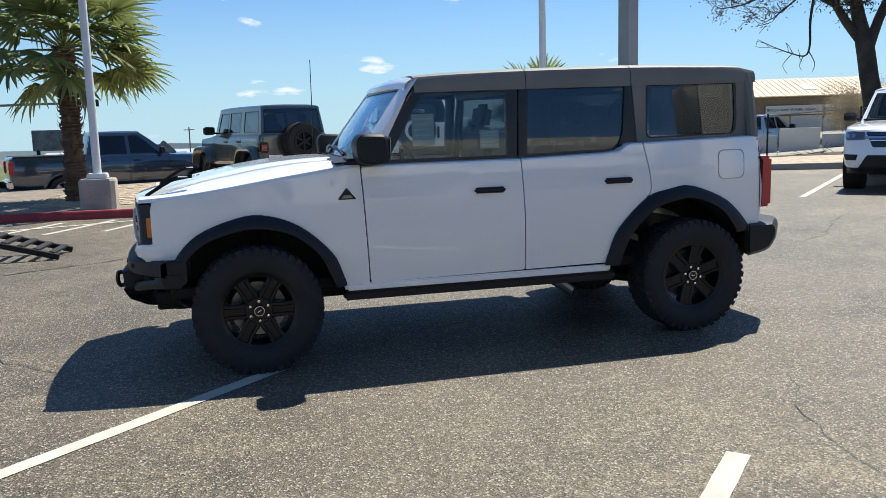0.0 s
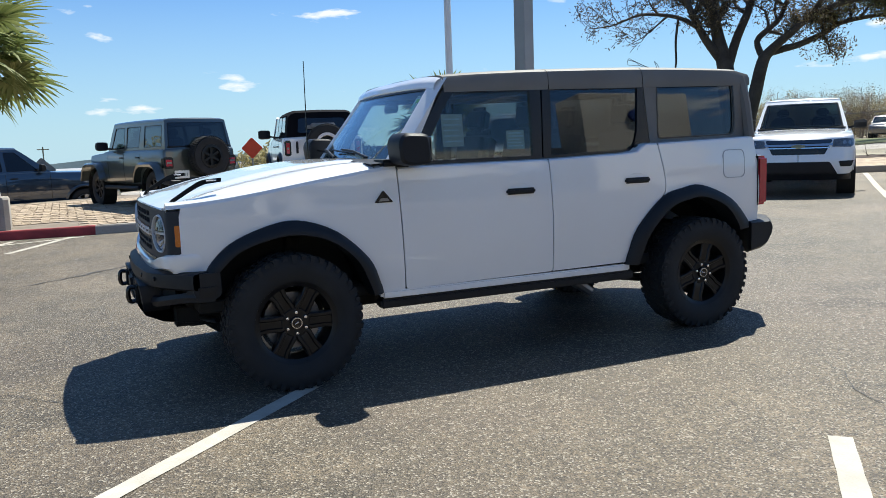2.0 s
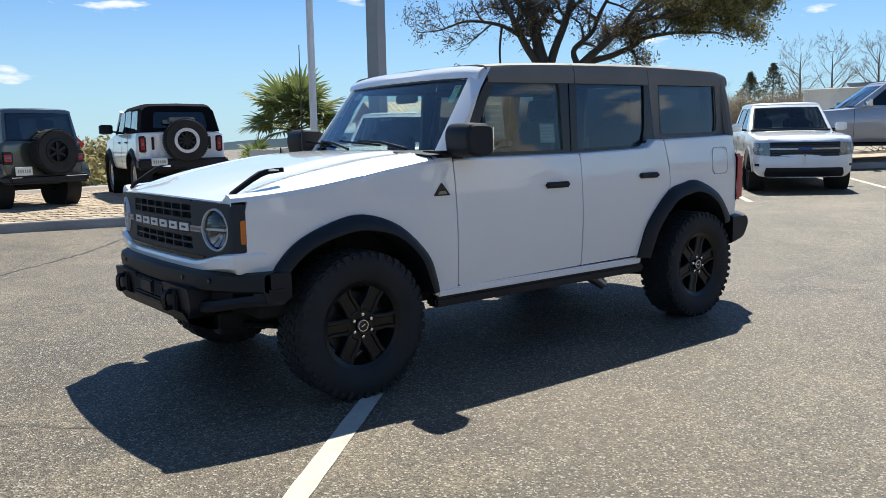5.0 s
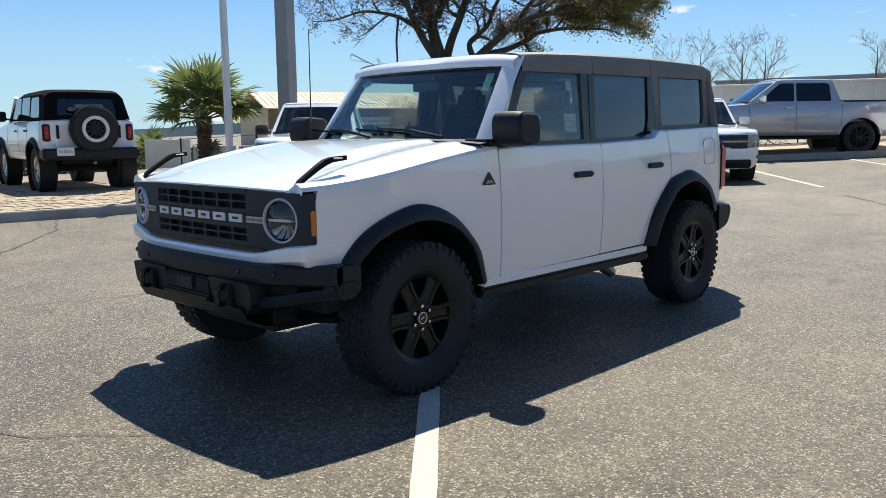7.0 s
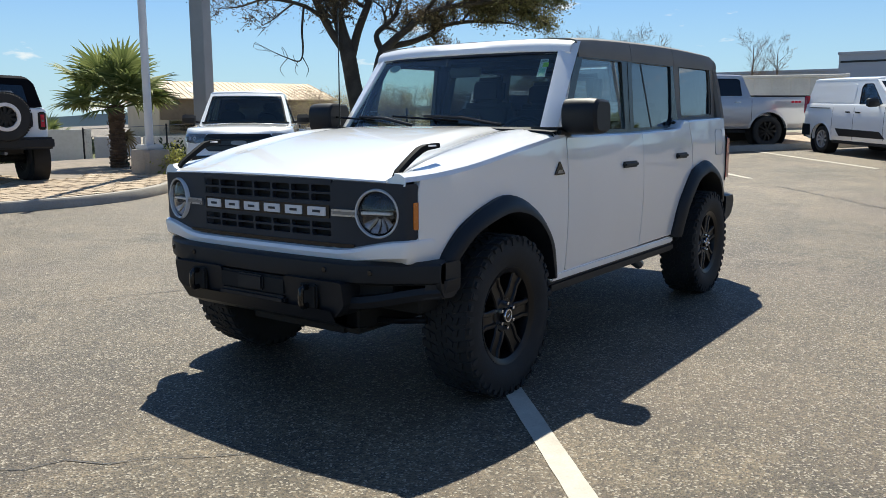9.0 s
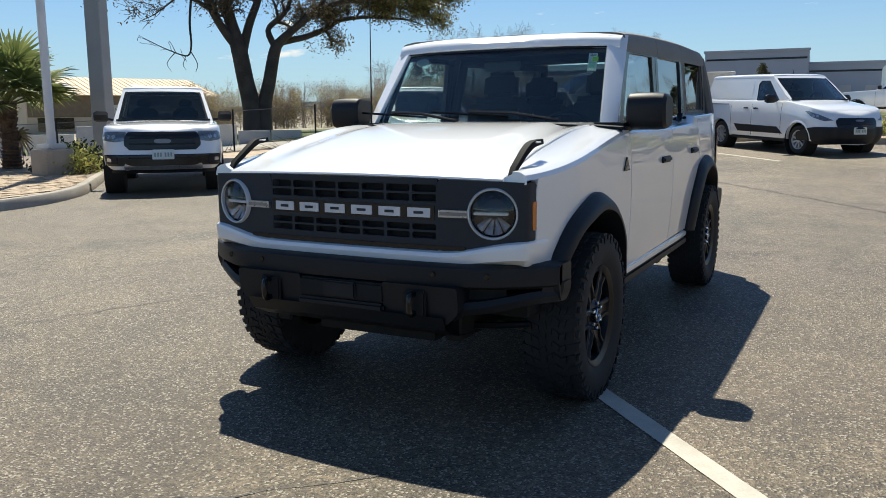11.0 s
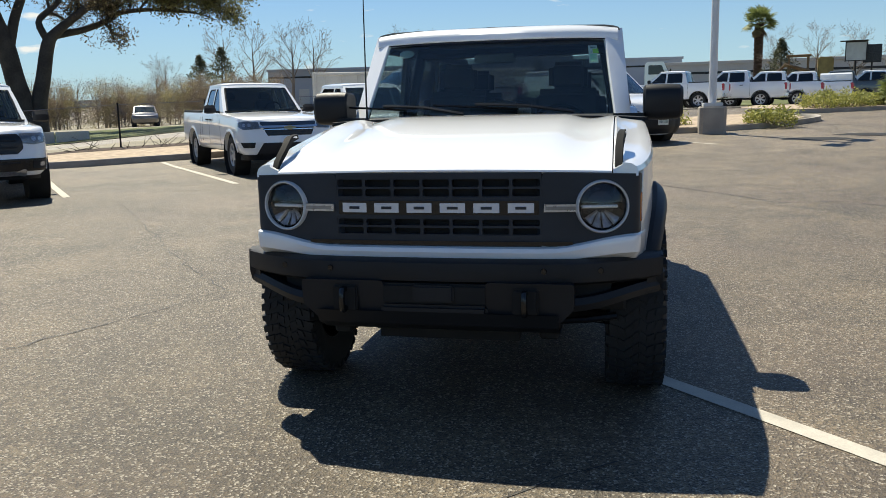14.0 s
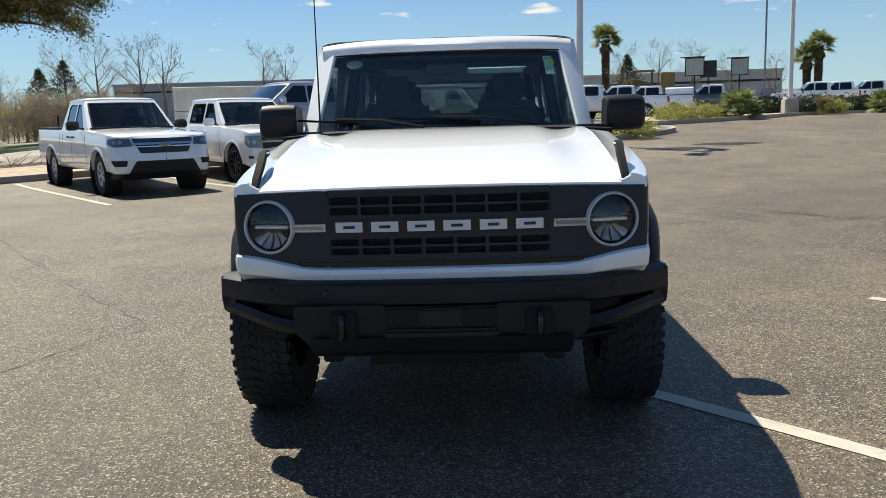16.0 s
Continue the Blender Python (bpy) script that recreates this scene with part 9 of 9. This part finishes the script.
for k in range(80):
    a = radians(20 + 160 * k / 79)
    h = 9 + 9 * (0.5 + 0.5 * math.sin(k * 0.43)) + rnd.uniform(0, 5)
    r = 1500
    base = ground_z(r * math.cos(a), r * math.sin(a))
    hills.append([(r * math.cos(a), r * math.sin(a), base - 25), (r * math.cos(a) * 1.02, r * math.sin(a) * 1.02, base + h)])
tagged(part("hills", grid(hills), surface("hazy hills", (0.19, 0.25, 0.26), 1.0, vary=0.1, scale=0.01, fine=0.2), degrees=80), "low hazy green hills on the horizon", "hills", kind="structure")


# ---- signs and other street things ----
def diamond_sign(x, y, z, h, half, material, label):
    s = thing("road_sign", label, "road sign", pose(x, y, z))
    part("post", tube([(0, 0, 0), (0, 0, h + half)], 0.03, 8), STEEL, s)
    plate = panel(rounded([(0, -half), (half, 0), (0, half), (-half, 0)], 0.06, 3), lambda a, b: (a, -0.03, h + half + b), (0, 0.01, 0), 2)
    part("plate", plate, material, s)


diamond_sign(-1.65, 20.0, -0.1, 0.72, 0.36, STEEL, "back of a grey diamond road sign on a post")
diamond_sign(5.0, 24.0, -0.4, 1.42, 0.38, surface("orange red sign", (0.75, 0.07, 0.02), 0.5), "orange-red diamond road sign")
bill = thing("billboard", "dark picture billboard on a post across the street", "billboard", pose(-10.0, 53.0, -0.9))
part("panel", box(-1.6, 1.1, -0.1, 0.1, 1.6, 2.95, 0.03, 1), surface("printed billboard", (0.10, 0.11, 0.14), 0.5, vary=0.6, scale=1.5), bill)
part("post", tube([(-1.3, 0, 0), (-1.3, 0, 1.7)], 0.12, 8), DARK, bill)
arm = thing("signal_arm", "traffic signal arm with a small camera across the street", "traffic signal", pose(-16.0, 40.0, -0.5))
part("mast", tube([(0, 0, 0), (0, 0, 2.6), (0.6, 0, 3.0)], 0.11, 8), STEEL, arm)
part("arm", tube(spline([(0.6, 0, 3.0), (4.0, 0, 3.6), (10.0, 0, 3.75)], 5), [0.09] * 5 + [0.06] * 6, 8), STEEL, arm)
part("camera_box", box(9.8, 10.2, -0.15, 0.15, 3.55, 3.9, 0.03, 1), DARK, arm)
for x, y, h in ((3.5, 82, 2.0), (-3.0, 96, 2.6), (9.0, 92, 1.6)):
    p = thing("power_pole", "distant wooden power pole", "power pole", pose(x, y, ground_z(x, y)), "power poles")
    part("post", tube([(0, 0, 0), (0, 0, h + 1.6)], 0.08, 6), TWIG, p)
    part("cross_arm", box(-0.6, 0.6, -0.05, 0.05, h + 1.25, h + 1.35, 0.01, 1), TWIG, p)
ramp = thing("car_ramp", "black steel slatted display ramp on the asphalt", "ramp", pose(-2.06, 5.45, 0, 0, 0, 176))
for y in (-0.05, 0.62):
    part("side_rail", moved(box(0, 3.0, y - 0.025, y + 0.025, 0.0, 0.07, 0.008, 1), Matrix.Rotation(-radians(15), 4, "Y")), DARK, ramp)
for k in range(16):
    part("slat", moved(box(0.06 + 0.18 * k, 0.13 + 0.18 * k, -0.05, 0.62, 0.05, 0.085, 0.006, 1), Matrix.Rotation(-radians(15), 4, "Y")), DARK, ramp)
for y in (0.0, 0.57):
    part("leg", tube([(2.4, y, 0.0), (2.4, y, 0.66)], 0.03, 8), DARK, ramp)
BOARD_GREY = surface("grey board", (0.34, 0.37, 0.36), 0.5)


def message_board(x, y, w, top, dark=False):
    z = ground_z(x, y)
    h = top - z
    b = thing("message_board", "grey message board trailer behind the parked trucks", "message board", Matrix.Translation((x, y, z)) @ Matrix.Rotation(radians(-106), 4, "Z"), "message boards")
    part("panel", box(-w / 2, w / 2, -0.06, 0.06, h - 1.28, h - 0.06, 0.03, 1), LAMP_DARK if dark else BOARD_GREY, b)
    if not dark:
        part("panel_frame", ring([(-w / 2 - 0.03, h - 1.31), (w / 2 + 0.03, h - 1.31), (w / 2 + 0.03, h - 0.03), (-w / 2 - 0.03, h - 0.03)], [(-w / 2 + 0.03, h - 1.25), (w / 2 - 0.03, h - 1.25), (w / 2 - 0.03, h - 0.09), (-w / 2 + 0.03, h - 0.09)], lambda a, c: (a, -0.075, c), (0, 0.03, 0)), DARK, b)
        part("solar_panel", box(-w / 2 - 0.35, w / 2 + 0.08, -0.35, 0.25, h - 0.02, h + 0.03, 0.01, 1), DARK, b)
    part("mast", tube([(0, 0, 0.5), (0, 0, h - 1.2)], 0.06, 8), DARK, b)
    part("trailer", box(-0.7, 0.7, -0.5, 0.5, 0.35, 0.7, 0.05, 1), DARK, b)
    for q in (-0.62, 0.62):
        part("wheel", moved(lathe([(0.0, -0.09), (0.2, -0.09), (0.30, -0.07), (0.30, 0.07), (0.2, 0.09), (0.0, 0.09)], 18), pose(0, q, 0.30)), RUBBER, b)


message_board(56.2, -16.1, 1.25, 5.35)
message_board(60.4, -20.6, 1.2, 5.5)
message_board(58.4, -17.7, 1.15, 5.3, True)
MACHINE = surface("worn brown machine paint", (0.20, 0.12, 0.06), 0.6, vary=0.3)
MACHINE_YELLOW = surface("machine yellow", (0.30, 0.21, 0.07), 0.6, vary=0.25)
loader = thing("loader", "brown and yellow loader frame behind the parked trucks", "machine", Matrix.Translation((61.9, -14.6, ground_z(61.9, -14.6))) @ Matrix.Rotation(radians(-100), 4, "Z") @ Matrix.Diagonal((1.3, 1.3, 1.3, 1)))
part("chassis", box(-1.9, 1.2, -0.6, 0.6, 0.5, 1.2, 0.05, 1), MACHINE, loader)
for q in (-1.3, 0.7):
    for w in (-0.7, 0.7):
        part("wheel", moved(lathe([(0.0, -0.15), (0.3, -0.15), (0.5, -0.11), (0.5, 0.11), (0.3, 0.15), (0.0, 0.15)], 20), pose(q, w, 0.5)), RUBBER, loader)
for q in (-1.2, -0.2):
    for w in (-0.45, 0.45):
        part("cage_post", tube([(q, w, 1.2), (q, w, 2.45)], 0.06, 6), MACHINE, loader)
part("cage_roof", box(-1.35, -0.05, -0.55, 0.55, 2.42, 2.52, 0.02, 1), MACHINE, loader)
part("engine_cover", box(0.3, 1.1, -0.45, 0.45, 1.2, 2.35, 0.08, 2), MACHINE_YELLOW, loader)
for w in (-0.5, 0.5):
    part("boom", tube([(-0.1, w, 1.6), (-1.4, w, 2.0), (-2.3, w, 1.1)], 0.09, 6), MACHINE, loader)


def work_truck(x, y):
    """A white cab with a short bonnet, a ladder frame and a flat deck. Local -x is its nose."""
    t = thing("work_truck", "white bonneted work truck behind the far row of pickups", "truck", Matrix.Translation((x, y, ground_z(x, y))) @ Matrix.Rotation(radians(88), 4, "Z"))
    cab = panel(rounded([(0.0, 1.0), (2.0, 1.0), (2.0, 2.75), (1.85, 2.95), (0.75, 2.95), (0.35, 2.1), (0.0, 2.0)], 0.12, 4), lambda a, b: (a, -1.0, b), (0, 2.0, 0), 0.4)
    body = part("cab", cab, WHITE, t)
    for q in (-1.006, 1.002):
        part("side_window", panel(rounded([(0.62, 2.1), (1.75, 2.1), (1.75, 2.72), (0.88, 2.72)], 0.06, 3), lambda a, b, q=q: (a, q, b), (0, 0.004, 0), 0.5), GLASS_BLACK, body)
    part("windscreen", sheet([[(0.335, -0.85, 2.13), (0.335, 0.85, 2.13)], [(0.715, -0.82, 2.88), (0.715, 0.82, 2.88)]], (-0.02, 0, 0.01)), GLASS_BLACK, body)
    nose = panel(rounded([(-1.3, 1.0), (0.05, 1.0), (0.05, 2.02), (-1.15, 1.78), (-1.32, 1.55)], 0.08, 3), lambda a, b: (a, -0.88, b), (0, 1.76, 0), 0.4)
    part("bonnet", nose, WHITE, t)
    part("bumper", box(-1.45, -1.25, -1.05, 1.05, 0.55, 0.85, 0.05, 2), STEEL, t)
    for q in (-0.55, 0.55):
        part("chassis_rail", box(-1.2, 6.0, q - 0.06, q + 0.06, 0.75, 1.0, 0.01, 1), DARK, t)
    part("deck", box(2.2, 6.2, -1.1, 1.1, 1.0, 1.12, 0.02, 1), STEEL, t)
    for q in (-0.6, 4.9):
        for w in (-0.95, 0.95):
            part("wheel", moved(lathe([(0.0, -0.13), (0.25, -0.13), (0.46, -0.11), (0.48, 0.0), (0.46, 0.11), (0.25, 0.13), (0.0, 0.13)], 20), pose(q, w, 0.48)), RUBBER, t)
    for q in (-1.25, 1.25):
        part("mirror", box(0.25, 0.33, q - 0.12, q + 0.12, 1.95, 2.45, 0.03, 2), DARK, t)


work_truck(56.0, -4.5)


# ---- far parked cars ----
FAR_TURN = radians(-106)
base_far = far_pickup(place_at(42.9, -1.6, FAR_TURN), WHITE, "white crew-cab pickup in the far row")
for k, (x, y) in enumerate(((44.5, -4.9), (47.1, -7.2), (49.7, -9.4), (54.0, -14.5), (57.2, -22.8), (59.5, -25.5), (62.0, -29.0))):
    copy_thing(base_far, place_at(x, y, FAR_TURN + 0.03 * (k % 2)))
dark_far = far_pickup(place_at(51.8, -12.0, FAR_TURN), GREY_PAINT, "dark grey crew-cab pickup in the far row")
cover = thing("truck_cover", "white ribbed canopy over a pickup's bed", "truck canopy", place_at(49.7, -9.4, FAR_TURN))
part("shell", grid([[(x, -0.86, 1.33), (x, -0.84, 1.72), (x, -0.74, 1.80), (x, 0.74, 1.80), (x, 0.84, 1.72), (x, 0.86, 1.33)] for x in (3.12, 4.76)], False, True), WHITE, cover)
for x in (3.4, 4.2):
    part("side_hatch", box(x - 0.28, x + 0.28, -0.875, -0.845, 1.44, 1.66, 0.01, 1), WHITE, cover)
navy = far_pickup(Matrix.Translation((-0.9, 19.6, -0.34)) @ Matrix.Rotation(radians(196), 4, "Z"), NAVY, "dark blue crew-cab pickup parked beyond the island")
brown = far_pickup(Matrix.Translation((-9.4, 14.6, -0.2)) @ Matrix.Rotation(radians(172), 4, "Z"), BLACK_PAINT, "black crew-cab pickup parked beyond the island")
silver_far = far_pickup(Matrix.Translation((25.5, 27.3, -0.30)) @ Matrix.Rotation(radians(-160), 4, "Z"), SILVER, "silver crew-cab pickup passing on the road verge")
saloon_hull = Hull(2.5, 0.80, 0.80, 0.82, 0.31, 0.28, [(-0.80, 0.66), (-0.70, 0.72), (0.2, 0.86), (0.3, 0.88), (2.8, 0.90), (3.26, 0.86), (3.30, 0.82)], flat=0.6, corner=0.5, nosez=0.28, tailz=0.34)


def saloon(label, at, paintm):
    parked_car("saloon_car", label, "car", at, saloon_hull, (0.25, 0.95, 2.1, 2.8, 0.875, 0.89, 1.36),
    [[(0.72, 0.93), (1.45, 0.93), (1.45, 1.27), (1.02, 1.27)], [(1.52, 0.93), (2.34, 0.93), (2.05, 1.27), (1.52, 1.27)]], paintm, (7, RIM_SILVER, 0.62), tyre=0.2, inside=False, group="far saloon cars")


saloon("small dark brown saloon car parked by the far road", place_at(44.0, 28.8, radians(33), 0.05), paint("dark brown car paint", (0.06, 0.045, 0.045)))
saloon("small white saloon car on the far street", place_at(1.4, 90.0, radians(178)), WHITE)
saloon("small dark blue saloon car on the far street", place_at(-2.2, 84.0, radians(178)), NAVY)

# ---- pavers ----
paved()
